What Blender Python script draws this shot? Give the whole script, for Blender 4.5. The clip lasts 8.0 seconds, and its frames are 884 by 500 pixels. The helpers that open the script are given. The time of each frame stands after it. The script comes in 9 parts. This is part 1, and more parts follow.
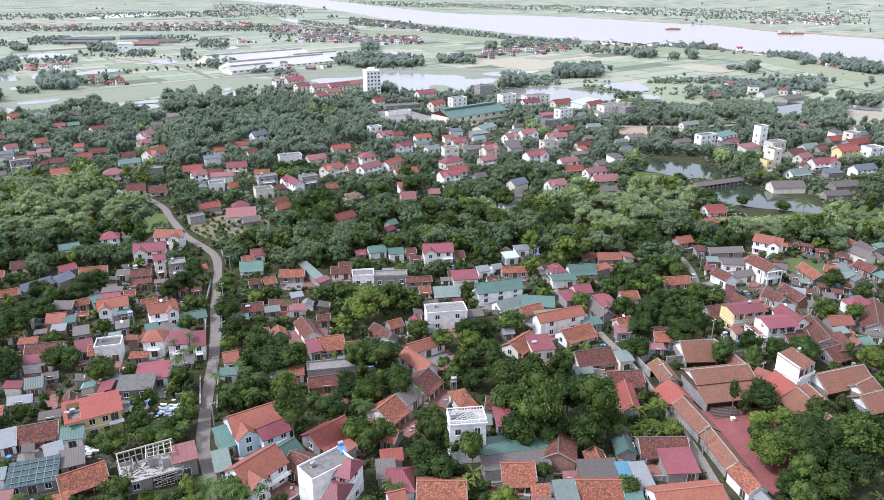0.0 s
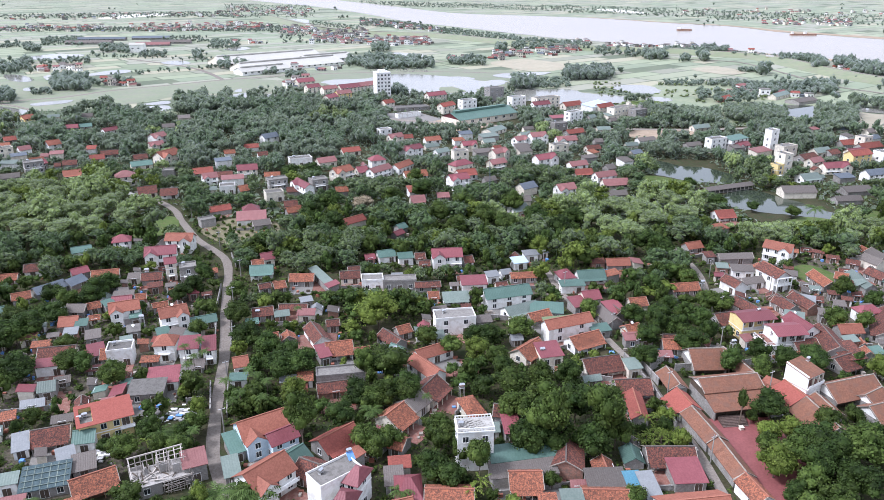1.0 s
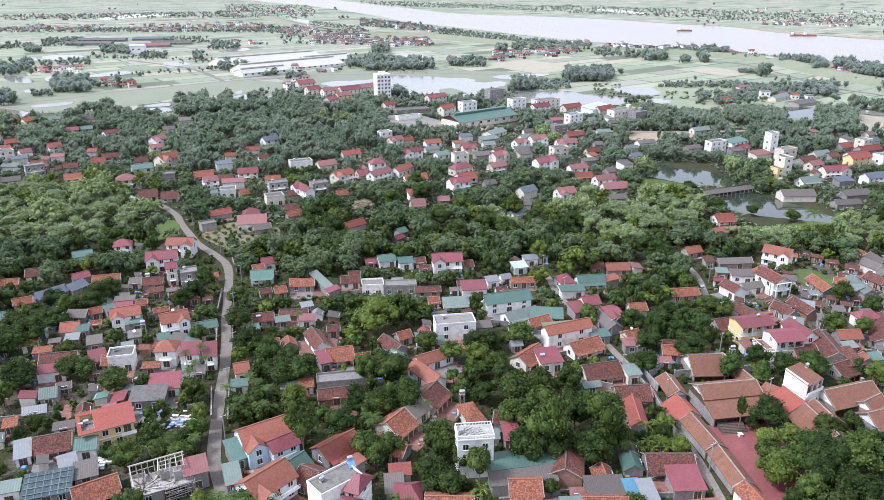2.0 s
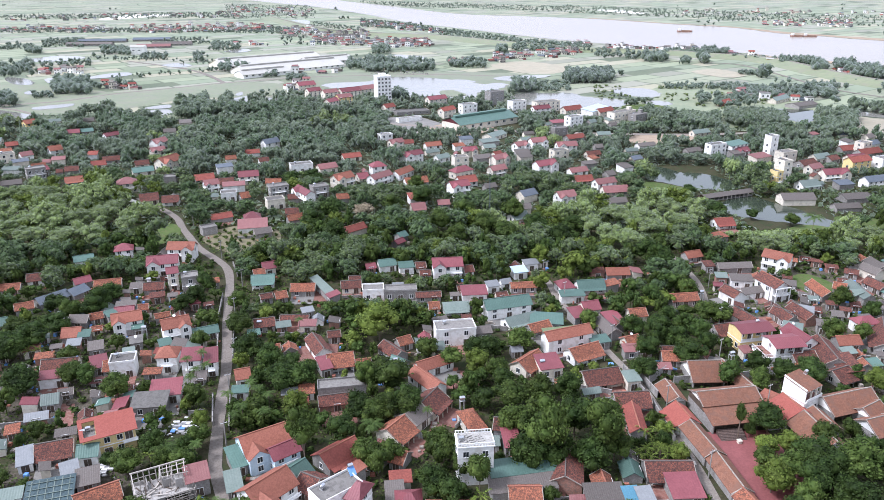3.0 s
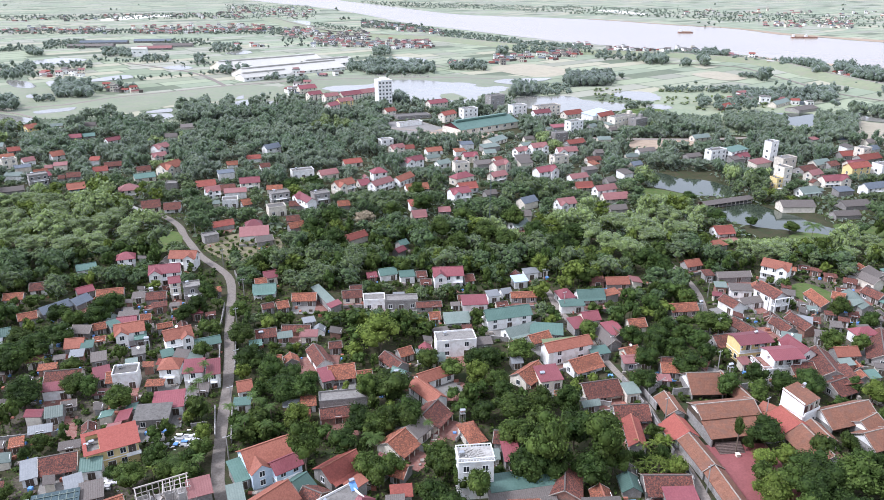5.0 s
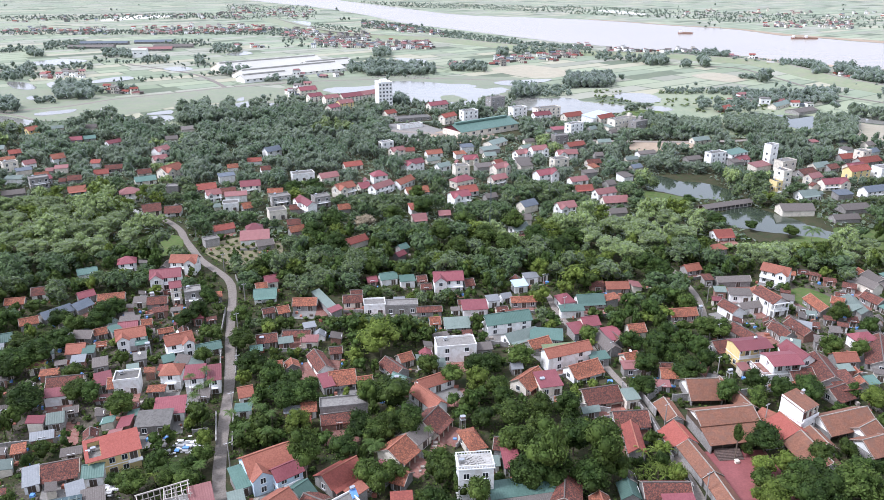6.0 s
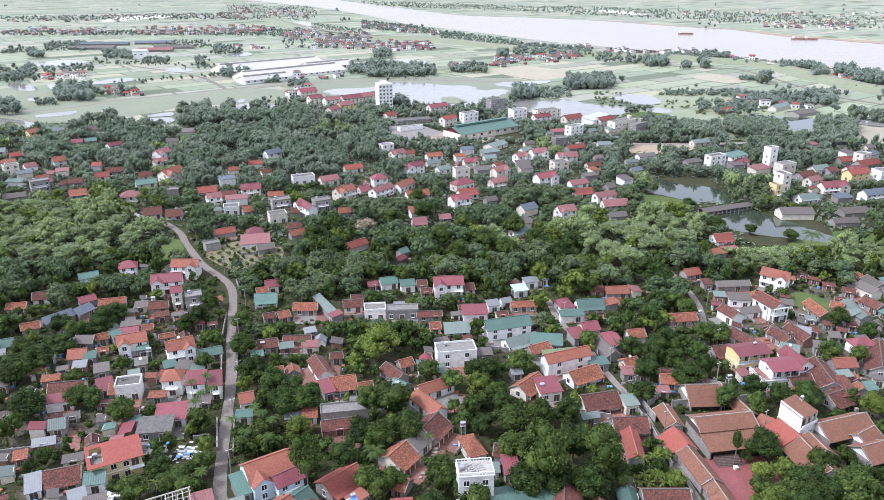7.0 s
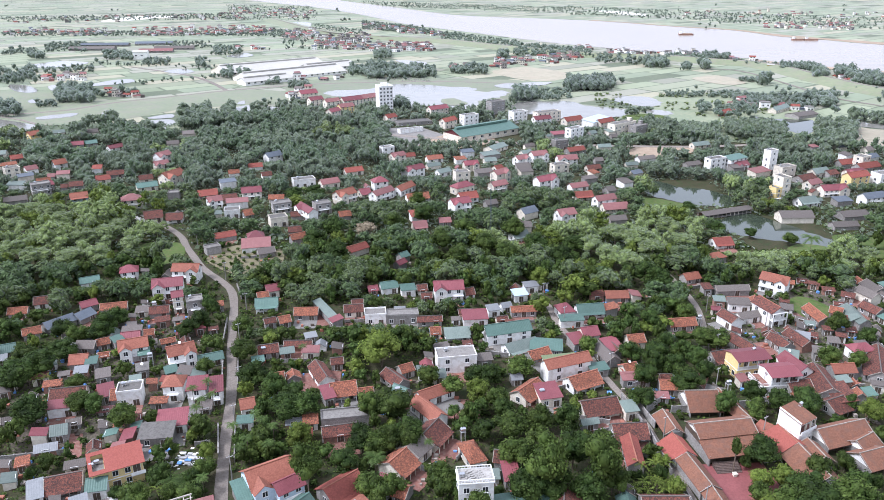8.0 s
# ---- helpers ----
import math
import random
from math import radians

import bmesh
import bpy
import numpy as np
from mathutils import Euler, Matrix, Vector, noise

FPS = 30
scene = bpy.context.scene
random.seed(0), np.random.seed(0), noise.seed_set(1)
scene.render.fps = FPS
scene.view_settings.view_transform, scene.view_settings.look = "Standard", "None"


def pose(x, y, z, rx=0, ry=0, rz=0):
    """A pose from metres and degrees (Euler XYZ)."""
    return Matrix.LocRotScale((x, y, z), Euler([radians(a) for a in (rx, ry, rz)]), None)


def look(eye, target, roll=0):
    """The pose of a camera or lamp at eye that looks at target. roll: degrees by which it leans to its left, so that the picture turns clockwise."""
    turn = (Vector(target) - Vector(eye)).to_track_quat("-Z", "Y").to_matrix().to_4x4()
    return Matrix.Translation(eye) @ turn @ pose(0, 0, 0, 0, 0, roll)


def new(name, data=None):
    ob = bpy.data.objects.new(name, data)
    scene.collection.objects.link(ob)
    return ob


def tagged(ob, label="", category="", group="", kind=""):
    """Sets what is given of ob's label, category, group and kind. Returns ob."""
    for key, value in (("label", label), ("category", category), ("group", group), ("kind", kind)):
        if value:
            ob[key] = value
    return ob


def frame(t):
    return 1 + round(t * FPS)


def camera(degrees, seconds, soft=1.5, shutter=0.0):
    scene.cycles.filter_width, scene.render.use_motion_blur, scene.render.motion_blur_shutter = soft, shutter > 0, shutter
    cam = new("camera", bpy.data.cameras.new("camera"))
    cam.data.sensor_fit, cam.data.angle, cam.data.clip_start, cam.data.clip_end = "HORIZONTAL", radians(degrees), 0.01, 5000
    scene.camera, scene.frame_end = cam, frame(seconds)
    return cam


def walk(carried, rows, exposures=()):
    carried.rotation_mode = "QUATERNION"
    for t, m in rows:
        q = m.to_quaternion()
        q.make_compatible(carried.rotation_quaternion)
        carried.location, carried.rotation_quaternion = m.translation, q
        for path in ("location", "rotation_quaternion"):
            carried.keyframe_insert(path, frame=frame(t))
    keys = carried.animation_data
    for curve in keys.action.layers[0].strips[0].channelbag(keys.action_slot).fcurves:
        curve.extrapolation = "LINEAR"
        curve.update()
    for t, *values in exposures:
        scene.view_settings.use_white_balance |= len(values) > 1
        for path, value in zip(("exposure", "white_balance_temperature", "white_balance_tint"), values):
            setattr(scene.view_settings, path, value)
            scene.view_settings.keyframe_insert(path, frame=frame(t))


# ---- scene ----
# ---------------------------------------------------------------- camera: a drone that climbs straight up
cam = camera(62.0, 8.0, 0.32)
TURN = ((0, -0.89), (0.1, -0.74), (0.2, -0.60), (0.3, -0.46), (0.4, -0.33), (0.5, -0.22), (0.7, -0.145), (1.0, -0.11), (1.5, -0.10),
        (3.0, -0.07), (4.5, -0.03), (6.0, 0.0), (8.0, 0.04))
walk(cam, [(t, pose(0.13 * min(t, 1.0), 0.055 * t, 110 + 2.214 * t, 90 - (20.87 + 0.04 * t), 0, yaw)) for t, yaw in TURN],
     exposures=((0.0, 0.46, 5650, 16), (8.0, 0.50, 5650, 16)))

# ---------------------------------------------------------------- light: a bright hazy sky and a veiled sun on the left
SUN_UP, SUN_AZ = radians(50), radians(-106)      # azimuth from +y towards +x
world = bpy.data.worlds.new("hazy_sky")
scene.world = world
world.use_nodes = True
wn = world.node_tree.nodes
sky = wn.new("ShaderNodeTexSky")
sky.sky_type = "NISHITA"
sky.sun_disc = False
sky.sun_elevation, sky.sun_rotation = SUN_UP, SUN_AZ
sky.air_density, sky.dust_density, sky.ozone_density = 1.0, 6.0, 1.5
wn["Background"].inputs["Strength"].default_value = 0.12
haze = wn.new("ShaderNodeMix")          # thin bright overcast evens out the clear sky
haze.data_type = "RGBA"
haze.inputs["Factor"].default_value = 0.7
haze.inputs["B"].default_value = (9.6, 9.8, 10.1, 1)
world.node_tree.links.new(sky.outputs[0], haze.inputs["A"])
world.node_tree.links.new(haze.outputs["Result"], wn["Background"].inputs["Color"])
sun = new("sun", bpy.data.lights.new("sun", "SUN"))
sun.data.energy, sun.data.angle, sun.data.color = 3.0, radians(12), (1.0, 0.975, 0.94)
sun_from = Vector((math.sin(SUN_AZ) * math.cos(SUN_UP), math.cos(SUN_AZ) * math.cos(SUN_UP), math.sin(SUN_UP)))
sun.matrix_world = look(sun_from * 400, (0, 0, 0))


# ---------------------------------------------------------------- materials
def material(name, dark, light, patch=0.4, grain=4.0, rough=0.8, metal=0.0, bump=0.0, rows=0.0, seams=0.0, own=0.12, spec=0.4, island=0.0, stain=None, coat=0.0, thin=0.0, cells=0.0, sheen=0.0, kinds=()):
    """A weathered surface: two colours mixed by patches and grain, with rows (tiles) or seams (sheets) as relief."""
    m = bpy.data.materials.new(name)
    m.use_nodes = True
    n, link = m.node_tree.nodes, m.node_tree.links.new
    shader = n["Principled BSDF"]
    shader.inputs["Roughness"].default_value = rough
    shader.inputs["Metallic"].default_value = metal
    shader.inputs["Specular IOR Level"].default_value = spec
    shader.inputs["Coat Weight"].default_value = coat
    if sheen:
        # sheen whitens leaves and fields at low angles in place of distance haze
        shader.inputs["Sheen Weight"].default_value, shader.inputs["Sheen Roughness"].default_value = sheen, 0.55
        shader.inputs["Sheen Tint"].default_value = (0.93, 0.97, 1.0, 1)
    place = n.new("ShaderNodeTexCoord")

    def noise_at(scale, detail=3.0):
        t = n.new("ShaderNodeTexNoise")
        t.inputs["Scale"].default_value, t.inputs["Detail"].default_value = scale, detail
        link(place.outputs["Object"], t.inputs["Vector"])
        return t

    def spread(source, low, high):
        r = n.new("ShaderNodeMapRange")
        r.inputs["From Min"].default_value, r.inputs["From Max"].default_value = 0.35, 0.65
        r.inputs["To Min"].default_value, r.inputs["To Max"].default_value = low, high
        link(source, r.inputs["Value"])
        return r.outputs["Result"]

    def blend(a, b, factor, kind="MIX"):
        x = n.new("ShaderNodeMix")
        x.data_type, x.blend_type = "RGBA", kind
        for socket, value in ((x.inputs["Factor"], factor), (x.inputs["A"], a), (x.inputs["B"], b)):
            if isinstance(value, (float, int)):
                socket.default_value = value
            elif isinstance(value, tuple):
                socket.default_value = (*value, 1)
            else:
                link(value, socket)
        return x.outputs["Result"]

    coarse, fine = noise_at(patch), noise_at(grain, 4.0)
    colour = blend(dark, light, spread(coarse.outputs["Fac"], 0.0, 1.0))
    colour = blend(colour, blend(dark, light, spread(fine.outputs["Fac"], 0.0, 1.0)), 0.55)
    if cells:
        tiles = n.new("ShaderNodeTexVoronoi")          # single tiles differ in tone
        tiles.inputs["Scale"].default_value = cells
        link(place.outputs["Object"], tiles.inputs["Vector"])
        colour = blend(colour, blend(dark, light, spread(tiles.outputs["Color"], 0.0, 1.0)), 0.45)
    if kinds:
        # every plot of land carries its own crop
        plot_of, crop = n.new("ShaderNodeNewGeometry"), n.new("ShaderNodeValToRGB")
        crop.color_ramp.interpolation = "CONSTANT"
        while len(crop.color_ramp.elements) < len(kinds):
            crop.color_ramp.elements.new(1.0)
        for k, tone in enumerate(kinds):
            crop.color_ramp.elements[k].position, crop.color_ramp.elements[k].color = k / len(kinds), (*tone, 1)
        link(plot_of.outputs["Random Per Island"], crop.inputs["Fac"])
        colour = blend(colour, crop.outputs["Color"], 0.6)
    if stain:
        colour = blend(colour, stain, spread(noise_at(patch * 2.7, 5.0).outputs["Fac"], -0.5, 0.8))
    info = n.new("ShaderNodeObjectInfo")
    tone = n.new("ShaderNodeHueSaturation")
    value = n.new("ShaderNodeMapRange")
    value.inputs["To Min"].default_value, value.inputs["To Max"].default_value = 1 - own, 1 + own
    link(info.outputs["Random"], value.inputs["Value"])
    link(value.outputs["Result"], tone.inputs["Value"])
    link(colour, tone.inputs["Color"])
    colour = tone.outputs["Color"]
    if island:
        geo = n.new("ShaderNodeNewGeometry")
        tone = n.new("ShaderNodeHueSaturation")
        value = n.new("ShaderNodeMapRange")
        value.inputs["To Min"].default_value, value.inputs["To Max"].default_value = 1 - island, 1 + island
        link(geo.outputs["Random Per Island"], value.inputs["Value"])
        link(value.outputs["Result"], tone.inputs["Value"])
        link(colour, tone.inputs["Color"])
        colour = tone.outputs["Color"]
    link(colour, shader.inputs["Base Color"])
    height = fine.outputs["Fac"]
    if rows or seams:
        wave = n.new("ShaderNodeTexWave")
        wave.bands_direction = "Y" if rows else "X"
        wave.wave_profile = "SAW" if rows else "SIN"
        wave.inputs["Scale"].default_value = 0.314 / (rows or seams)
        wave.inputs["Distortion"].default_value = 0.6 if rows else 0.0
        link(place.outputs["Object"], wave.inputs["Vector"])
        height = wave.outputs["Fac"]
    if bump:
        b = n.new("ShaderNodeBump")
        b.inputs["Strength"].default_value, b.inputs["Distance"].default_value = bump, 0.08
        link(height, b.inputs["Height"])
        link(b.outputs["Normal"], shader.inputs["Normal"])
    if thin:
        # light that passes through leaves
        through_leaf, both = n.new("ShaderNodeBsdfTranslucent"), n.new("ShaderNodeMixShader")
        both.inputs["Fac"].default_value = thin
        link(colour, through_leaf.inputs["Color"])
        link(shader.outputs["BSDF"], both.inputs[1])
        link(through_leaf.outputs["BSDF"], both.inputs[2])
        link(both.outputs["Shader"], n["Material Output"].inputs["Surface"])
    return m


ROOF = {
    "old": material("old_clay_tile", (0.026, 0.016, 0.015), (0.235, 0.078, 0.052), 1.3, 4.5, 0.9, bump=0.9, rows=0.42, cells=3.2, stain=(0.040, 0.030, 0.027)),
    "orangeold": material("weathered_clay_tile", (0.085, 0.036, 0.026), (0.43, 0.150, 0.080), 1.3, 4.5, 0.9, bump=0.9, rows=0.42, cells=3.2, stain=(0.075, 0.040, 0.030)),
    "orange": material("bright_clay_tile", (0.202, 0.069, 0.043), (0.297, 0.110, 0.072), 0.3, 3.0, 0.75, bump=0.9, rows=0.42, cells=2.8, own=0.15),
    "redbrick": material("brick_red_tile", (0.219, 0.055, 0.040), (0.284, 0.081, 0.060), 0.3, 3.0, 0.75, bump=0.9, rows=0.42, cells=2.8),
    "redtile": material("dark_red_tile", (0.163, 0.043, 0.033), (0.258, 0.073, 0.052), 0.4, 3.0, 0.8, bump=0.9, rows=0.42, cells=2.8, own=0.2),
    "red": material("crimson_metal_sheet", (0.154, 0.040, 0.048), (0.207, 0.062, 0.070), 0.25, 2.0, 0.55, bump=0.35, seams=0.6, own=0.22),
    "redfade": material("faded_or_hazed_red_sheet", (0.175, 0.068, 0.065), (0.236, 0.106, 0.099), 0.5, 3.0, 0.6, bump=0.35, seams=0.6),
    "teal": material("teal_metal_sheet", (0.066, 0.119, 0.097), (0.092, 0.156, 0.129), 0.25, 2.0, 0.55, bump=0.35, seams=0.6, own=0.22),
    "tealgrey": material("pale_teal_sheet", (0.110, 0.142, 0.122), (0.158, 0.189, 0.167), 0.3, 2.0, 0.55, bump=0.35, seams=0.6, own=0.2),
    "olive": material("olive_sheet", (0.13, 0.165, 0.08), (0.19, 0.225, 0.12), 0.3, 2.0, 0.6, bump=0.35, seams=0.6),
    "fibre": material("fibre_cement_sheet", (0.095, 0.082, 0.072), (0.148, 0.133, 0.121), 2.0, 6.0, 0.9, bump=0.5, seams=0.5, own=0.2, stain=(0.099, 0.077, 0.069)),
    "slate": material("blue_grey_sheet", (0.080, 0.096, 0.116), (0.120, 0.136, 0.160), 0.4, 3.0, 0.7, bump=0.35, seams=0.6),
    "blue": material("blue_sheet", (0.065, 0.18, 0.25), (0.10, 0.24, 0.32), 0.4, 3.0, 0.6, bump=0.3, seams=0.6),
    "bluesheet": material("light_blue_sheet", (0.36, 0.47, 0.60), (0.45, 0.56, 0.68), 0.2, 2.0, 0.6, bump=0.3, seams=0.8),
    "whitesheet": material("galvanised_sheet", (0.165, 0.171, 0.176), (0.216, 0.223, 0.228), 0.9, 3.0, 0.5, bump=0.3, seams=0.6, own=0.2),
    "palesheet": material("cream_white_sheet", (0.36, 0.345, 0.31), (0.43, 0.415, 0.375), 0.05, 0.6, 0.6, bump=0.3, seams=1.5),
    "darkglass": material("smoked_plastic_sheet", (0.03, 0.05, 0.055), (0.08, 0.12, 0.13), 0.8, 3.0, 0.3, bump=0.2, seams=1.0),
    "concrete": material("roof_concrete", (0.138, 0.129, 0.116), (0.207, 0.195, 0.181), 0.5, 6.0, 0.9, bump=0.2, own=0.3, stain=(0.113, 0.104, 0.095)),
}
WALL = {
    "white": material("white_render", (0.72, 0.715, 0.69), (0.83, 0.825, 0.80), 0.25, 2.0, 0.85, own=0.08, stain=(0.60, 0.57, 0.52)),
    "cream": material("cream_render", (0.58, 0.53, 0.44), (0.72, 0.67, 0.57), 0.25, 2.0, 0.85, own=0.15, stain=(0.48, 0.43, 0.36)),
    "yellow": material("yellow_render", (0.62, 0.47, 0.20), (0.74, 0.60, 0.30), 0.25, 2.0, 0.85),
    "blue": material("pale_blue_render", (0.42, 0.52, 0.60), (0.56, 0.66, 0.73), 0.25, 2.0, 0.85),
    "grey": material("bare_cement_render", (0.189, 0.179, 0.165), (0.326, 0.312, 0.295), 0.6, 3.0, 0.9, own=0.2, stain=(0.194, 0.176, 0.163)),
    "brick": material("bare_brick_wall", (0.22, 0.11, 0.08), (0.36, 0.20, 0.15), 0.5, 4.0, 0.9, stain=(0.16, 0.12, 0.10)),
}
TRIM = material("white_trim", (0.70, 0.70, 0.68), (0.82, 0.82, 0.80), 0.5, 3.0, 0.7)
CLAY_CAP = material("clay_ridge_cap", (0.24, 0.09, 0.06), (0.36, 0.15, 0.10), 0.6, 3.0, 0.9)
WOOD = material("brown_door_wood", (0.055, 0.042, 0.033), (0.11, 0.082, 0.06), 1.0, 8.0, 0.6)
GLASS = material("dark_window_glass", (0.02, 0.025, 0.03), (0.035, 0.04, 0.045), 0.5, 2.0, 0.12, spec=0.6)
STEEL = material("stainless_steel", (0.55, 0.56, 0.58), (0.68, 0.69, 0.70), 1.0, 6.0, 0.25, metal=0.9)
PALE_METAL = material("painted_steel", (0.5, 0.5, 0.5), (0.62, 0.62, 0.62), 1.0, 6.0, 0.5, metal=0.3)
PLASTER = material("stained_plaster", (0.24, 0.21, 0.18), (0.40, 0.36, 0.31), 0.8, 4.0, 0.9, stain=(0.20, 0.165, 0.135))
BARK = material("grey_brown_bark", (0.09, 0.07, 0.05), (0.18, 0.14, 0.11), 1.5, 8.0, 0.95)
LEAF = {
    "dark": material("dark_green_leaves", (0.022, 0.042, 0.010), (0.062, 0.094, 0.022), 0.35, 2.0, 0.6, own=0.28, island=0.45, spec=0.12, thin=0.25),
    "mid": material("mid_green_leaves", (0.036, 0.060, 0.013), (0.086, 0.118, 0.027), 0.35, 2.0, 0.6, own=0.28, island=0.45, spec=0.12, thin=0.25),
    "light": material("yellow_green_leaves", (0.086, 0.125, 0.020), (0.152, 0.190, 0.041), 0.35, 2.0, 0.6, own=0.22, island=0.4, spec=0.12, thin=0.25),
    # sheen here and on shade and ring stands in for haze
    "bamboo": material("bamboo_leaves", (0.140, 0.195, 0.056), (0.230, 0.286, 0.098), 0.2, 2.0, 0.6, own=0.2, island=0.35, spec=0.12, thin=0.35, sheen=0.45),
    "palm": material("palm_leaves", (0.050, 0.088, 0.020), (0.100, 0.145, 0.042), 0.6, 2.0, 0.5, own=0.2, island=0.3, spec=0.12, thin=0.25),
    # woods, deep and grey: base colours paled in place of distance haze
    "woods": material("haze_paled_woods_leaves", (0.120, 0.166, 0.094), (0.195, 0.242, 0.140), 0.06, 0.5, 0.5, own=0.1, island=0.2, spec=0.15, thin=0.5, sheen=0.7),
    "deep": material("haze_paled_deep_green_leaves", (0.084, 0.136, 0.066), (0.150, 0.205, 0.100), 0.06, 0.5, 0.5, own=0.1, island=0.2, spec=0.15, thin=0.5, sheen=0.65),
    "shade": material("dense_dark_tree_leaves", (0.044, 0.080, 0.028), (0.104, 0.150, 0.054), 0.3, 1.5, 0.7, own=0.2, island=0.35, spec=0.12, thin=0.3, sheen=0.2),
    "grey": material("haze_greyed_far_leaves", (0.120, 0.170, 0.112), (0.185, 0.232, 0.155), 0.05, 0.4, 0.45, own=0.1, island=0.14, spec=0.2, thin=0.5, sheen=0.8),
    "ring": material("broad_leaved_garden_tree_leaves", (0.070, 0.110, 0.034), (0.148, 0.196, 0.066), 0.3, 1.5, 0.55, own=0.2, island=0.35, spec=0.12, thin=0.3, sheen=0.3),
    "straw": material("dry_bamboo_leaves", (0.20, 0.16, 0.10), (0.30, 0.25, 0.17), 0.4, 2.0, 0.7, island=0.3),
}
GRASS = material("garden_soil_and_weeds", (0.028, 0.032, 0.015), (0.074, 0.062, 0.038), 0.13, 1.4, 0.9, bump=0.4, stain=(0.034, 0.050, 0.020), spec=0.1)
# sheen on fields, meadow, marsh, banks and stubble replaces the haze over them
FIELD = material("rice_field", (0.120, 0.140, 0.070), (0.190, 0.200, 0.120), 0.012, 0.10, 0.8, island=0.16, spec=0.1, sheen=0.26,
                 kinds=((0.150, 0.195, 0.075), (0.200, 0.220, 0.110), (0.200, 0.185, 0.125), (0.250, 0.262, 0.150), (0.140, 0.175, 0.085), (0.330, 0.285, 0.180), (0.210, 0.240, 0.125), (0.230, 0.210, 0.160), (0.125, 0.160, 0.080)))
MEADOW = material("river_meadow", (0.110, 0.138, 0.054), (0.175, 0.188, 0.088), 0.03, 0.25, 0.8, spec=0.2, stain=(0.16, 0.15, 0.09), sheen=0.26)
MARSH = material("marsh_grass", (0.110, 0.150, 0.060), (0.220, 0.225, 0.115), 0.03, 0.25, 0.8, bump=0.3, spec=0.2, sheen=0.26)
LAWN = material("short_green_grass", (0.050, 0.086, 0.022), (0.096, 0.130, 0.042), 0.2, 1.6, 0.9, bump=0.3, spec=0.1, stain=(0.11, 0.11, 0.05))
ROAD = material("pale_concrete_road", (0.180, 0.153, 0.130), (0.255, 0.222, 0.192), 0.6, 2.5, 0.85, stain=(0.155, 0.132, 0.112))
SAND = material("white_sand", (0.62, 0.59, 0.54), (0.74, 0.71, 0.66), 0.05, 0.4, 0.8)
BUND = material("rank_grass_banks", (0.060, 0.085, 0.034), (0.120, 0.140, 0.066), 0.03, 0.25, 0.85, spec=0.1, sheen=0.18)
STUBBLE = material("dry_stubble", (0.235, 0.185, 0.105), (0.315, 0.265, 0.165), 0.05, 0.6, 0.8, sheen=0.26, stain=(0.20, 0.185, 0.10))
TRODDEN = material("trodden_earth", (0.045, 0.040, 0.030), (0.150, 0.125, 0.100), 0.35, 1.6, 0.9, bump=0.3, stain=(0.060, 0.066, 0.035), spec=0.1)
DIRT = material("bare_earth", (0.26, 0.19, 0.13), (0.38, 0.30, 0.22), 0.15, 1.2, 0.9, bump=0.2)
ORCHARD = material("dry_orchard_soil", (0.120, 0.115, 0.060), (0.190, 0.160, 0.100), 0.3, 1.5, 0.9, bump=0.3)
BRICK_YARD = material("red_brick_paving", (0.150, 0.064, 0.050), (0.235, 0.106, 0.082), 0.4, 3.0, 0.85, own=0.15, stain=(0.24, 0.15, 0.12))
PLUM_YARD = material("dark_red_court_tiles", (0.165, 0.052, 0.050), (0.230, 0.076, 0.074), 0.25, 2.0, 0.7)
CEMENT_YARD = material("cement_yard", (0.145, 0.137, 0.124), (0.225, 0.213, 0.197), 0.4, 3.0, 0.9, own=0.15)
TEMPLE = material("temple_clay_tile", (0.140, 0.064, 0.040), (0.240, 0.108, 0.067), 0.25, 2.5, 0.9, bump=0.9, rows=0.42, cells=2.8, stain=(0.16, 0.085, 0.06), own=0.1)
POND = material("still_green_water", (0.030, 0.040, 0.028), (0.040, 0.050, 0.035), 0.05, 0.3, 0.06, bump=0.0, spec=0.6)
# base colour lightened in place of the haze over far water
LAKE = material("haze_paled_lake_water", (0.20, 0.195, 0.175), (0.26, 0.25, 0.225), 0.01, 0.1, 0.12, spec=0.35)
RIVER = material("silty_river_water", (0.258, 0.220, 0.182), (0.305, 0.262, 0.215), 0.004, 0.05, 0.2, bump=0.01, spec=0.22)
TARP = material("blue_tarpaulin", (0.10, 0.22, 0.50), (0.16, 0.32, 0.62), 0.6, 3.0, 0.5)


# ---------------------------------------------------------------- mesh helpers
def mesh_of(name, verts, faces, mats, slots=None, smooth=False):
    me = bpy.data.meshes.new(name)
    me.from_pydata(verts, [], faces)
    for m in mats:
        me.materials.append(m)
    if slots:
        me.polygons.foreach_set("material_index", slots)
    if smooth:
        me.polygons.foreach_set("use_smooth", [True] * len(faces))
    me.update()
    return me


def bulk_mesh(name, verts, faces, mat):
    """A large mesh from numpy arrays; all faces have the same number of corners."""
    me = bpy.data.meshes.new(name)
    k = faces.shape[1]
    me.vertices.add(len(verts))
    me.vertices.foreach_set("co", verts.astype(np.float32).ravel())
    me.loops.add(faces.size)
    me.loops.foreach_set("vertex_index", faces.astype(np.int32).ravel())
    me.polygons.add(len(faces))
    me.polygons.foreach_set("loop_start", np.arange(0, faces.size, k, dtype=np.int32))
    me.polygons.foreach_set("loop_total", np.full(len(faces), k, dtype=np.int32))
    me.materials.append(mat)
    me.update(calc_edges=True)
    return me


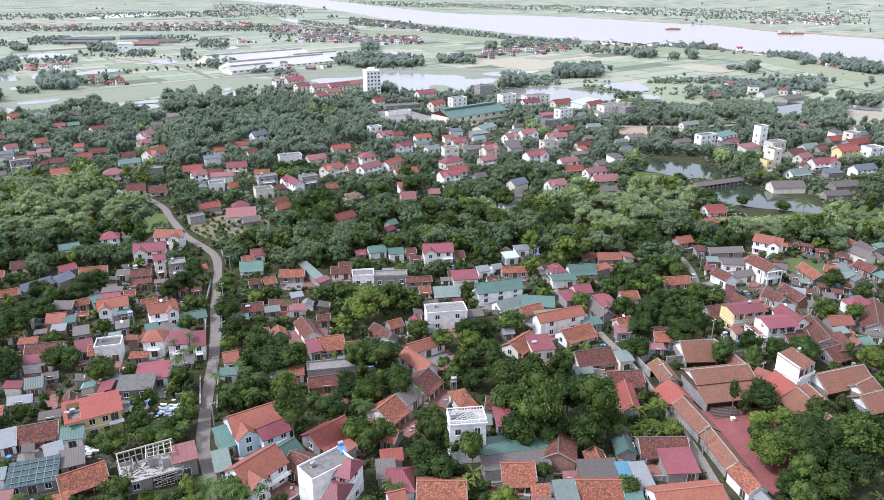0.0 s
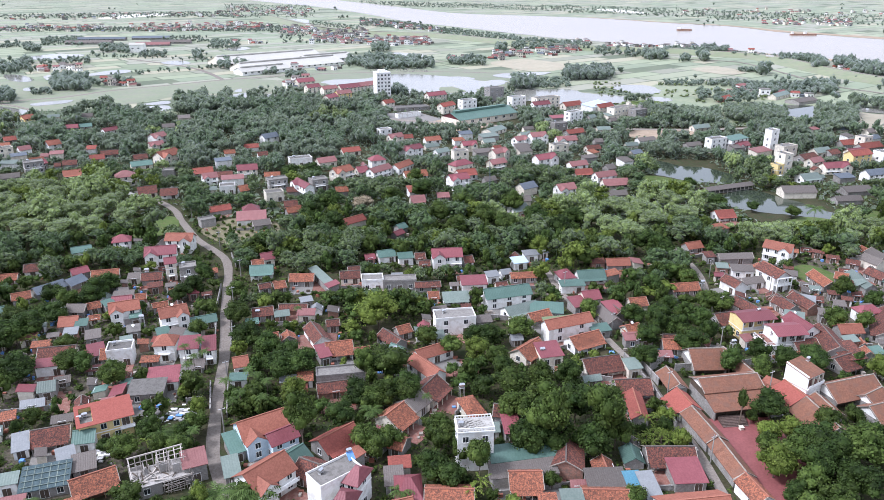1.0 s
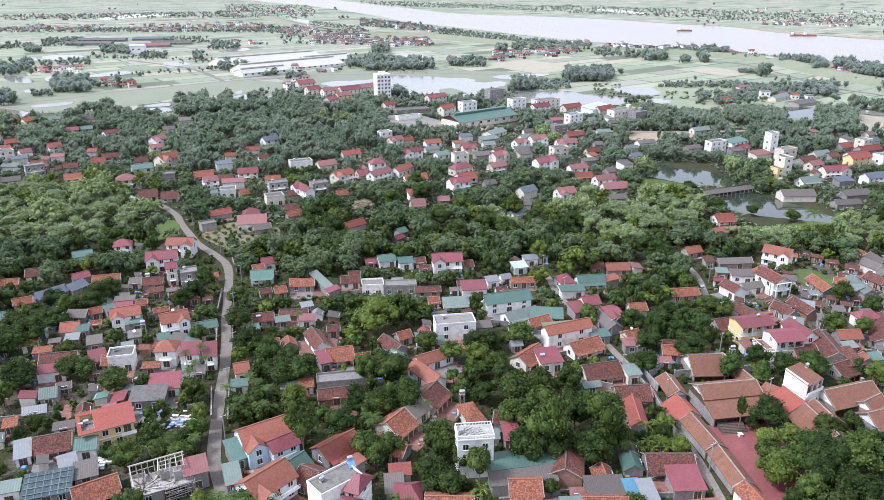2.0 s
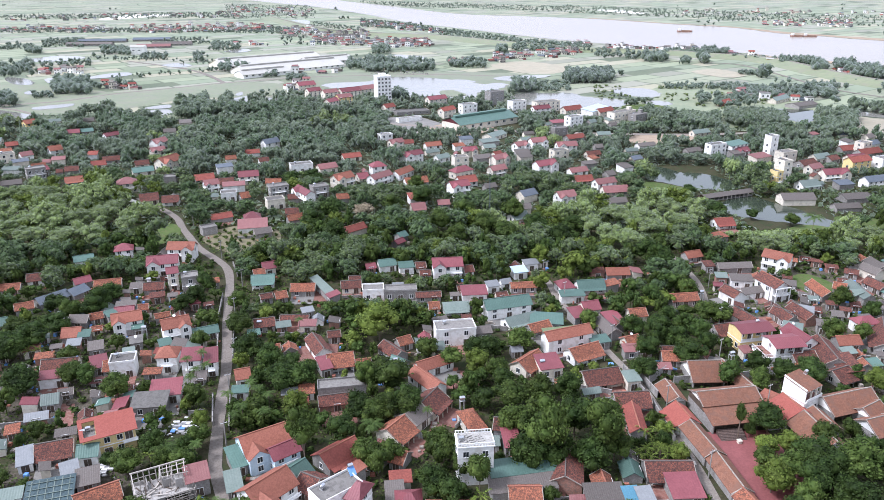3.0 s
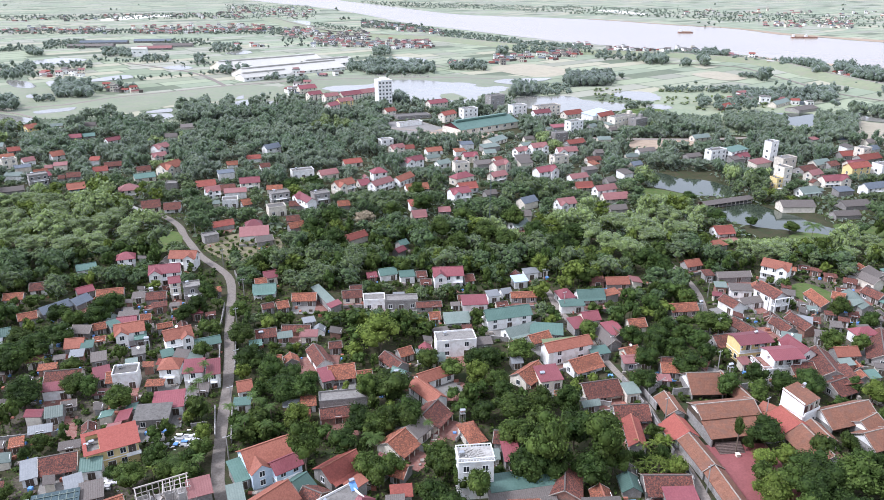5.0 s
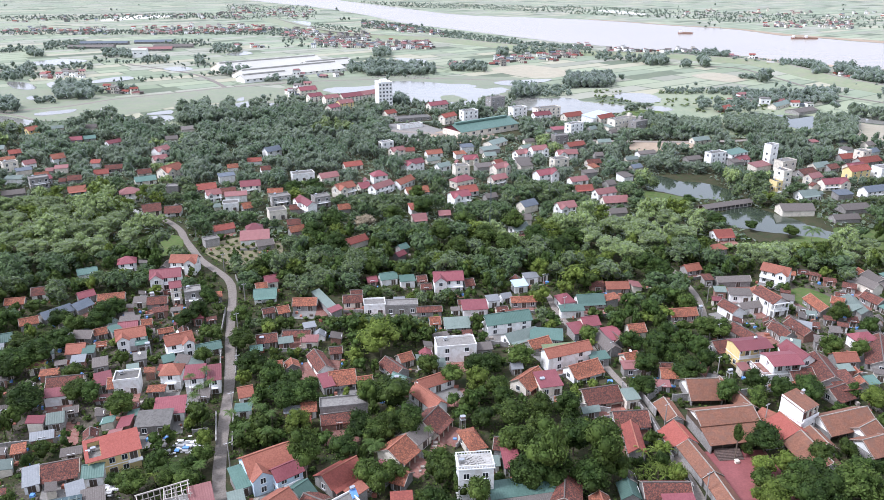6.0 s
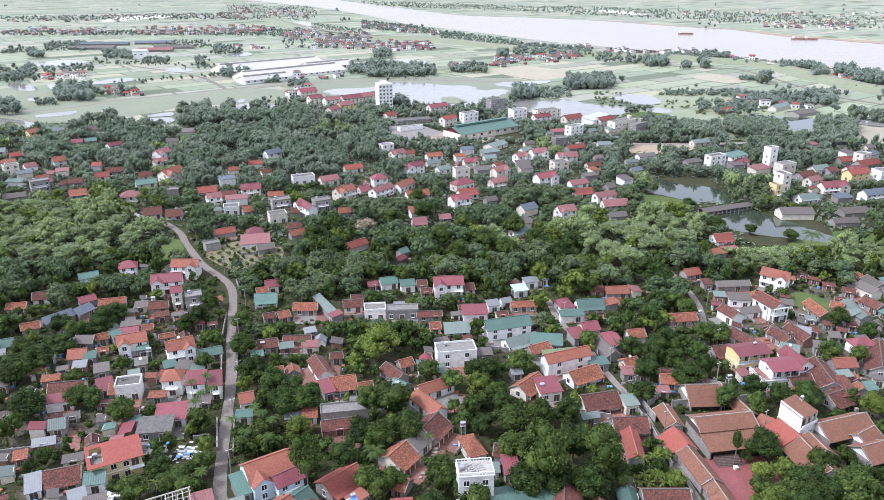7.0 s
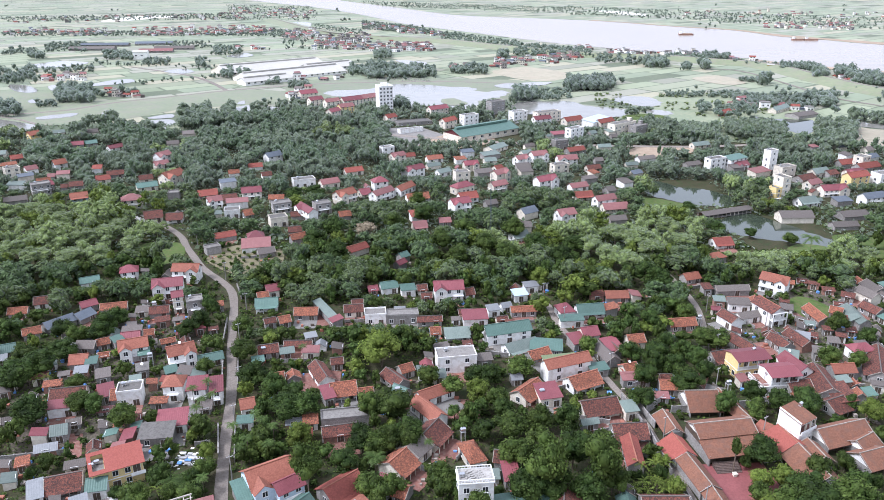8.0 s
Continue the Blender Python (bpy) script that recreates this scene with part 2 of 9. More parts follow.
def piece(name, me, parent, m=None, label=""):
    """A mesh as a part under its thing, at the pose m in the thing's own space."""
    ob = new(name, me)
    ob.parent = parent
    if m is not None:
        ob.matrix_basis = m
    return tagged(ob, label)


def box_data(boxes):
    """Corners and faces of boxes given as (x0, y0, z0, x1, y1, z1)."""
    verts, faces = [], []
    for x0, y0, z0, x1, y1, z1 in boxes:
        k = len(verts)
        verts += [(x0, y0, z0), (x1, y0, z0), (x1, y1, z0), (x0, y1, z0), (x0, y0, z1), (x1, y0, z1), (x1, y1, z1), (x0, y1, z1)]
        faces += [tuple(k + i for i in f) for f in ((3, 2, 1, 0), (4, 5, 6, 7), (0, 1, 5, 4), (1, 2, 6, 5), (2, 3, 7, 6), (3, 0, 4, 7))]
    return verts, faces


def boxes_mesh(name, boxes, mat):
    v, f = box_data(boxes)
    return mesh_of(name, v, f, [mat])


def thing(name, x, y, rot, label, category, group="", z=0.0):
    ob = new(name)
    ob.matrix_basis = pose(x, y, z, 0, 0, rot)
    ob.empty_display_size = 1
    return tagged(ob, label, category, group)


# ---------------------------------------------------------------- the land
GROUND_SIDE = 9000.0
ground = tagged(new("ground", mesh_of("ground", [(-GROUND_SIDE, -GROUND_SIDE, 0), (GROUND_SIDE, -GROUND_SIDE, 0), (GROUND_SIDE, GROUND_SIDE, 0), (-GROUND_SIDE, GROUND_SIDE, 0)],
                                      [(0, 1, 2, 3)], [GRASS])), "flat delta plain of grass, soil and fields", "ground", kind="structure")

for cx, cy, rx, ry in ((-108, 214, 36, 54), (124, 230, 38, 36), (24, 240, 28, 18), (146, 268, 22, 20), (-92, 148, 22, 16)):
    rim = [(cx + rx * math.cos(i * math.pi / 16) * (.8 + .2 * noise.noise(Vector((cx, i * .7, 1)))), cy + ry * math.sin(i * math.pi / 16) * (.8 + .2 * noise.noise(Vector((cy, i * .7, 4)))), .03) for i in range(32)]
    tagged(new("earth", mesh_of("earth", rim, [tuple(range(32))], [TRODDEN])), "trodden grey-brown earth between crowded houses", "bare ground", kind="structure")
NO_TREES = []     # outlines of water, yards and open fields
SHEETS = []
WATERS = []       # outlines of water alone
BLOCKED = []      # discs (x, y, radius) that stay free of trees


def ribbon(name, line, width, z, mat, label, category, thick=0.12, block=True):
    """A smooth strip along a line of plan points."""
    pts = [Vector((*p, 0)) for p in line]
    path = []
    for i in range(len(pts) - 1):
        a, b = pts[max(i - 1, 0)], pts[min(i + 2, len(pts) - 1)]
        p, q = pts[i], pts[i + 1]
        steps = max(2, int((q - p).length / 6))
        steps = min(steps, 30)
        for s in range(steps):
            u = s / steps
            path.append(0.5 * (2 * p + (q - a) * u + (2 * a - 5 * p + 4 * q - b) * u * u + (3 * p - a - 3 * q + b) * u ** 3))
    path.append(pts[-1])
    verts, faces = [], []
    for i, p in enumerate(path):
        d = (path[min(i + 1, len(path) - 1)] - path[max(i - 1, 0)]).normalized()
        side = Vector((-d.y, d.x, 0)) * (width / 2 * (1 + 0.06 * math.sin(i * 1.7)))
        verts += [(*(p + side).xy, z), (*(p - side).xy, z), (*(p + side).xy, z - thick), (*(p - side).xy, z - thick)]
        if block:
            BLOCKED.append((p.x, p.y, width / 2 + 0.5))
            if i:
                for u in (.25, .5, .75):
                    q = path[i - 1].lerp(p, u)
                    BLOCKED.append((q.x, q.y, width / 2 + 0.5))
        if i:
            k = 4 * i
            faces += [(k - 4, k - 3, k + 1, k), (k - 2, k - 4, k, k + 2), (k - 3, k - 1, k + 3, k + 1)]
    return tagged(new(name, mesh_of(name, verts, faces, [mat])), label, category, kind="structure")


def sheet(name, outline, z, mat, label, category, wobble=0.0, block=True):
    """A flat plot, yard or pond inside a smooth closed outline."""
    pts = [Vector((*p, 0)) for p in outline]
    n = len(pts)
    SHEETS.append(name)
    z += .004 * (len(SHEETS) % 30)
    rim = []
    for i in range(n):
        a, p, q, b = pts[i - 1], pts[i], pts[(i + 1) % n], pts[(i + 2) % n]
        steps = 6 if wobble else 1
        for s in range(steps):
            u = s / steps
            c = 0.5 * (2 * p + (q - a) * u + (2 * a - 5 * p + 4 * q - b) * u * u + (3 * p - a - 3 * q + b) * u ** 3) if wobble else p
            if wobble:
                c = c + Vector((noise.noise(c * 0.21), noise.noise(c * 0.21 + Vector((9, 4, 0))), 0)) * wobble
            rim.append((c.x, c.y, z))
    if block:
        xs, ys = [p[0] for p in rim], [p[1] for p in rim]
        NO_TREES.append((np.array(xs), np.array(ys)))
        if name in ("water", "river_water"):
            WATERS.append(NO_TREES[-1])
    return tagged(new(name, mesh_of(name, rim, [tuple(range(len(rim)))], [mat])), label, category, kind="structure")


def inside(outline, x, y):
    xs, ys = outline
    if x < xs.min() or x > xs.max() or y < ys.min() or y > ys.max():
        return False
    x2, y2 = np.roll(xs, -1), np.roll(ys, -1)
    cross = (ys > y) != (y2 > y)
    with np.errstate(divide="ignore", invalid="ignore"):
        at = xs + (y - ys) * (x2 - xs) / (y2 - ys)
    return bool((cross & (at > x)).sum() % 2)


# water
sheet("water", [(130, 456), (122, 428), (131, 411), (146, 400), (164, 397), (172, 412), (160, 432), (146, 437)], 0.10, POND, "still dark pond between trees", "pond", 2.0)
sheet("water", [(147, 372), (146, 355), (164, 343), (179, 337), (193, 327), (200, 331), (190, 350), (182, 366), (169, 385), (158, 381)], 0.10, POND, "dark village pond beside a long shed", "pond", 2.0)
sheet("water", [(-126, 800), (-82, 820), (-59, 851), (-37, 855), (5, 837), (31, 829), (41, 800), (67, 808), (67, 780), (51, 758), (38, 740), (30, 704), (1, 688), (-17, 700), (-43, 726), (-83, 765), (-113, 772)], 0.36, LAKE, "broad pale lake behind the town houses", "lake", 5.0)
sheet("water", [(66, 713), (83, 740), (111, 740), (129, 740), (140, 716), (165, 703), (175, 691), (166, 667), (144, 653), (117, 645), (90, 667), (69, 682)], 0.36, LAKE, "long pale lake with grassy banks", "lake", 4.0)
sheet("water", [(173, 754), (191, 772), (213, 765), (217, 733), (205, 713), (189, 716), (177, 733)], 0.36, LAKE, "pale pond in marshland", "pond", 3.0)
sheet("water", [(187, 688), (205, 694), (213, 676), (198, 667), (189, 676)], 0.36, LAKE, "small pale pond in marshland", "pond", 2.0)
sheet("water", [(277, 662), (297, 651), (325, 645), (312, 612), (296, 589), (285, 600), (275, 627)], 0.36, POND, "dark grey pond beside farm sheds", "pond", 3.0)
sheet("water", [(352, 645), (376, 624), (386, 614), (378, 600), (364, 610), (345, 627)], 0.36, LAKE, "pale pond under tall trees", "pond", 3.0)
sheet("water", [(-415, 659), (-387, 646), (-349, 625), (-341, 615), (-345, 596), (-350, 580), (-360, 567)], 0.36, LAKE, "pale flooded pond inside earth banks", "pond", 1.5)
sheet("water", [(-363, 659), (-350, 671), (-337, 679), (-333, 665), (-342, 654), (-357, 648)], 0.36, LAKE, "flooded patch of a rice field", "pond", 2.5)
sheet("water", [(-310, 668), (-315, 694), (-294, 657), (-294, 648)], 0.36, LAKE, "flooded strip of a rice field", "pond", 1.5)
sheet("water", [(-282, 640), (-268, 638), (-250, 608), (-258, 603), (-270, 615)], 0.36, LAKE, "square flooded fish pond", "pond", 1.5)
sheet("water", [(-263, 638), (-240, 648), (-231, 625), (-254, 622)], 0.36, LAKE, "square flooded fish pond", "pond", 1.5)
sheet("water", [(-263, 657), (-248, 673), (-241, 656), (-258, 651)], 0.36, LAKE, "narrow flooded fish pond", "pond", 1.0)
sheet("water", [(-245, 612), (-233, 615), (-229, 598), (-242, 598)], 0.36, LAKE, "narrow flooded fish pond", "pond", 1.0)
sheet("water", [(-415, 740), (-415, 754), (-402, 740), (-405, 730)], 0.36, LAKE, "flooded corner of a rice field", "pond", 2.0)
sheet("water", [(-493, 846), (-474, 846), (-448, 820), (-436, 796), (-458, 800)], 0.36, LAKE, "flooded rice field", "pond", 3.0)
sheet("water", [(-564, 1017), (-554, 1049), (-537, 1070), (-497, 1056), (-496, 1017), (-532, 998)], 0.36, LAKE, "flooded rice field", "pond", 4.0)
sheet("water", [(-443, 838), (-439, 846), (-423, 812), (-428, 812)], 0.36, LAKE, "small flooded rice field", "pond", 2.0)
sheet("water", [(-402, 842), (-391, 884), (-371, 893), (-361, 869), (-381, 846)], 0.36, LAKE, "flooded strip of a rice field", "pond", 2.0)
sheet("water", [(-357, 962), (-343, 986), (-318, 962), (-328, 940)], 0.36, LAKE, "flooded strip of a rice field", "pond", 2.0)
sheet("water", [(-199, 701), (-192, 717), (-184, 717), (-181, 688), (-189, 679)], 0.36, LAKE, "flooded corner of a meadow", "pond", 2.0)
sheet("water", [(-170, 713), (-156, 704), (-158, 691)], 0.36, LAKE, "flooded corner of a meadow", "pond", 1.5)
sheet("water", [(-203, 733), (-199, 744), (-194, 726), (-199, 723)], 0.36, LAKE, "flooded corner of a meadow", "pond", 1.5)
sheet("water", [(-371, 1778), (-354, 1836), (-313, 1816), (-295, 1689), (-338, 1672)], 0.36, LAKE, "distant flooded field", "pond", 6.0)
sheet("water", [(-67, 1084), (-46, 1077), (-24, 1056), (-27, 1023), (-53, 1042)], 0.36, LAKE, "distant pond among fields", "pond", 3.0)
sheet("water", [(59, 846), (79, 860), (102, 837), (85, 820), (64, 829)], 0.36, LAKE, "flooded paddies beside the lake", "pond", 2.0)
sheet("water", [(93, 864), (126, 869), (113, 846), (97, 846)], 0.36, LAKE, "flooded paddies beside the lake", "pond", 2.0)
sheet("water", [(-323, 1129), (-306, 1169), (-285, 1144), (-297, 1113)], 0.36, LAKE, "long flooded strip beside the factory", "pond", 2.0)
sheet("river_water", [(-900, 3300), (-646, 2842), (-402, 2474), (-220, 2108), (-81, 1759), (-3, 1639), (75, 1521), (169, 1371), (243, 1276), (319, 1202), (400, 1152), (448, 1098), (490, 1035), (580, 950), (760, 800), (2500, -200), (3200, 300),
                      (1000, 1060), (754, 1296), (687, 1394), (641, 1454), (606, 1592), (517, 1688), (422, 1815), (367, 1876), (240, 1962), (100, 2033), (-5, 2162), (-149, 2474), (-400, 3000), (-560, 3500)], 0.3, RIVER,
      "wide silty river under hazy light", "river", 5.0)

# roads and paths
ribbon("road", [(-164, 383), (-135, 353), (-123, 332), (-108, 307), (-98, 295), (-90, 285), (-85, 273), (-80, 253), (-75.5, 234), (-67.5, 204), (-65.2, 193), (-62.2, 177.5), (-59.3, 164), (-56.2, 152), (-52, 143), (-47.9, 135), (-40, 118), (-30, 90), (-24, 70)],
       3.3, 0.14, ROAD, "narrow pale concrete village road", "road")
ribbon("road", [(48, 245), (51, 232), (54, 213), (58, 199), (60.6, 186), (61.6, 176), (62.8, 165), (64.0, 153), (64.6, 140), (65.2, 125), (66, 90)], 2.4, 0.15, ROAD, "narrow concrete alley between garden walls", "alley")
ribbon("road", [(40, 280), (43, 266), (44, 251), (48, 239)], 2.6, 0.13, ROAD, "narrow concrete alley", "alley")
ribbon("road", [(100, 300), (102, 270), (99, 250), (94, 232), (88, 215)], 2.4, 0.13, ROAD, "narrow concrete alley", "alley")
ribbon("road", [(-440, 640), (-381, 677), (-351, 694), (-325, 733), (-286, 765), (-234, 808), (-180, 840), (-120, 862), (0, 875), (110, 850)], 5, 0.3, ROAD, "straight pale farm road across the fields", "road")
ribbon("earth_bank", [(-440, 690), (-409, 668), (-395, 659), (-372, 646), (-348, 627)], 3, 0.5, ROAD, "pale earth bank round a flooded pond", "bank", .4)
ribbon("road", [(-236, 811), (-270, 870), (-308, 920), (-348, 955), (-420, 1010)], 5, 0.3, ROAD, "pale farm road across the fields", "road")
ribbon("road", [(-150, 610), (-60, 590), (40, 560), (120, 548), (200, 545), (280, 560)], 6, 0.3, ROAD, "pale main road through the town", "road")

# open brick courtyards between the houses
for outline in (((0.3, 188.9), (11.6, 188.9), (11.7, 198.9), (2.1, 200.3)), ((-3.2, 167.5), (1.0, 164.5), (1.4, 175.2), (-2.1, 176.6)), ((-103.9, 170), (-100.2, 170), (-104.8, 181.3), (-108.7, 181.3)),
                ((-38.1, 208.5), (-33.4, 207.8), (-33.8, 216.5), (-38.9, 218)), ((-36.6, 244.9), (-30, 245.8), (-30.7, 252.4), (-37.2, 252.4)), ((45.5, 187.1), (57.3, 187.1), (57.6, 191.9), (47.1, 190.7)),
                ((-80.3, 185), (-73.5, 183.6), (-75.2, 191), (-80.9, 191.9)), ((19, 228.3), (24, 228.3), (21.7, 236.8), (18.6, 235.9))):
    sheet("pavement", outline, 0.05, BRICK_YARD, "open red brick courtyard between houses", "courtyard")
for outline in (((-8.5, 157.9), (-4.6, 159.1), (-4.8, 167.5), (-7.4, 167.5)), ((-0.6, 218.4), (9.7, 216.5), (9.1, 224.3), (1.3, 223.5)), ((113.1, 176.6), (121.9, 177.9), (124, 185), (114.3, 182.1))):
    sheet("pavement", outline, 0.05, CEMENT_YARD, "open grey cement courtyard between houses", "courtyard")


# ---------------------------------------------------------------- houses
PLOTS = []        # (x, y, turn, length, width, height, shed) of every house
HOMES = []        # (x, y, reach across, depth, height) for gardens and yards


def shell_mesh(L, W, he, hr, kind, mat):
    """Walls of a building with thickness at the top: gabled, hipped, lean-to or flat."""
    a, b = L / 2, W / 2
    if kind == "g":
        v = [(-a, -b, 0), (a, -b, 0), (a, b, 0), (-a, b, 0), (-a, -b, he), (a, -b, he), (a, b, he), (-a, b, he), (-a, 0, hr), (a, 0, hr)]
        f = [(0, 1, 5, 4), (2, 3, 7, 6), (1, 2, 6, 9, 5), (3, 0, 4, 8, 7), (4, 5, 9, 8), (6, 7, 8, 9)]
    elif kind == "s":
        v = [(-a, -b, 0), (a, -b, 0), (a, b, 0), (-a, b, 0), (-a, -b, he), (a, -b, he), (a, b, hr), (-a, b, hr)]
        f = [(0, 1, 5, 4), (1, 2, 6, 5), (2, 3, 7, 6), (3, 0, 4, 7), (4, 5, 6, 7)]
    else:
        v = [(-a, -b, 0), (a, -b, 0), (a, b, 0), (-a, b, 0), (-a, -b, he), (a, -b, he), (a, b, he), (-a, b, he)]
        f = [(0, 1, 5, 4), (1, 2, 6, 5), (2, 3, 7, 6), (3, 0, 4, 7), (4, 5, 6, 7)]
    return mesh_of("wall", v, f, [mat])


def slab(corners, thick):
    """A slab under a polygon of corners."""
    n = len(corners)
    v = [tuple(c) for c in corners] + [(c[0], c[1], c[2] - thick) for c in corners]
    f = [tuple(range(n)), tuple(range(2 * n - 1, n - 1, -1))] + [(i, i + n, (i + 1) % n + n, (i + 1) % n) for i in range(n)]
    return v, f


def roof_mesh(L, W, he, hr, kind, mat, over=0.45):
    a, b = L / 2 + over, W / 2 + over
    slope = (hr - he) / (W / 2) if kind in "gh" else (hr - he) / W
    low = he - over * slope + 0.12
    top = hr + 0.12
    if kind == "g":
        sides = [[(-a, -b, low), (a, -b, low), (a, 0, top), (-a, 0, top)], [(a, b, low), (-a, b, low), (-a, 0, top), (a, 0, top)]]
    elif kind == "h":
        r = max(L / 2 - W / 2, 0.6)
        sides = [[(-a, -b, low), (a, -b, low), (r, 0, top), (-r, 0, top)], [(a, b, low), (-a, b, low), (-r, 0, top), (r, 0, top)],
                 [(a, -b, low), (a, b, low), (r, 0, top)], [(-a, b, low), (-a, -b, low), (-r, 0, top)]]
    else:
        sides = [[(-a, -b, low), (a, -b, low), (a, b, top + over * slope), (-a, b, top + over * slope)]]
    v, f = [], []
    for s in sides:
        sv, sf = slab(s, 0.14)
        f += [tuple(i + len(v) for i in q) for q in sf]
        v += sv
    return mesh_of("roof", v, f, [mat])


def opening_mesh(name, xs, zs, deep, frame_mat, fill_mat, sill=0.0, filled=True):
    """A framed opening as one closed shape: a front grid whose inner cells are set back; it stands on the plane y = 0 and faces -y."""
    verts, faces, slots = [], [], []
    nx, nz = len(xs), len(zs)

    def at(i, j, y):
        verts.append((xs[i], y, zs[j]))
        return len(verts) - 1

    front = [[at(i, j, -.08 - (sill if j < 1 else 0)) for j in range(nz)] for i in range(nx)]
    for i in range(nx - 1):
        for j in range(nz - 1):
            c = (front[i][j], front[i + 1][j], front[i + 1][j + 1], front[i][j + 1])
            if i % 2 and j % 2:
                d = (at(i, j, deep), at(i + 1, j, deep), at(i + 1, j + 1, deep), at(i, j + 1, deep))
                faces += [(c[k], c[(k + 1) % 4], d[(k + 1) % 4], d[k]) for k in range(4)] + ([d] if filled else [])
                slots += [0, 0, 0, 0] + ([1] if filled else [])
            else:
                faces.append(c)
                slots.append(0)
    rim = [front[i][0] for i in range(nx)] + [front[-1][j] for j in range(1, nz)] + [front[i][-1] for i in range(nx - 2, -1, -1)] + [front[0][j] for j in range(nz - 2, 0, -1)]
    back = []
    for k in rim:
        x, y, z = verts[k]
        verts.append((x, .03, z))
        back.append(len(verts) - 1)
    n = len(rim)
    faces += [(rim[(k + 1) % n], rim[k], back[k], back[(k + 1) % n]) for k in range(n)]
    slots += [0] * n
    return mesh_of(name, verts, faces, [frame_mat, fill_mat], slots)


def window_mesh(w, h):
    return opening_mesh("window", (-w / 2 - .09, -w / 2, -.04, .04, w / 2, w / 2 + .09), (-.1, 0, h, h + .09), -.02, TRIM, GLASS, .08)


def door_mesh(w, h):
    return opening_mesh("door", (-w / 2 - .1, -w / 2, -.02, .02, w / 2, w / 2 + .1), (0, .04, h, h + .1), -.03, TRIM, WOOD)


WINDOW, DOOR = window_mesh(1.3, 1.5), door_mesh(1.8, 2.3)
FRAME = opening_mesh("window", (-.74, -.65, -.04, .04, .65, .74), (-.1, 0, 1.5, 1.59), -.02, TRIM, GLASS, .08, False)
PANE = mesh_of("pane", [(x, -.025, z) for x, z in ((-.65, 0), (.65, 0), (.65, 1.5), (-.65, 1.5))] + [(x, .0, z) for x, z in ((-.65, 0), (.65, 0), (.65, 1.5), (-.65, 1.5))],
               [(0, 1, 2, 3), (7, 6, 5, 4), (0, 4, 5, 1), (1, 5, 6, 2), (2, 6, 7, 3), (3, 7, 4, 0)], [GLASS])


def window(home, m):
    """A window; on the nearer houses its glass is a piece of its own in the frame."""
    if home.location.y > 215:
        return piece("window", WINDOW, home, m)
    w = piece("window", FRAME, home, m)
    piece("pane", PANE, w, None, "dark window glass")
    return w


ROOF_WORDS = {"old": "blackened clay tile roof", "orangeold": "weathered orange tile roof", "orange": "bright orange tile roof", "redtile": "dark red tile roof", "redbrick": "brick-red tile roof",
              "red": "crimson metal sheet roof", "redfade": "faded or haze-paled pink sheet roof", "teal": "teal metal sheet roof", "tealgrey": "pale teal sheet roof",
              "olive": "olive sheet roof", "fibre": "grey fibre cement roof", "slate": "blue-grey sheet roof", "blue": "blue sheet roof",
              "bluesheet": "light blue sheet roof", "whitesheet": "galvanised sheet roof", "palesheet": "cream sheet roof", "darkglass": "smoked plastic sheet roof", "concrete": "flat concrete roof"}
WALL_WORDS = {"white": "white rendered", "cream": "cream rendered", "yellow": "yellow rendered", "blue": "pale blue rendered", "grey": "bare cement", "brick": "bare brick"}
STOREYS = {1: "single-storey", 2: "two-storey", 3: "three-storey", 4: "four-storey", 6: "seven-storey"}


def water_tank(x, y, z, rot=0):
    """A stainless steel tank lying on a small stand."""
    t = thing("water_tank", x, y, rot, "small stainless steel water tank on a roof", "water tank", "roof tanks", z)
    if "tank" not in SHARED:
        bm = bmesh.new()
        bmesh.ops.create_cone(bm, segments=14, radius1=.5, radius2=.5, depth=1.3, cap_ends=True, matrix=pose(0, 0, .95, 0, 90, 0))
        bmesh.ops.bevel(bm, geom=[e for e in bm.edges if len(e.link_faces) == 2 and e.calc_face_angle() > 1], offset=.12, segments=2, affect="EDGES")
        me = bpy.data.meshes.new("drum")
        bm.to_mesh(me)
        me.materials.append(STEEL)
        SHARED["tank"] = me
        SHARED["stand"] = boxes_mesh("stand", [(-.5, -.4, 0, -.42, .4, .55), (.42, -.4, 0, .5, .4, .55), (-.5, -.4, .45, .5, -.32, .53), (-.5, .32, .45, .5, .4, .53)], PALE_METAL)
    piece("drum", SHARED["tank"], t)
    piece("stand", SHARED["stand"], t)


SHARED = {}


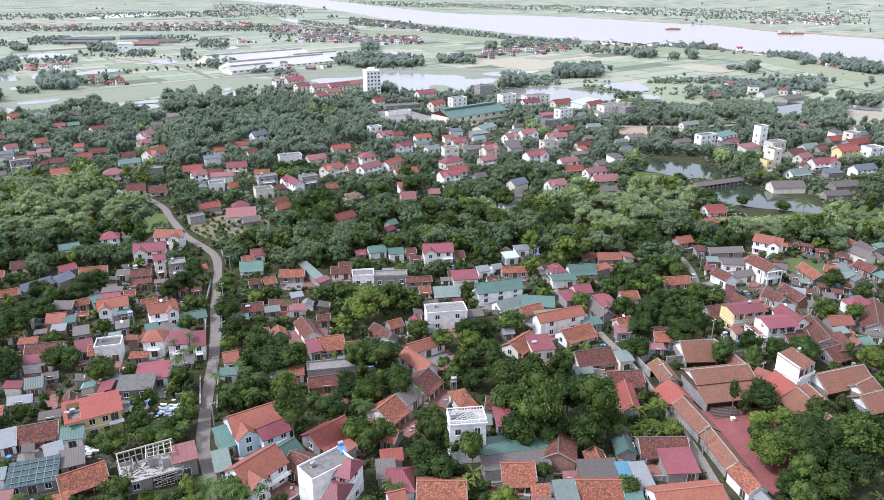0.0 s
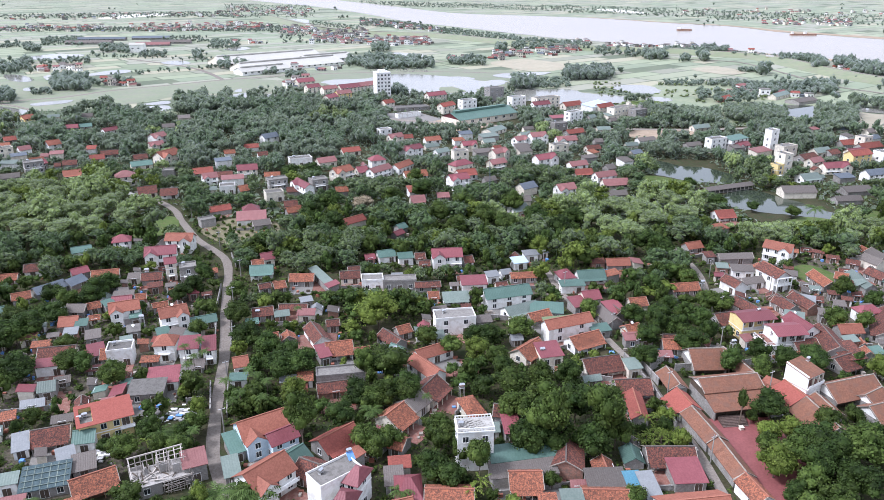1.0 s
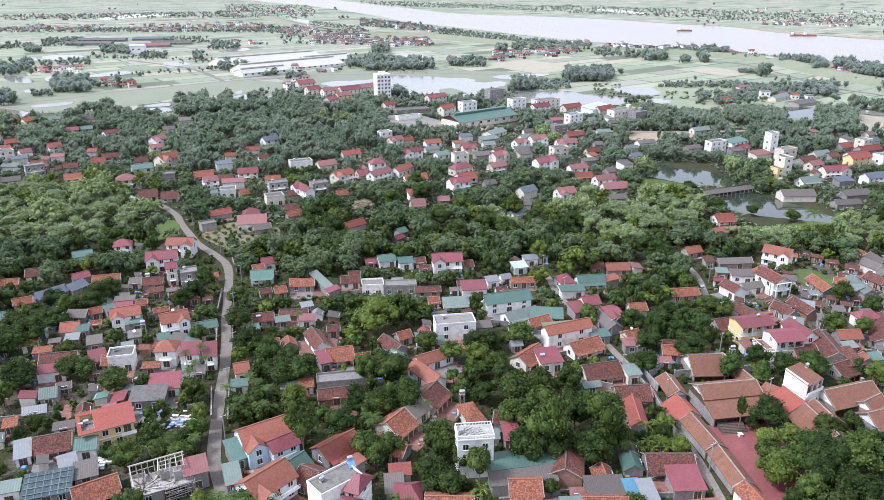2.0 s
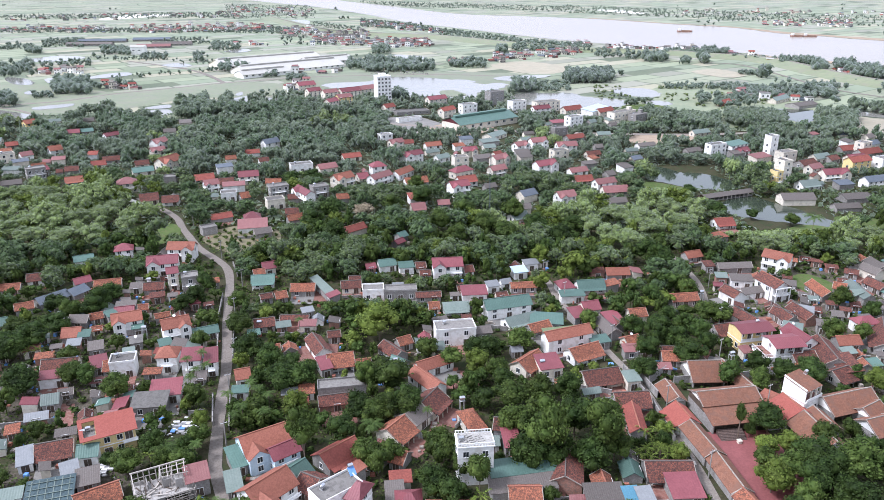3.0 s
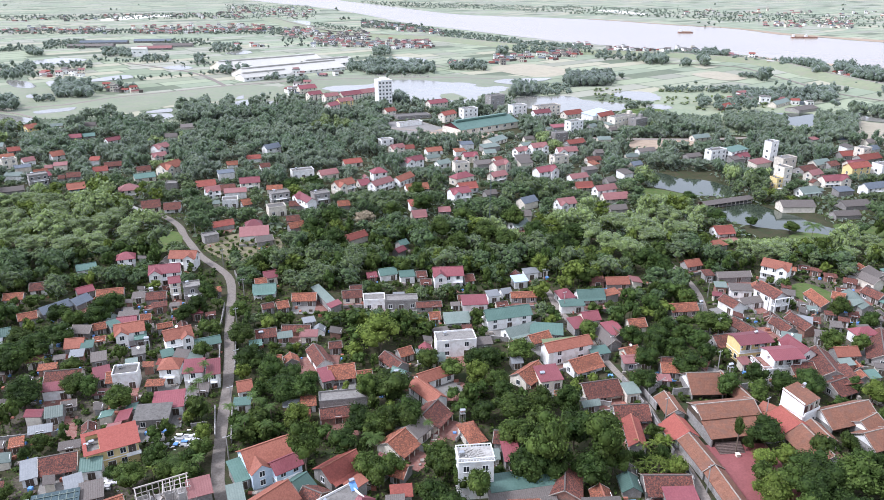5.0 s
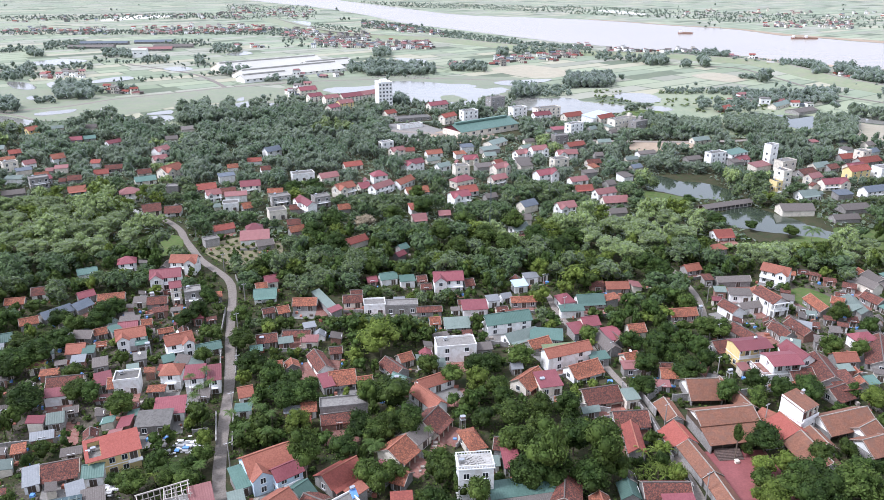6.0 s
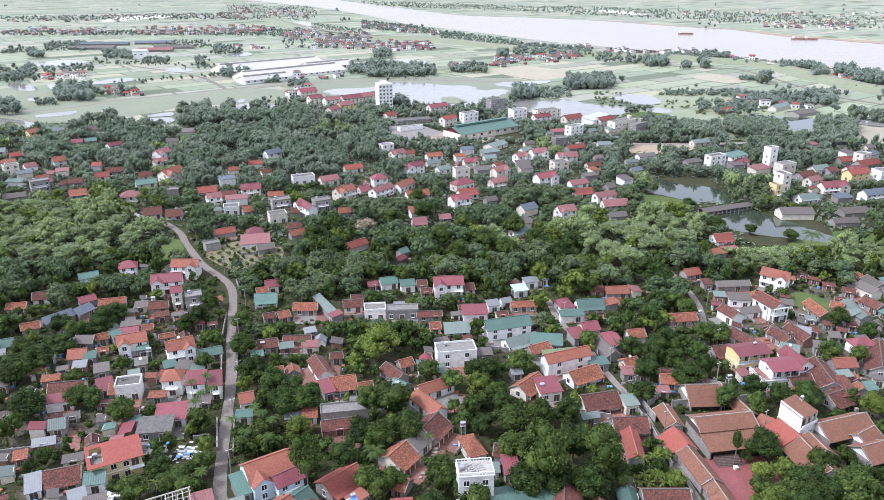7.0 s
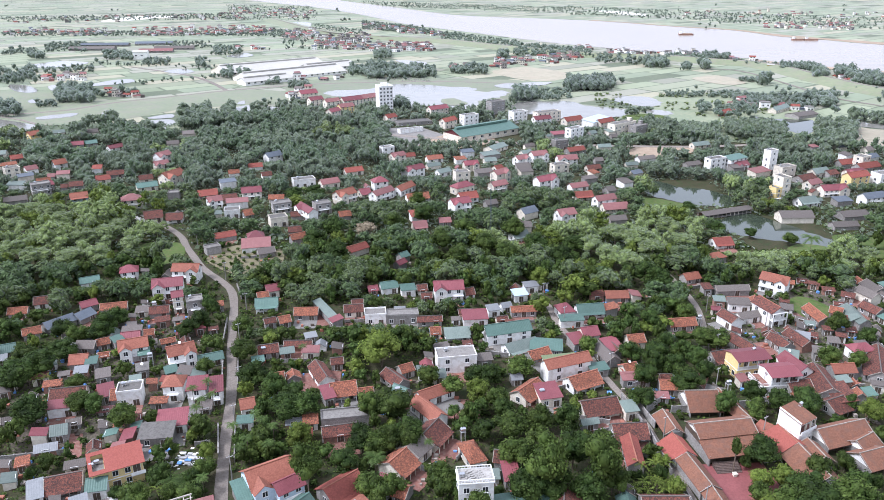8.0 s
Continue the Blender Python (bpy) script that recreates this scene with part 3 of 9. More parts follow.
def house(x, y, rot, L, W, h, kind, roof, wall, storeys=1, plain=False, other=None):
    """A building whose long side runs along its own x; kind g gabled, h hipped, s lean-to, f flat."""
    mix = int(abs(x) * 13 + y * 7)
    if y > 300 and wall == "white" and mix % 3 == 0:
        wall = "cream"
    # most far crimson roofs turn pink, haze put into their colour
    if y > 300 and roof == "red" and mix % 4:
        roof = ("redfade", "red", "redfade")[mix % 4 - 1]
    shed = storeys == 1 and (W <= 6 or kind == "s" or roof in ("fibre", "slate", "darkglass"))
    name = "shed" if shed else "house"
    name = other or name
    words = f"{STOREYS[storeys]} {WALL_WORDS[wall]} {name} with a {ROOF_WORDS[roof]}"
    home = thing(name, x, y, rot, words, name)
    if kind in "gh":
        rise = min(W / 2 * 0.6, h * 0.42)
    elif kind == "s":
        rise = min(W * 0.16, 1.4)
    else:
        rise = 0
    he = h - rise
    L = max(L - (0.7 if kind != "f" else 0), 3)
    W = W - (0.7 if kind != "f" else 0)
    piece("wall", shell_mesh(L, W, he, h, kind, WALL[wall]), home)
    if kind == "f":
        a, b = L / 2, W / 2
        piece("roof", boxes_mesh("roof", [(-a + .1, -b + .1, he - .02, a - .1, b - .1, he + .05)], ROOF["concrete"]), home)
        piece("parapet", boxes_mesh("parapet", [(-a - .08, -b - .08, he - .1, a + .08, -b + .12, he + .6), (-a - .08, b - .12, he - .1, a + .08, b + .08, he + .6),
                                                (-a - .08, -b + .12, he - .1, -a + .12, b - .12, he + .6), (a - .12, -b + .12, he - .1, a + .08, b - .12, he + .6)], WALL[wall]), home)
        if L > 7 and storeys == 2 and W >= 7 and not plain:
            piece("stair_head", boxes_mesh("stair_head", [(a - 3, b - 3.2, he, a - .4, b - .4, he + 2.3), (a - 3.2, b - 3.4, he + 2.3, a - .2, b - .2, he + 2.45)], WALL[wall]), home)
    else:
        piece("roof", roof_mesh(L, W, he, h, kind, ROOF[roof], 0.5 if storeys > 1 else 0.4), home)
        if kind == "g" and roof in ("old", "orangeold", "orange", "redtile", "redbrick"):
            piece("ridge_cap", boxes_mesh("ridge_cap", [(-L / 2 - .45, -.16, h + .05, L / 2 + .45, .16, h + .27)], CLAY_CAP if roof != "old" else ROOF["fibre"]), home)
        elif kind == "g" and roof in ("red", "teal"):
            piece("ridge_cap", boxes_mesh("ridge_cap", [(-L / 2 - .4, -.2, h + .06, L / 2 + .4, .2, h + .18)], ROOF[roof]), home)
        if kind == "g" and storeys == 1 and roof in ("old", "orangeold", "fibre") and y < 330:
            # cement edges along the gables
            for end in (-1, 1):
                e = end * (L / 2 + .36)
                v, f = [], []
                for side in (-1, 1):
                    sv, sf = slab([(e - .08, side * (W / 2 + .35), he + .0), (e + .08, side * (W / 2 + .35), he + .0), (e + .08, 0, h + .2), (e - .08, 0, h + .2)][::side], .24)
                    f += [tuple(i + len(v) for i in q) for q in sf]
                    v += sv
                piece("verge", mesh_of("verge", v, f, [PLASTER]), home)
    if roof == "darkglass":
        for i in range(6):
            u, slope = -L / 2 + (i + .5) * L / 6, rise / W
            v, f = slab([(u - .1, -W / 2 - .3, he + .2 - .3 * slope), (u + .1, -W / 2 - .3, he + .2 - .3 * slope), (u + .1, W / 2, h + .2), (u - .1, W / 2, h + .2)], .06)
            piece("batten", mesh_of("batten", v, f, [ROOF["tealgrey"]]), home)
        for i in range(4):
            u, slope = -W / 2 + (i + .5) * W / 4, rise / W
            z = he + .27 + (u + W / 2) * slope
            piece("batten", boxes_mesh("batten", [(-L / 2, u - .1, z - .05, L / 2, u + .1, z + .03)], ROOF["tealgrey"]), home)
    # a front wing under its own gable
    wing = 0.0
    if not plain and storeys == 2 and kind == "g" and L > 6.5 and y < 560 and roof != "slate" and int(x * 7 + y * 3) % 4:
        wing = L * .42
        side = -1 if int(x + y) % 3 else 1
        mid, out, top = side * (L / 2 - wing / 2), W / 2 + 1.7, he + min(rise * .85, wing * .36)
        a, b = mid - wing / 2, mid + wing / 2
        v = [(a, -out, 0), (b, -out, 0), (b, -W / 2, 0), (a, -W / 2, 0), (a, -out, he), (b, -out, he), (b, -W / 2, he), (a, -W / 2, he), (mid, -out, top), (mid, -W / 2, top)]
        piece("front_wing", mesh_of("front_wing", v, [(0, 1, 5, 8, 4), (1, 2, 6, 5), (3, 0, 4, 7), (4, 8, 9, 7), (5, 6, 9, 8)], [WALL[wall]]), home)
        deep = -W / 2 + (W / 2) * min(1, (top - he) / rise)
        v, f = [], []
        for e, k in ((a - .35, 1), (b + .35, -1)):
            sv, sf = slab([(e, -out - .4, he - .15), (mid, -out - .4, top + .13), (mid, deep, top + .13), (e, -W / 2 + .1, he - .15)][::-k], .12)
            f += [tuple(i + len(v) for i in q) for q in sf]
            v += sv
        piece("wing_roof", mesh_of("wing_roof", v, f, [ROOF[roof]]), home)
        for s_ in range(storeys):
            window(home, pose(mid, -out, s_ * he / storeys + .9))
    # openings
    far = y > 430
    floor = he / storeys
    if not (shed and y > 300):
        for s in range(storeys):
            n = max(1, int(L / (5.5 if plain else 4.2 if far else 3.2)))
            for i in range(n):
                u = -L / 2 + (i + .5) * L / n
                if wing and abs(u - mid) < wing / 2 + .4:
                    continue
                if s == 0 and i == n // 2:
                    piece("door", DOOR, home, pose(u, -W / 2, 0.02))
                elif not (shed and (i % 2 or int(x * 3 + y) % 3)):
                    window(home, pose(u, -W / 2, s * floor + min(1.0, floor * .3)))
            if not shed:
                n = max(1, int(W / 4))
                for side in (-1, 1):
                    for i in range(n):
                        u = -W / 2 + (i + .5) * W / n
                        if (i + s + int(x)) % 3 != 1 and not plain:
                            window(home, pose(side * L / 2, u, s * floor + min(1.0, floor * .3), 0, 0, 90 * side))
    if storeys > 1 and not far and not plain:
        for s in range(1, storeys):
            z = s * floor
            piece("floor_band", boxes_mesh("floor_band", [(-L / 2 - .08, -W / 2 - .08, z - .12, L / 2 + .08, W / 2 + .08, z + .1)], TRIM), home)
        z = floor
        p, q = (-L * .3, L * .3) if not wing else (-L / 2, mid - wing / 2) if mid > 0 else (mid + wing / 2, L / 2)
        bars = [(p, -W / 2 - 1.3, z - .1, q, -W / 2, z + .04), (p, -W / 2 - 1.3, z + .85, q, -W / 2 - 1.2, z + .95)]
        k = max(2, int((q - p) / .35))
        bars += [(p + i * (q - p - .06) / k, -W / 2 - 1.29, z, p + i * (q - p - .06) / k + .06, -W / 2 - 1.21, z + .9) for i in range(k + 1)]
        piece("balcony", boxes_mesh("balcony", bars, TRIM), home)
    if not shed and y < 420:
        # a veranda roof on posts along the front of low houses
        if storeys == 1 and kind == "g" and L > 6:
            if ("post", wall) not in SHARED:
                SHARED["post", wall] = boxes_mesh("post", [(-.1, -.1, 0, .1, .1, 1)], WALL[wall])
            for i in range(4):
                piece("post", SHARED["post", wall], home, Matrix.Translation((-L / 2 + .3 + i * (L - .6) / 3, -W / 2 - 1.4, 0)) @ Matrix.Diagonal((1, 1, he - .45, 1)))
            sv, sf = slab([(-L / 2, -W / 2 - 1.8, he - .5), (L / 2, -W / 2 - 1.8, he - .5), (L / 2, -W / 2, he - .05), (-L / 2, -W / 2, he - .05)], .1)
            piece("veranda_roof", mesh_of("veranda_roof", sv, sf, [ROOF[roof]]), home)
    c, s = abs(math.cos(radians(rot))), abs(math.sin(radians(rot)))
    HOMES.append((x, y, L / 2 * c + W / 2 * s, L / 2 * s + W / 2 * c, h))
    PLOTS.append((x, y, rot, L, W, h, shed))
    rnd = random.Random(int(x * 31 + y * 17))
    if storeys > 1 and kind == "f" or rnd.random() < 0.12 and y < 450:
        if kind == "f":
            p = Matrix.Rotation(radians(rot), 2) @ Vector((-L / 4, W / 5))
            water_tank(x + p.x, y + p.y, he + 0.05, rot + 20)
    return home


house(-135.5, 294.1, 20, 7.6, 6.72, 7, "h", "red", "white", 2)
house(-110.5, 294.2, 0, 11.6, 6.72, 7.5, "g", "orange", "white", 2)
house(-112.8, 277.6, 14, 12.2, 7.56, 8, "g", "red", "white", 2)
house(-103.8, 262.6, 22, 4.4, 5.04, 9, "g", "red", "cream", 3)
house(-96.9, 261.5, 21, 6.1, 5.88, 6, "f", "concrete", "grey", 2)
house(-109.9, 258.8, 12, 7.7, 5.88, 4.23, "g", "old", "grey", 1)
house(-144.3, 248.6, 51, 11.2, 6.72, 4.23, "g", "slate", "grey", 1)
house(-137.9, 254.8, 62, 7.4, 6.72, 4.23, "g", "slate", "grey", 1)
house(-159.4, 267.0, 20, 6.4, 6.72, 4.51, "g", "old", "white", 1)
house(-140.0, 263.9, 41, 6.5, 5.04, 4.23, "g", "red", "grey", 1)
house(-129.0, 262.1, 15, 10.2, 5.04, 3.95, "g", "orangeold", "grey", 1)
house(-150.6, 288.7, 28, 8.1, 5.88, 3.76, "g", "teal", "white", 1)
house(-164.3, 257.9, 12, 7.4, 5.04, 3.95, "g", "orangeold", "grey", 1)
house(-150.3, 240.9, 29, 6.5, 5.04, 3.95, "g", "orangeold", "grey", 1)
house(-106.9, 225.9, 23, 9.7, 6.72, 7.5, "g", "orange", "white", 2)
house(-112.6, 237.4, 15, 6.8, 4.2, 4.23, "g", "red", "white", 1)
house(-113.5, 240.6, 11, 7.2, 5.04, 3.76, "s", "fibre", "grey", 1)
house(-89.1, 221.8, 29, 9.2, 6.72, 7.5, "g", "orange", "white", 2)
house(-79.3, 222.0, 25, 8.5, 5.04, 3.95, "g", "teal", "white", 1)
house(-123.2, 220.2, 11, 6.2, 6.72, 4.51, "g", "orange", "grey", 1)
house(-125.4, 230.8, 0, 6.7, 5.88, 4.23, "g", "fibre", "grey", 1)
house(-120.7, 232.8, 28, 4.6, 4.2, 3.76, "g", "orangeold", "grey", 1)
house(-115.9, 233.7, 46, 4.0, 4.2, 3.76, "s", "teal", "grey", 1)
house(-118.4, 218.5, 14, 4.0, 4.2, 3.57, "s", "teal", "grey", 1)
house(-84.3, 201.4, 6, 6.6, 6.72, 7.8, "h", "orange", "white", 2)
house(-76.5, 199.5, 10, 6.1, 6.72, 6.5, "s", "red", "white", 2)
house(-70.6, 199.7, 15, 4.1, 7.56, 6.2, "s", "red", "white", 2)
house(-79.3, 184.4, 12, 8.9, 7.56, 4.23, "s", "red", "white", 1)
house(-100.3, 198.8, 12, 6.2, 6.72, 4.32, "g", "orangeold", "grey", 1)
house(-97.2, 198.4, 14, 7.3, 5.88, 5.17, "f", "concrete", "white", 1)
house(-115.7, 197.3, 11, 10.8, 5.88, 5.64, "g", "old", "cream", 1)
house(-115.2, 191.2, 14, 8.2, 4.2, 4.14, "s", "red", "white", 1)
house(-105.4, 199.7, 28, 5.1, 6.72, 3.95, "s", "red", "grey", 1)
house(-110.0, 179.2, 17, 4.8, 5.88, 4.7, "g", "tealgrey", "grey", 1)
house(-81.5, 177.8, 8, 9.8, 6.72, 4.23, "s", "concrete", "grey", 1)
house(-98.2, 157.3, 19, 9.2, 7, 4.3, "g", "old", "grey", 1)
house(-88.6, 155.3, 12, 5.4, 6, 5, "g", "teal", "white", 1)
house(-103.8, 153.2, 26, 4.0, 7, 3.6, "s", "whitesheet", "white", 1)
house(-89.5, 147.0, 31, 4.3, 7, 3.8, "s", "whitesheet", "white", 1)
house(-84.5, 145.2, 23, 5.5, 6, 3.6, "s", "fibre", "grey", 1)
house(-90.7, 139.6, 18, 10.6, 8, 4, "s", "darkglass", "grey", 1)
house(-79.6, 139.1, 33, 10.2, 7, 4.4, "g", "orangeold", "brick", 1)
house(-57.9, 144.1, 24, 5.7, 6, 5.5, "s", "redfade", "grey", 1)
house(-50.7, 152.2, 31, 4.0, 8, 4.2, "s", "teal", "grey", 1)
house(-49.2, 143.6, 22, 4.0, 7, 3.6, "s", "tealgrey", "grey", 1)
house(-69.6, 265.2, 10, 9.1, 6.72, 4.7, "g", "teal", "white", 1)
house(-70.2, 277.4, 25, 5.5, 5.88, 5.17, "g", "red", "cream", 1)
house(-72.7, 271.8, 20, 4.9, 4.2, 4.23, "g", "orangeold", "grey", 1)
house(-59.7, 250.2, 25, 4.7, 5.04, 4.14, "g", "orangeold", "grey", 1)
house(-52.5, 257.1, 3, 9.4, 5.88, 4.32, "g", "orangeold", "grey", 1)
house(-47.5, 237.2, 23, 4.5, 3.36, 3.29, "s", "whitesheet", "grey", 1)
house(-51.0, 231.8, 2, 10.1, 4.2, 3.57, "g", "old", "brick", 1)
house(-34.5, 259.5, 8, 7.8, 5.88, 4.51, "g", "old", "cream", 1)
house(-25.5, 253.6, 7, 8.0, 5.88, 4.23, "f", "concrete", "white", 1)
house(-15.3, 253.6, 5, 12.3, 5.04, 3.95, "f", "concrete", "grey", 1)
house(-4.8, 251.4, 6, 9.8, 4.2, 3.57, "g", "old", "grey", 1)
house(-22.4, 281.5, 19, 7.5, 5.88, 4.7, "g", "teal", "white", 1)
house(-14.2, 278.4, 11, 6.4, 5.04, 3.95, "s", "teal", "white", 1)
house(-18.1, 316.3, 45, 5.2, 5.04, 4.23, "g", "teal", "grey", 1)
house(-18.9, 307.0, 54, 6.0, 4.2, 4.23, "g", "red", "grey", 1)
house(-39.7, 211.6, -63, 12.4, 5.88, 4.32, "g", "old", "white", 1)
house(-35.6, 219.0, 10, 4.5, 4.2, 3.95, "g", "old", "grey", 1)
house(-35.7, 198.3, 25, 4.0, 6.72, 4.23, "s", "red", "grey", 1)
house(-31.4, 202.3, 14, 8.5, 6.72, 4.7, "g", "orangeold", "white", 1)
house(-28.7, 185.3, 10, 13.8, 5.04, 4.23, "f", "concrete", "grey", 1)
house(-29.6, 180.0, 13, 10.4, 5.88, 3.95, "g", "old", "brick", 1)
house(-15.4, 208.4, -52, 10.0, 5.88, 4.23, "g", "old", "grey", 1)
house(-12.2, 214.3, 30, 5.2, 5.04, 4.14, "g", "orangeold", "grey", 1)
house(-13.0, 201.1, -37, 5.7, 5.04, 3.95, "g", "teal", "grey", 1)
house(-2.3, 199.7, 32, 12.3, 5.88, 4.7, "g", "orange", "white", 1)
house(-4.1, 189.8, -53, 12.9, 5.88, 4.7, "g", "orange", "white", 1)
house(-59.2, 192.0, 20, 4.6, 5.88, 5.17, "g", "orange", "white", 1)
house(-57.9, 184.1, 7, 5.0, 3.36, 3.38, "s", "teal", "white", 1)
house(-44.8, 157.2, 33, 12.6, 10, 8, "g", "orange", "blue", 2)
house(-39.4, 153.5, 38, 7.6, 6, 6.5, "g", "red", "blue", 2)
house(-39.9, 138.4, 50, 11.5, 9, 8, "g", "orange", "white", 2)
house(-34.6, 147.8, 52, 4.8, 7, 5, "g", "teal", "grey", 1)
house(-30.8, 143.5, -28, 5.7, 8, 4.5, "g", "old", "brick", 1)
house(-25.9, 154.7, 45, 11.1, 8, 5, "g", "redtile", "grey", 1)
house(-11.9, 164.4, 56, 8.2, 8, 5.2, "g", "orangeold", "cream", 1)
house(-7.5, 171.1, 54, 6.6, 8, 5, "g", "fibre", "cream", 1)
house(-3.2, 177.7, 61, 9.2, 8, 5.2, "g", "old", "cream", 1)
house(-15.7, 154.0, -30, 5.1, 8, 4, "s", "red", "grey", 1)
house(-10.1, 153.6, -23, 4.3, 6, 4.2, "g", "orangeold", "grey", 1)
house(-20.9, 147.4, -52, 4.0, 5, 4, "s", "orange", "grey", 1)
house(-7.2, 135.5, 5, 6.3, 9, 6, "h", "red", "white", 1)
house(2.0, 133.6, -1, 11.1, 8, 4.4, "g", "orangeold", "brick", 1)
house(-10.7, 140.0, 7, 4.6, 6, 3.5, "s", "fibre", "grey", 1)
house(-7.9, 130.3, 19, 4.0, 6, 4.5, "g", "orange", "white", 1)
house(2.5, 274.9, 6, 12.2, 7.56, 8, "g", "red", "white", 2)
house(10.9, 276.1, 16, 4.3, 5.88, 4.23, "g", "old", "white", 1)
house(12.4, 252.5, 6, 9.8, 6.72, 4.32, "s", "red", "white", 1)
house(5.3, 241.4, 8, 9.6, 6.72, 4.14, "g", "tealgrey", "white", 1)
house(23.4, 239.7, 17, 17.4, 7.56, 6.8, "g", "teal", "white", 2, plain=True)
house(27.6, 230.8, 28, 12.9, 6.72, 4.23, "g", "tealgrey", "white", 1)
house(36.6, 229.5, -7, 11.5, 6.72, 3.95, "s", "teal", "grey", 1)
house(31.6, 259.2, 6, 10.4, 4.2, 3.95, "g", "orangeold", "grey", 1)
house(47.6, 258.9, 14, 6.3, 7.56, 5.64, "h", "red", "white", 1)
house(57.3, 259.5, 8, 10.9, 6.72, 4.89, "g", "teal", "white", 1)
house(48.9, 250.4, 6, 9.4, 4.2, 3.76, "s", "teal", "white", 1)
house(52.9, 237.7, 16, 6.7, 6.72, 6.11, "g", "red", "cream", 1)
house(48.2, 233.7, 18, 5.8, 6.72, 4.23, "s", "red", "grey", 1)
house(59.6, 229.1, 20, 6.2, 7.56, 4.51, "s", "red", "grey", 1)
house(68.9, 234.4, 11, 6.7, 5.88, 4.7, "g", "orangeold", "cream", 1)
house(60.2, 228.2, -71, 6.6, 5.04, 3.95, "g", "old", "grey", 1)
house(4.6, 219.0, 9, 13.2, 6.8, 5.9, "f", "concrete", "white", 2, plain=True)
house(41.0, 214.1, 22, 16.7, 5.88, 7.5, "g", "orange", "white", 2, plain=True)
house(39.7, 218.0, 11, 12.0, 4.2, 4.7, "s", "olive", "white", 1)
house(33.0, 223.6, 28, 8.6, 5.88, 4.7, "g", "orangeold", "grey", 1)
house(45.4, 207.4, 27, 11.7, 6.72, 4.7, "g", "orangeold", "white", 1)
house(27.1, 201.0, 48, 11.0, 6.72, 4.7, "g", "orangeold", "cream", 1)
house(33.0, 198.4, 13, 7.5, 7.56, 4.7, "s", "red", "cream", 1)
house(47.6, 192.5, 14, 12.1, 7.56, 4.7, "g", "old", "cream", 1)
house(56.5, 190.1, 12, 4.7, 5.04, 4.23, "s", "tealgrey", "cream", 1)
house(53.9, 179.8, 5, 10.5, 6.72, 4.7, "g", "old", "grey", 1)
house(52.5, 169.3, -94, 13.0, 5.04, 4.32, "g", "redtile", "grey", 1)
house(62.2, 214.7, 24, 5.7, 5.04, 4.23, "g", "orangeold", "cream", 1)
house(62.7, 208.2, 4, 9.4, 4.2, 3.76, "s", "redfade", "grey", 1)
house(72.7, 204.3, -3, 7.1, 5.88, 4.23, "g", "orangeold", "grey", 1)
house(55.4, 148.6, 0, 12.0, 7, 4.7, "g", "old", "grey", 1)
house(57.2, 141.4, 3, 7.9, 7.8, 4, "s", "red", "grey", 1)
house(8.3, 168.7, 21, 5.2, 10, 5.6, "h", "orangeold", "cream", 1)
house(17.2, 167.1, -11, 6.1, 6, 4.5, "g", "old", "grey", 1)
house(18.1, 159.8, 6, 4.5, 7, 4.2, "s", "red", "grey", 1)
house(20.0, 147.3, 11, 17.4, 5.5, 5, "s", "teal", "grey", 1)
house(19.3, 142.3, 8, 16.1, 5.5, 4, "s", "fibre", "grey", 1)
house(30.1, 147.4, -100, 10.9, 9, 5.4, "g", "old", "brick", 1)
house(19.5, 139.5, 1, 7.9, 8, 4.5, "g", "orangeold", "cream", 1)
house(37.9, 137.0, 3, 9.3, 9, 4, "s", "fibre", "grey", 1)
house(44.2, 136.6, 6, 4.0, 8, 3.8, "s", "blue", "grey", 1)
house(47.3, 136.4, 7, 4.0, 8, 3.9, "s", "whitesheet", "grey", 1)
house(29.1, 129.1, 3, 5.1, 9, 4.4, "s", "tealgrey", "grey", 1)
house(36.6, 133.0, -1, 10.3, 8, 4.6, "g", "orangeold", "brick", 1)
house(55.1, 128.9, 8, 15.7, 10, 5.5, "g", "orange", "white", 1)
house(138.7, 281.7, -38, 11.1, 6.72, 7.8, "g", "orange", "white", 2)
house(108.9, 251.0, -68, 8.6, 5.88, 5.17, "g", "old", "white", 1)
house(116.8, 254.2, 16, 9.1, 5.04, 4.23, "g", "fibre", "white", 1)
house(89.6, 247.7, 8, 10.8, 5.88, 4.51, "g", "orangeold", "grey", 1)
house(106.5, 231.6, -67, 11.2, 5.88, 4.51, "g", "old", "grey", 1)
house(120.4, 233.0, -79, 10.7, 5.88, 4.7, "g", "old", "grey", 1)
house(127.7, 234.7, -75, 11.0, 5.88, 4.7, "g", "old", "brick", 1)
house(116.4, 213.2, -76, 11.0, 6.72, 7, "g", "red", "white", 2)
house(113.2, 203.6, 10, 8.2, 6.72, 4.7, "g", "old", "grey", 1)
house(122.1, 205.9, -95, 16.4, 8.4, 5.17, "g", "old", "grey", 1)
house(132.5, 213.8, 5, 8.2, 5.88, 4.7, "g", "orange", "grey", 1)
house(145.5, 226.6, 8, 8.7, 5.88, 5.64, "h", "red", "white", 1)
house(157.9, 255.4, -96, 12.7, 6.72, 4.23, "g", "tealgrey", "grey", 1)
house(152.7, 257.8, -32, 4.9, 5.04, 4.23, "g", "orangeold", "grey", 1)
house(179.7, 280.6, -85, 10.2, 6.72, 4.23, "g", "fibre", "grey", 1)
house(125.4, 315.0, 22, 9.7, 5.88, 4.7, "h", "orange", "grey", 1)
house(106.9, 292.0, 19, 7.8, 5.88, 4.23, "g", "orange", "grey", 1)
house(120.1, 193.7, 25, 7.5, 6.72, 4.23, "g", "old", "grey", 1)
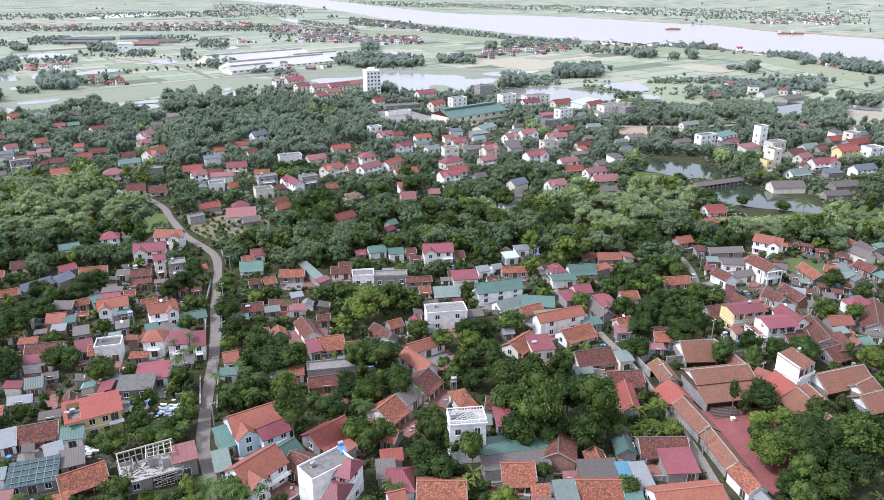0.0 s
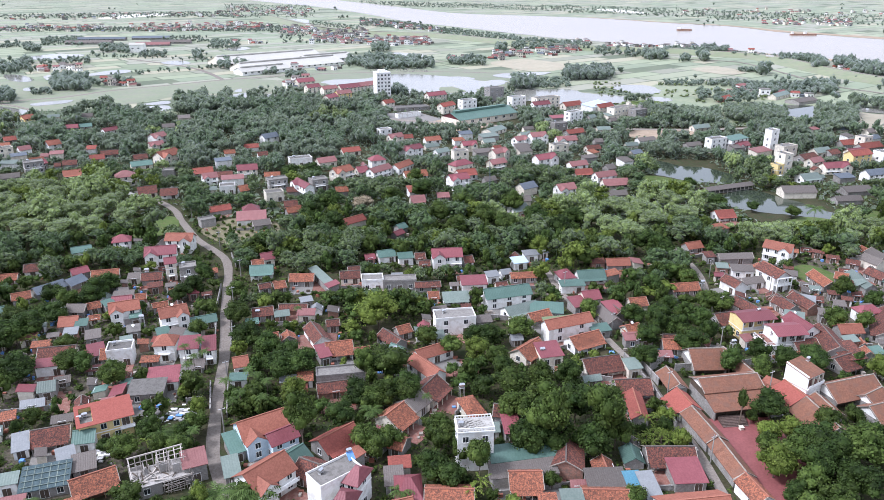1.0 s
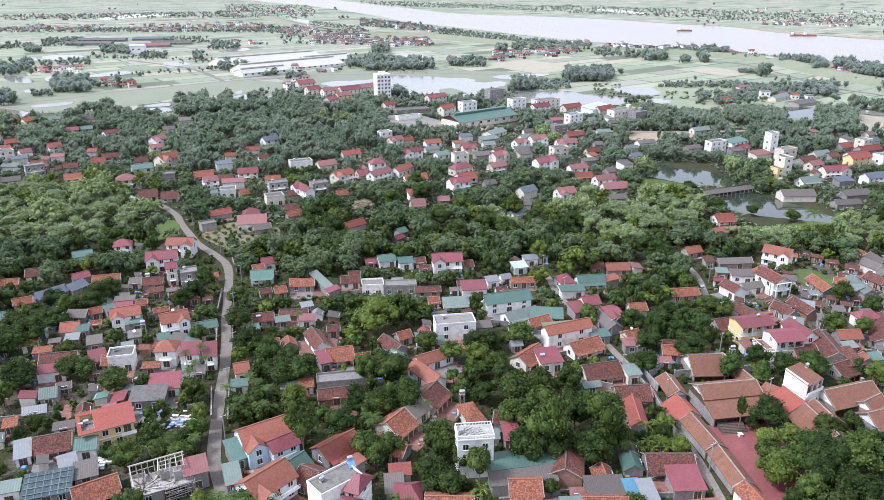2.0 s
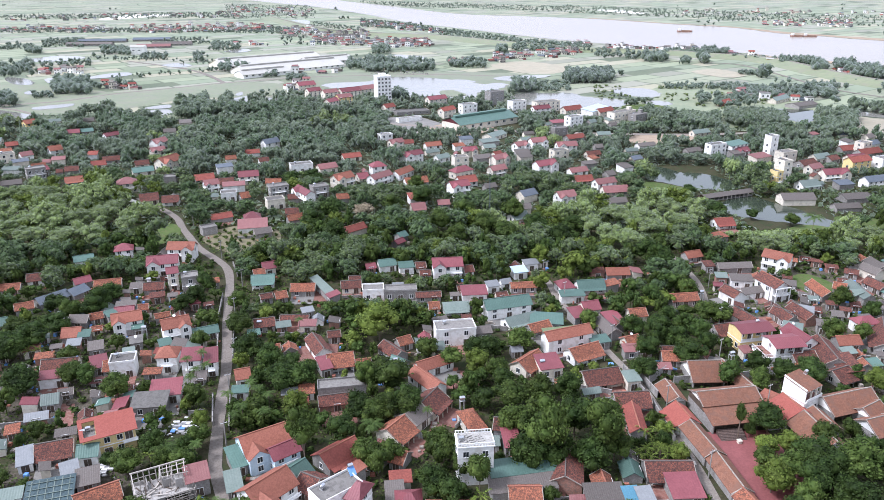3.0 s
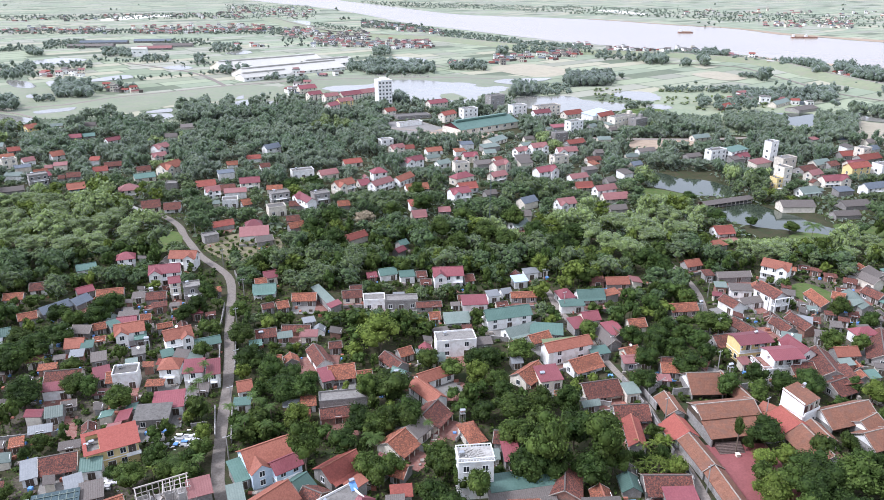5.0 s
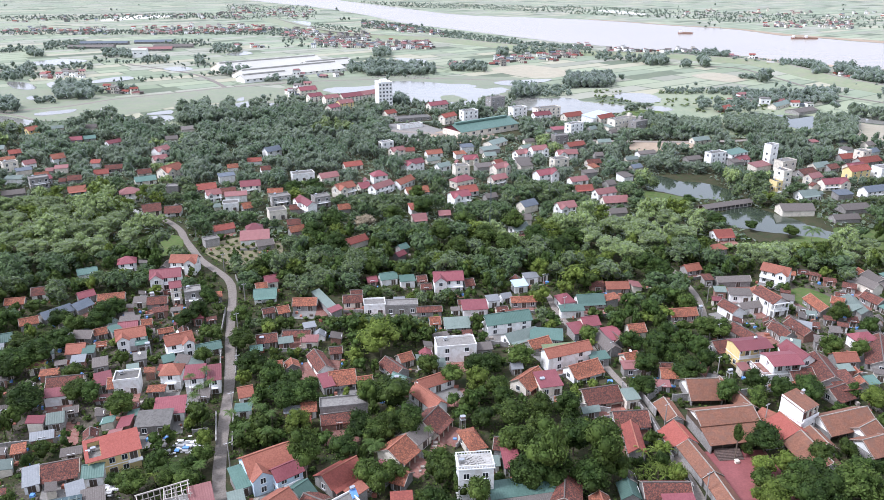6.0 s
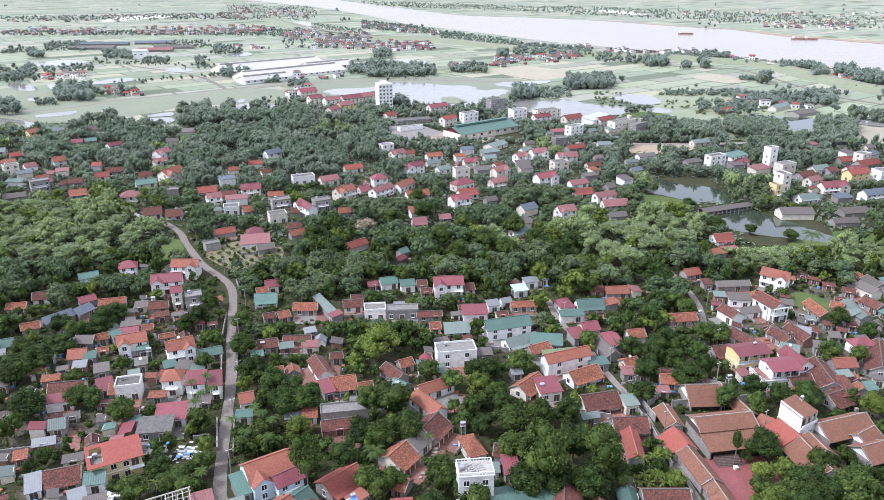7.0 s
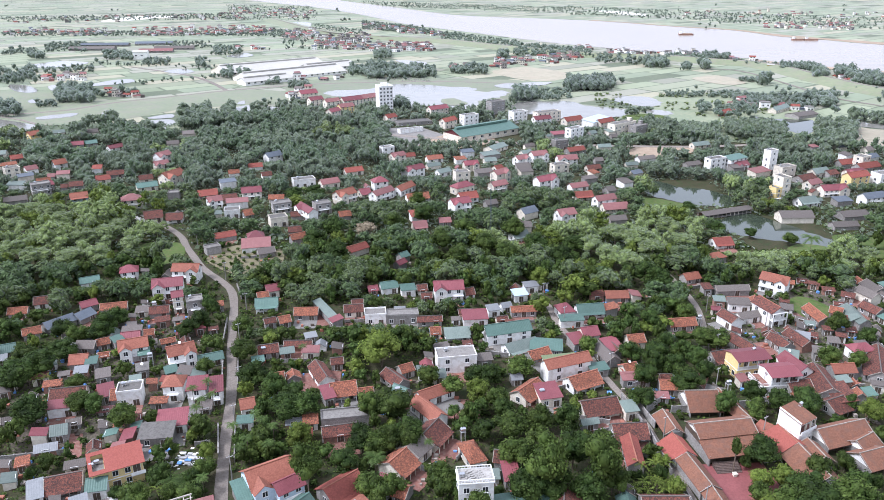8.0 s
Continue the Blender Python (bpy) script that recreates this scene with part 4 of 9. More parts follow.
house(124.0, 198.2, -94, 11.7, 6.72, 4.23, "s", "old", "grey", 1)
house(147.0, 218.0, -116, 21.6, 6.72, 4.7, "g", "old", "grey", 1)
house(70.7, 272.8, 3, 9.7, 5.88, 4.32, "g", "orange", "grey", 1)
house(95.8, 223.5, 14, 8.3, 6.72, 4.23, "g", "old", "grey", 1)
house(119.9, 279.1, 5, 14.4, 5.04, 4.23, "g", "fibre", "grey", 1)
house(144.1, 255.4, -85, 12.7, 5.88, 4.23, "g", "orangeold", "grey", 1)
house(117.2, 264.1, -7, 8.6, 5.04, 4.23, "s", "fibre", "white", 1)
house(83.1, 206.4, 62, 8.0, 4.2, 3.76, "g", "old", "grey", 1)
house(-317.5, 564.8, 60, 9.6, 7.65, 7.68, "g", "orange", "yellow", 2)
house(-308.8, 587.1, 29, 9.0, 6.8, 3.84, "g", "tealgrey", "white", 1)
house(-273.1, 542.3, 25, 8.8, 6.8, 4.8, "g", "red", "grey", 1)
house(-265.5, 548.2, 27, 8.6, 6.8, 4.32, "g", "teal", "grey", 1)
house(-241.5, 534.2, 51, 11.8, 6.8, 4.32, "g", "red", "white", 1)
house(-256.1, 480.0, 45, 8.6, 7.65, 6.72, "g", "orange", "white", 2)
house(-192.2, 494.4, 61, 11.2, 7.65, 8.64, "g", "red", "white", 2)
house(-188.6, 480.8, 40, 9.5, 6.8, 5.76, "g", "red", "white", 2)
house(-169.7, 447.7, 63, 15.2, 9.35, 7.68, "g", "orange", "white", 2)
house(-186.6, 448.1, 29, 8.4, 6.8, 4.8, "g", "old", "white", 1)
house(-210.0, 459.0, 23, 10.7, 6.8, 4.8, "g", "old", "grey", 1)
house(-212.9, 446.8, 27, 8.8, 6.8, 4.8, "g", "redtile", "white", 1)
house(-223.1, 433.3, 18, 8.2, 6.8, 4.8, "g", "old", "grey", 1)
house(-268.9, 467.4, 49, 7.7, 6.8, 5.76, "g", "red", "white", 1)
house(-278.3, 462.0, 42, 8.6, 6.8, 5.76, "f", "concrete", "cream", 2)
house(-239.0, 422.0, 37, 10.1, 6.8, 6.72, "f", "concrete", "grey", 2)
house(-238.7, 430.5, 52, 4.7, 5.95, 5.76, "g", "red", "grey", 2)
house(-210.8, 409.5, 28, 9.8, 6.8, 4.8, "g", "orange", "blue", 1)
house(-174.7, 396.1, 24, 10.9, 8.5, 8.16, "h", "red", "cream", 2)
house(-154.1, 373.0, 24, 9.6, 7.65, 5.76, "g", "old", "white", 1)
house(-142.3, 372.1, 12, 8.9, 6.8, 4.8, "g", "old", "white", 1)
house(-128.4, 396.6, 32, 8.2, 6.8, 6.72, "g", "red", "white", 2)
house(-179.7, 431.4, 30, 12.3, 7.65, 4.8, "g", "teal", "white", 1)
house(-156.9, 413.8, 11, 6.4, 5.95, 3.84, "f", "concrete", "grey", 1)
house(-108.9, 325.8, 34, 6.8, 5.1, 3.46, "f", "concrete", "grey", 1)
house(-244.4, 403.8, 27, 12.2, 6.8, 4.32, "g", "fibre", "grey", 1)
house(-138.3, 416.9, 25, 11.2, 6.8, 4.32, "g", "redtile", "grey", 1)
house(-242.8, 457.3, 20, 8.2, 5.95, 4.32, "s", "red", "white", 1)
house(-117.1, 497.6, 45, 11.7, 7.65, 7.68, "g", "slate", "white", 2)
house(-111.5, 413.5, 18, 11.5, 7.65, 7.2, "g", "red", "white", 2)
house(-124.7, 478.9, 18, 9.6, 5.95, 4.32, "g", "redtile", "white", 1)
house(-112.7, 457.4, 25, 6.5, 5.95, 4.32, "g", "old", "white", 1)
house(-105.0, 377.5, 34, 5.3, 6.8, 4.8, "g", "orangeold", "grey", 1)
house(-114.0, 380.1, 14, 8.0, 6.8, 4.32, "f", "concrete", "white", 1)
house(-85.6, 439.2, 23, 13.4, 6.8, 4.8, "f", "concrete", "white", 1)
house(-69.6, 436.9, 32, 12.0, 7.65, 5.76, "g", "red", "white", 1)
house(-72.5, 376.5, -55, 15.8, 5.95, 7.68, "g", "red", "white", 2)
house(-66.4, 387.1, 28, 8.8, 6.8, 5.76, "f", "concrete", "grey", 2)
house(-56.3, 406.8, 46, 12.7, 7.65, 7.68, "g", "orange", "white", 2)
house(-38.1, 432.1, 24, 9.4, 7.65, 8.16, "h", "red", "white", 2)
house(-46.2, 418.2, 31, 6.9, 6.8, 4.8, "g", "red", "white", 1)
house(-35.3, 411.8, 52, 16.1, 6.8, 6.72, "g", "red", "white", 2)
house(-58.2, 466.9, 27, 12.5, 7.65, 4.8, "g", "redtile", "cream", 1)
house(-18.8, 460.9, 41, 15.3, 6.8, 7.68, "g", "red", "white", 2)
house(-31.2, 498.8, 37, 10.8, 6.8, 7.2, "g", "red", "white", 2)
house(-40.0, 520.3, 34, 9.4, 5.95, 5.76, "f", "concrete", "white", 2)
house(-25.2, 507.4, 16, 12.2, 5.95, 4.32, "g", "redtile", "white", 1)
house(-5.7, 499.7, 24, 11.9, 6.8, 4.8, "g", "orange", "white", 1)
house(-22.8, 424.6, 58, 15.8, 6.8, 5.76, "g", "orange", "white", 1)
house(-91.7, 340.1, 17, 8.4, 7.65, 6.24, "h", "red", "white", 1)
house(-89.4, 331.1, 13, 13.9, 10.2, 4.03, "s", "red", "white", 1)
house(-82.8, 322.0, 27, 8.2, 5.95, 4.32, "g", "fibre", "grey", 1)
house(-74.7, 351.8, 14, 7.0, 5.95, 4.32, "g", "old", "grey", 1)
house(-71.1, 340.0, 31, 7.9, 5.95, 4.8, "g", "orangeold", "grey", 1)
house(-40.7, 324.5, 44, 12.0, 5.95, 4.8, "g", "redtile", "cream", 1)
house(-88.9, 388.1, 25, 10.1, 6.8, 5.76, "f", "concrete", "grey", 2)
house(-86.2, 366.2, 25, 9.0, 6.8, 4.8, "f", "concrete", "white", 1)
house(-122.8, 406.7, 22, 8.8, 6.8, 4.8, "g", "old", "white", 1)
house(-115.4, 396.2, 15, 12.3, 5.95, 4.8, "s", "red", "white", 1)
house(-74.9, 377.0, 13, 13.5, 5.95, 4.32, "g", "old", "grey", 1)
house(-52.5, 376.5, 17, 6.7, 5.95, 4.32, "g", "orangeold", "grey", 1)
house(-14.5, 410.1, 19, 13.7, 6.8, 4.32, "g", "orangeold", "white", 1)
house(-97.4, 658.3, 56, 13.4, 7.65, 8.64, "g", "red", "white", 2)
house(-123.8, 720.1, 42, 14.8, 8.5, 8.64, "g", "red", "cream", 3)
house(-106.5, 710.4, 38, 15.5, 8.5, 8.64, "g", "red", "white", 3)
house(-88.9, 721.8, 37, 22.1, 10.2, 8.64, "g", "red", "cream", 3)
house(-74.5, 735.3, 44, 19.8, 10.2, 8.64, "g", "red", "cream", 3)
house(-138.2, 761.7, 35, 18.9, 10.2, 8.64, "g", "red", "white", 2)
house(-45.3, 635.4, 45, 11.0, 7.65, 7.68, "g", "redtile", "cream", 2)
house(-4.4, 672.5, 35, 20.0, 8.5, 8.64, "g", "red", "white", 2)
house(-25.1, 630.1, 20, 29.7, 11.9, 2.5, "f", "concrete", "grey", 1, plain=True)
house(-26.1, 596.5, 32, 21.2, 5.1, 3.07, "f", "concrete", "white", 1, plain=True)
house(-89.6, 682.7, 37, 14.9, 8.5, 8.64, "g", "red", "yellow", 3)
house(4.9, 615.4, 49, 16.1, 7.65, 8.64, "g", "redtile", "white", 2)
house(22.6, 622.1, 32, 14.4, 7.65, 9.6, "f", "concrete", "white", 3)
house(48.8, 677.6, 35, 15.9, 8.5, 11.5, "f", "concrete", "grey", 3)
house(65.5, 637.7, 33, 14.8, 7.65, 9.6, "f", "concrete", "white", 3)
house(91.0, 641.0, 27, 23.7, 8.5, 8.64, "f", "concrete", "white", 3)
house(85.4, 632.9, 27, 16.9, 7.65, 6.72, "g", "red", "white", 2)
house(109.5, 619.2, 32, 18.7, 8.5, 8.64, "g", "redtile", "white", 2)
house(103.5, 572.6, 38, 14.1, 6.8, 8.64, "f", "concrete", "white", 3)
house(130.0, 619.4, 50, 30.0, 11.9, 7.68, "s", "bluesheet", "white", 1)
house(136.1, 615.6, 40, 18.8, 7.65, 7.68, "g", "redtile", "white", 2)
house(145.6, 593.6, 38, 26.2, 7.65, 8.64, "f", "concrete", "white", 2)
house(157.4, 588.0, 39, 14.5, 7.65, 7.68, "f", "concrete", "grey", 2)
house(91.9, 575.4, 20, 12.5, 6.8, 4.8, "s", "red", "grey", 1)
house(87.1, 538.4, 21, 10.5, 6.8, 6.72, "f", "concrete", "grey", 2)
house(136.0, 585.4, 32, 12.4, 6.8, 4.8, "s", "tealgrey", "white", 1)
house(96.2, 524.3, 28, 15.2, 7.65, 4.8, "g", "redtile", "grey", 1)
house(39.2, 533.3, 51, 18.8, 10.2, 4.8, "g", "tealgrey", "white", 1)
house(18.7, 477.1, 18, 9.9, 6.8, 6.72, "g", "red", "white", 2)
house(66.8, 501.0, 24, 12.2, 7.65, 7.68, "g", "red", "white", 2)
house(53.7, 492.7, 38, 10.5, 6.8, 6.72, "g", "red", "white", 2)
house(85.1, 492.7, 13, 14.4, 7.65, 6.72, "g", "red", "white", 2)
house(77.0, 471.1, 24, 10.9, 6.8, 5.76, "f", "concrete", "cream", 2)
house(12.1, 449.4, 17, 9.4, 6.8, 6.72, "f", "concrete", "white", 2)
house(12.0, 426.1, 38, 14.0, 7.65, 6.72, "h", "red", "white", 1)
house(36.2, 450.1, 43, 12.0, 6.8, 8.16, "g", "red", "white", 2)
house(33.5, 428.5, 34, 11.2, 6.8, 6.72, "g", "red", "white", 2)
house(63.0, 435.4, 32, 14.6, 7.65, 8.16, "g", "red", "white", 2)
house(9.5, 389.3, 28, 11.4, 7.65, 8.16, "g", "red", "white", 2)
house(14.5, 407.6, 23, 11.5, 6.8, 5.76, "g", "redtile", "white", 1)
house(45.9, 378.5, 36, 10.2, 7.65, 6.24, "g", "slate", "cream", 1)
house(64.9, 369.7, 22, 10.3, 7.65, 8.16, "g", "red", "white", 2)
house(91.3, 397.8, 25, 13.1, 6.8, 7.2, "g", "red", "white", 2)
house(95.3, 389.2, 12, 14.7, 6.8, 5.28, "g", "red", "white", 1)
house(82.2, 413.5, 12, 11.2, 6.8, 4.32, "g", "redtile", "white", 1)
house(27.0, 462.0, 21, 12.0, 6.8, 4.32, "s", "fibre", "grey", 1)
house(33.8, 509.5, 29, 14.1, 6.8, 4.32, "s", "tealgrey", "grey", 1)
house(82.2, 431.0, 24, 12.2, 6.8, 4.8, "g", "red", "white", 1)
house(27.2, 397.5, 26, 7.3, 5.95, 4.32, "g", "fibre", "grey", 1)
house(92.6, 369.9, 11, 9.6, 5.95, 4.32, "g", "fibre", "grey", 1)
house(192.3, 541.7, 22, 15.1, 6.8, 4.8, "g", "tealgrey", "white", 1)
house(180.7, 476.1, 27, 13.4, 5.95, 8.64, "f", "concrete", "white", 3)
house(196.0, 481.8, 33, 17.6, 7.65, 8.64, "s", "teal", "white", 3)
house(198.5, 478.8, 23, 11.6, 6.8, 5.76, "g", "red", "white", 2)
house(205.1, 463.0, 29, 14.6, 7.65, 4.8, "s", "red", "white", 1)
house(214.5, 471, 30, 7.2, 5.4, 15.2, "f", "concrete", "white", 4)
house(219.4, 458.8, 27, 12.5, 6.8, 7.68, "f", "concrete", "white", 2)
house(197.5, 413.5, 21, 6.0, 7.5, 13.4, "f", "concrete", "cream", 4)
house(191.6, 407.6, 24, 4.6, 5.4, 8.4, "f", "concrete", "yellow", 3)
house(206.5, 400.5, 18, 12.4, 8.0, 5.28, "g", "tealgrey", "white", 1)
house(187.9, 373.3, 2, 18.0, 9.6, 5.76, "g", "fibre", "cream", 1)
house(224.7, 431.8, 29, 10.5, 6.8, 6.72, "g", "red", "white", 2)
house(231.2, 420.1, 12, 16.8, 7.65, 6.72, "g", "red", "cream", 2)
house(254.4, 438.8, 23, 16.6, 7.65, 9.6, "g", "redtile", "yellow", 3)
house(246.0, 404.5, 18, 14.7, 7.65, 6.72, "g", "slate", "white", 2)
house(264.4, 459.9, 18, 13.7, 6.8, 5.76, "g", "red", "cream", 2)
house(280.6, 481.4, 31, 9.1, 6.8, 8.64, "f", "concrete", "white", 3)
house(271.2, 484.2, 16, 11.5, 7.65, 5.76, "g", "redtile", "grey", 1)
house(281.4, 475.8, 23, 19.0, 8.5, 5.76, "g", "redtile", "grey", 1)
house(243.0, 462.0, 25, 13.4, 7.65, 5.76, "g", "tealgrey", "white", 1)
house(228.5, 449.8, 29, 14.0, 8.5, 4.8, "g", "old", "grey", 1)
house(250.0, 460.7, 27, 9.2, 7.65, 4.8, "g", "old", "grey", 1)
house(221.1, 378.2, 11, 16.1, 10.2, 4.32, "g", "fibre", "grey", 1)
house(208.0, 360.8, 7, 14.2, 6.8, 4.03, "g", "fibre", "grey", 1)
house(272.7, 442.3, 21, 11.1, 7.65, 7.68, "f", "concrete", "white", 3)
house(323.1, 661.7, 30, 27.5, 15.3, 4.8, "g", "fibre", "grey", 1)
house(289.0, 719.0, 35, 22.4, 8.5, 4.8, "g", "tealgrey", "white", 1)
house(316.9, 723.8, 25, 22.7, 8.5, 4.8, "g", "fibre", "grey", 1)
house(258.9, 670.3, 43, 20.8, 6.8, 5.76, "g", "redtile", "brick", 1)
house(313.8, 687.6, 43, 30.0, 8.5, 5.76, "g", "tealgrey", "white", 1)
house(141.6, 502.0, 21, 13.9, 6.8, 3.84, "g", "fibre", "white", 1)
house(169.0, 486.3, 23, 11.9, 7.65, 3.84, "g", "fibre", "grey", 1)
house(193.7, 472.6, 19, 9.1, 6.8, 4.8, "s", "fibre", "grey", 1)
house(-23.5, 134.5, 41, 10.6, 6, 8.5, "f", "concrete", "white", 2, plain=True)
house(-18.3, 134.2, -23, 4.0, 7, 10, "h", "red", "white", 3)
house(-20.4, 125.9, -16, 4.7, 9, 10, "h", "red", "white", 3)
house(92.4, 179.0, -48, 4.6, 5.04, 4.23, "s", "orange", "white", 1)
house(65.5, 170.4, -78.5, 8.6, 6.8, 5.2, "g", "redbrick", "white", 1)
house(70.6, 134.6, -77, 8.6, 5.4, 4.7, "g", "orangeold", "white", 1)
house(96.6, 173.7, -77, 8.8, 9, 5.6, "g", "redbrick", "white", 1)
house(-151.7, 228.1, 25, 4.8, 5.95, 4.22, "g", "teal", "grey", 1)
house(-110.8, 209.9, 22, 4.8, 5.1, 3.84, "s", "fibre", "grey", 1)
house(-99.4, 213.8, 21, 4.2, 4.25, 3.84, "s", "concrete", "grey", 1)
house(-102.6, 223.7, 19, 4.0, 4.25, 4.03, "s", "teal", "grey", 1)
house(120.3, 234.5, -50, 6.7, 5.1, 4.42, "g", "old", "grey", 1)
house(118.8, 222.7, -26, 6.4, 5.1, 4.03, "s", "tealgrey", "grey", 1)
house(128.9, 235.9, -25, 6.3, 5.1, 4.03, "s", "whitesheet", "grey", 1)
house(130.1, 225.0, -18, 4.0, 4.25, 4.03, "s", "fibre", "grey", 1)
house(167.7, 259.8, -70, 8.7, 5.95, 4.42, "g", "old", "grey", 1)
house(157.8, 253.4, -88, 14.7, 5.1, 4.42, "g", "tealgrey", "grey", 1)
house(172.8, 272.5, -70, 8.9, 5.95, 5.28, "g", "fibre", "cream", 1)
house(19.8, 259.1, 17, 5.2, 4.25, 3.84, "s", "whitesheet", "white", 1)
house(25.0, 263.2, 21, 4.4, 4.25, 3.84, "g", "whitesheet", "white", 1)
house(31.5, 273.7, 16, 6.2, 5.1, 3.84, "s", "bluesheet", "white", 1)
house(36.9, 281.6, 16, 6.4, 4.25, 3.84, "s", "whitesheet", "white", 1)
house(56.7, 224.6, -74, 11.6, 5.95, 4.42, "g", "fibre", "grey", 1)
house(51.9, 214.3, 16, 6.7, 4.25, 3.65, "s", "teal", "grey", 1)
house(61.3, 215.5, 11, 4.0, 4.25, 3.84, "h", "orange", "white", 1)
house(63.4, 209.7, 10, 8.2, 5.1, 3.84, "g", "redfade", "grey", 1)
house(24.1, 209.3, 10, 4.0, 4.25, 3.84, "g", "whitesheet", "grey", 1)
house(-45.8, 259.0, -60, 17.6, 3.4, 3.65, "s", "tealgrey", "grey", 1)
house(-60.7, 227.4, 16, 7.3, 5.95, 4.42, "g", "old", "grey", 1)
house(-53.3, 208.8, 19, 4.0, 5.1, 4.22, "g", "orangeold", "grey", 1)


def railing(home, x0, y0, x1, y1, z):
    """A white rail on slender balusters between two plan points of a house."""
    d = math.hypot(x1 - x0, y1 - y0)
    k = max(2, int(d / .4))
    bars = [(0, -.05, .82, d, .05, .94)] + [(i * (d - .08) / k, -.04, 0, i * (d - .08) / k + .08, .04, .82) for i in range(k + 1)]
    piece("railing", boxes_mesh("railing", bars, TRIM), home, pose(x0, y0, z, 0, 0, math.degrees(math.atan2(y1 - y0, x1 - x0))))


def sheet_roof_villa(x, y, rot, L, W, h, wall, roof, terrace):
    """A two-storey villa: an upper loggia on columns, an open terrace at one end and a low sheet roof with wide eaves."""
    v = thing("house", x, y, rot, f"{WALL_WORDS[wall]} villa with loggia and {ROOF_WORDS[roof]}", "house")
    a, b, he = L / 2, W / 2, h - 1.1
    mid = he * .52
    e = -a + terrace
    piece("wall", boxes_mesh("wall", [(-a, -b, 0, a, b, mid), (e, -b + 1.5, mid, a, b, he), (e, -b, mid, e + .25, -b + 1.5, he), (a - .25, -b, mid, a, -b + 1.5, he)], WALL[wall]), v)
    piece("floor_band", boxes_mesh("floor_band", [(-a - .12, -b - .3, mid - .14, a + .12, b + .12, mid + .05)], TRIM), v)
    n = 4
    for i in range(n):
        u = e + .3 + i * (a - e - .6) / (n - 1)
        piece("column", boxes_mesh("column", [(u - .14, -b - .08, mid, u + .14, -b + .2, he)], TRIM), v)
        window(v, pose(e + (i + .5) * (a - e) / n, -b, 1.0)) if i != 1 else piece("door", DOOR, v, pose(e + 1.5 * (a - e) / n, -b, .02))
        piece("door", DOOR, v, pose(e + (i + .5) * (a - e) / n, -b + 1.5, mid + .06)) if i % 2 else window(v, pose(e + (i + .5) * (a - e) / n, -b + 1.5, mid + 1.0))
    railing(v, e + .2, -b - .15, a - .2, -b - .15, mid + .05)
    if terrace > 1:
        railing(v, -a, -b, e, -b, mid + .05)
        railing(v, -a, b, -a, -b, mid + .05)
        piece("terrace_floor", boxes_mesh("terrace_floor", [(-a + .1, -b + .1, mid + .05, e, b - .1, mid + .09)], BRICK_YARD), v)
    for i in range(2):
        window(v, pose(a, -b + (i + .6) * W / 2.4, mid + .9, 0, 0, 90))
        window(v, pose(-a, -b + (i + .6) * W / 2.4, 1.0, 0, 0, -90))
    o, low, top = .8, he - .05, h
    vs, fs = [], []
    for side in ([(e - .4, -b - o, low), (a + o, -b - o, low), (a + o, .4, top), (e - .4, .4, top)], [(a + o, b + o * .6, low + .1), (e - .4, b + o * .6, low + .1), (e - .4, .4, top), (a + o, .4, top)]):
        sv, sf = slab(side, .1)
        fs += [tuple(i + len(vs) for i in q) for q in sf]
        vs += sv
    piece("roof", mesh_of("roof", vs, fs, [ROOF[roof]]), v)
    piece("gable", mesh_of("gable", [(q, w, z) for q in (e + .02, a - .02) for w, z in ((-b, he), (b, he), (.4, h - .12))], [(0, 1, 2), (5, 4, 3), (0, 3, 4, 1), (1, 4, 5, 2), (2, 5, 3, 0)], [WALL[wall]]), v)
    c, s_ = abs(math.cos(radians(rot))), abs(math.sin(radians(rot)))
    HOMES.append((x, y, a * c + b * s_, a * s_ + b * c, h))
    PLOTS.append((x, y, rot, L, W, h, False))


def loggia_villa(x, y, rot, L, W, h, roof):
    """A tall white gabled house with balconies on columns before its gable end."""
    v = thing("house", x, y, rot, "tall white gabled house with columned balconies and tile roof", "house")
    a, b, rise = L / 2, W / 2, W * .3
    he = h - rise
    piece("wall", shell_mesh(L, W, he, h, "g", WALL["white"]), v)
    piece("roof", roof_mesh(L + 1.6, W, he, h, "g", ROOF[roof], .35), v)
    piece("ridge_cap", boxes_mesh("ridge_cap", [(-a - 1.0, -.16, h + .05, a + 1.0, .16, h + .27)], CLAY_CAP), v)
    for z in (he * .5, he - .1):
        piece("balcony", boxes_mesh("balcony", [(a, -b, z - .16, a + 1.7, b, z)], TRIM), v)
    for w in (-b + .2, 0, b - .2):
        piece("column", boxes_mesh("column", [(a + 1.35, w - .16, 0, a + 1.65, w + .16, he)], WALL["white"]), v)
    railing(v, a + 1.6, -b, a + 1.6, b, he * .5)
    for w in (-b * .5, b * .5):
        window(v, pose(a, w, he * .5 + .7, 0, 0, 90))
    piece("door", DOOR, v, pose(a, 0, .02, 0, 0, 90))
    for u in (-a * .5, a * .4):
        window(v, pose(u, -b, he * .62))
    c, s_ = abs(math.cos(radians(rot))), abs(math.sin(radians(rot)))
    HOMES.append((x, y, a * c + b * s_ + 1, a * s_ + b * c + 1, h))
    PLOTS.append((x, y, rot, L, W, h, False))


sheet_roof_villa(101.7, 216.2, 12, 11.4, 7.2, 8, "yellow", "red", 0)
sheet_roof_villa(106.4, 206.0, 8, 12.6, 7.6, 8, "white", "red", 3.2)
water_tank(104.0, 217.4, 7.4, 20)
loggia_villa(125, 255.1, -72, 9.8, 6.72, 8, "old")


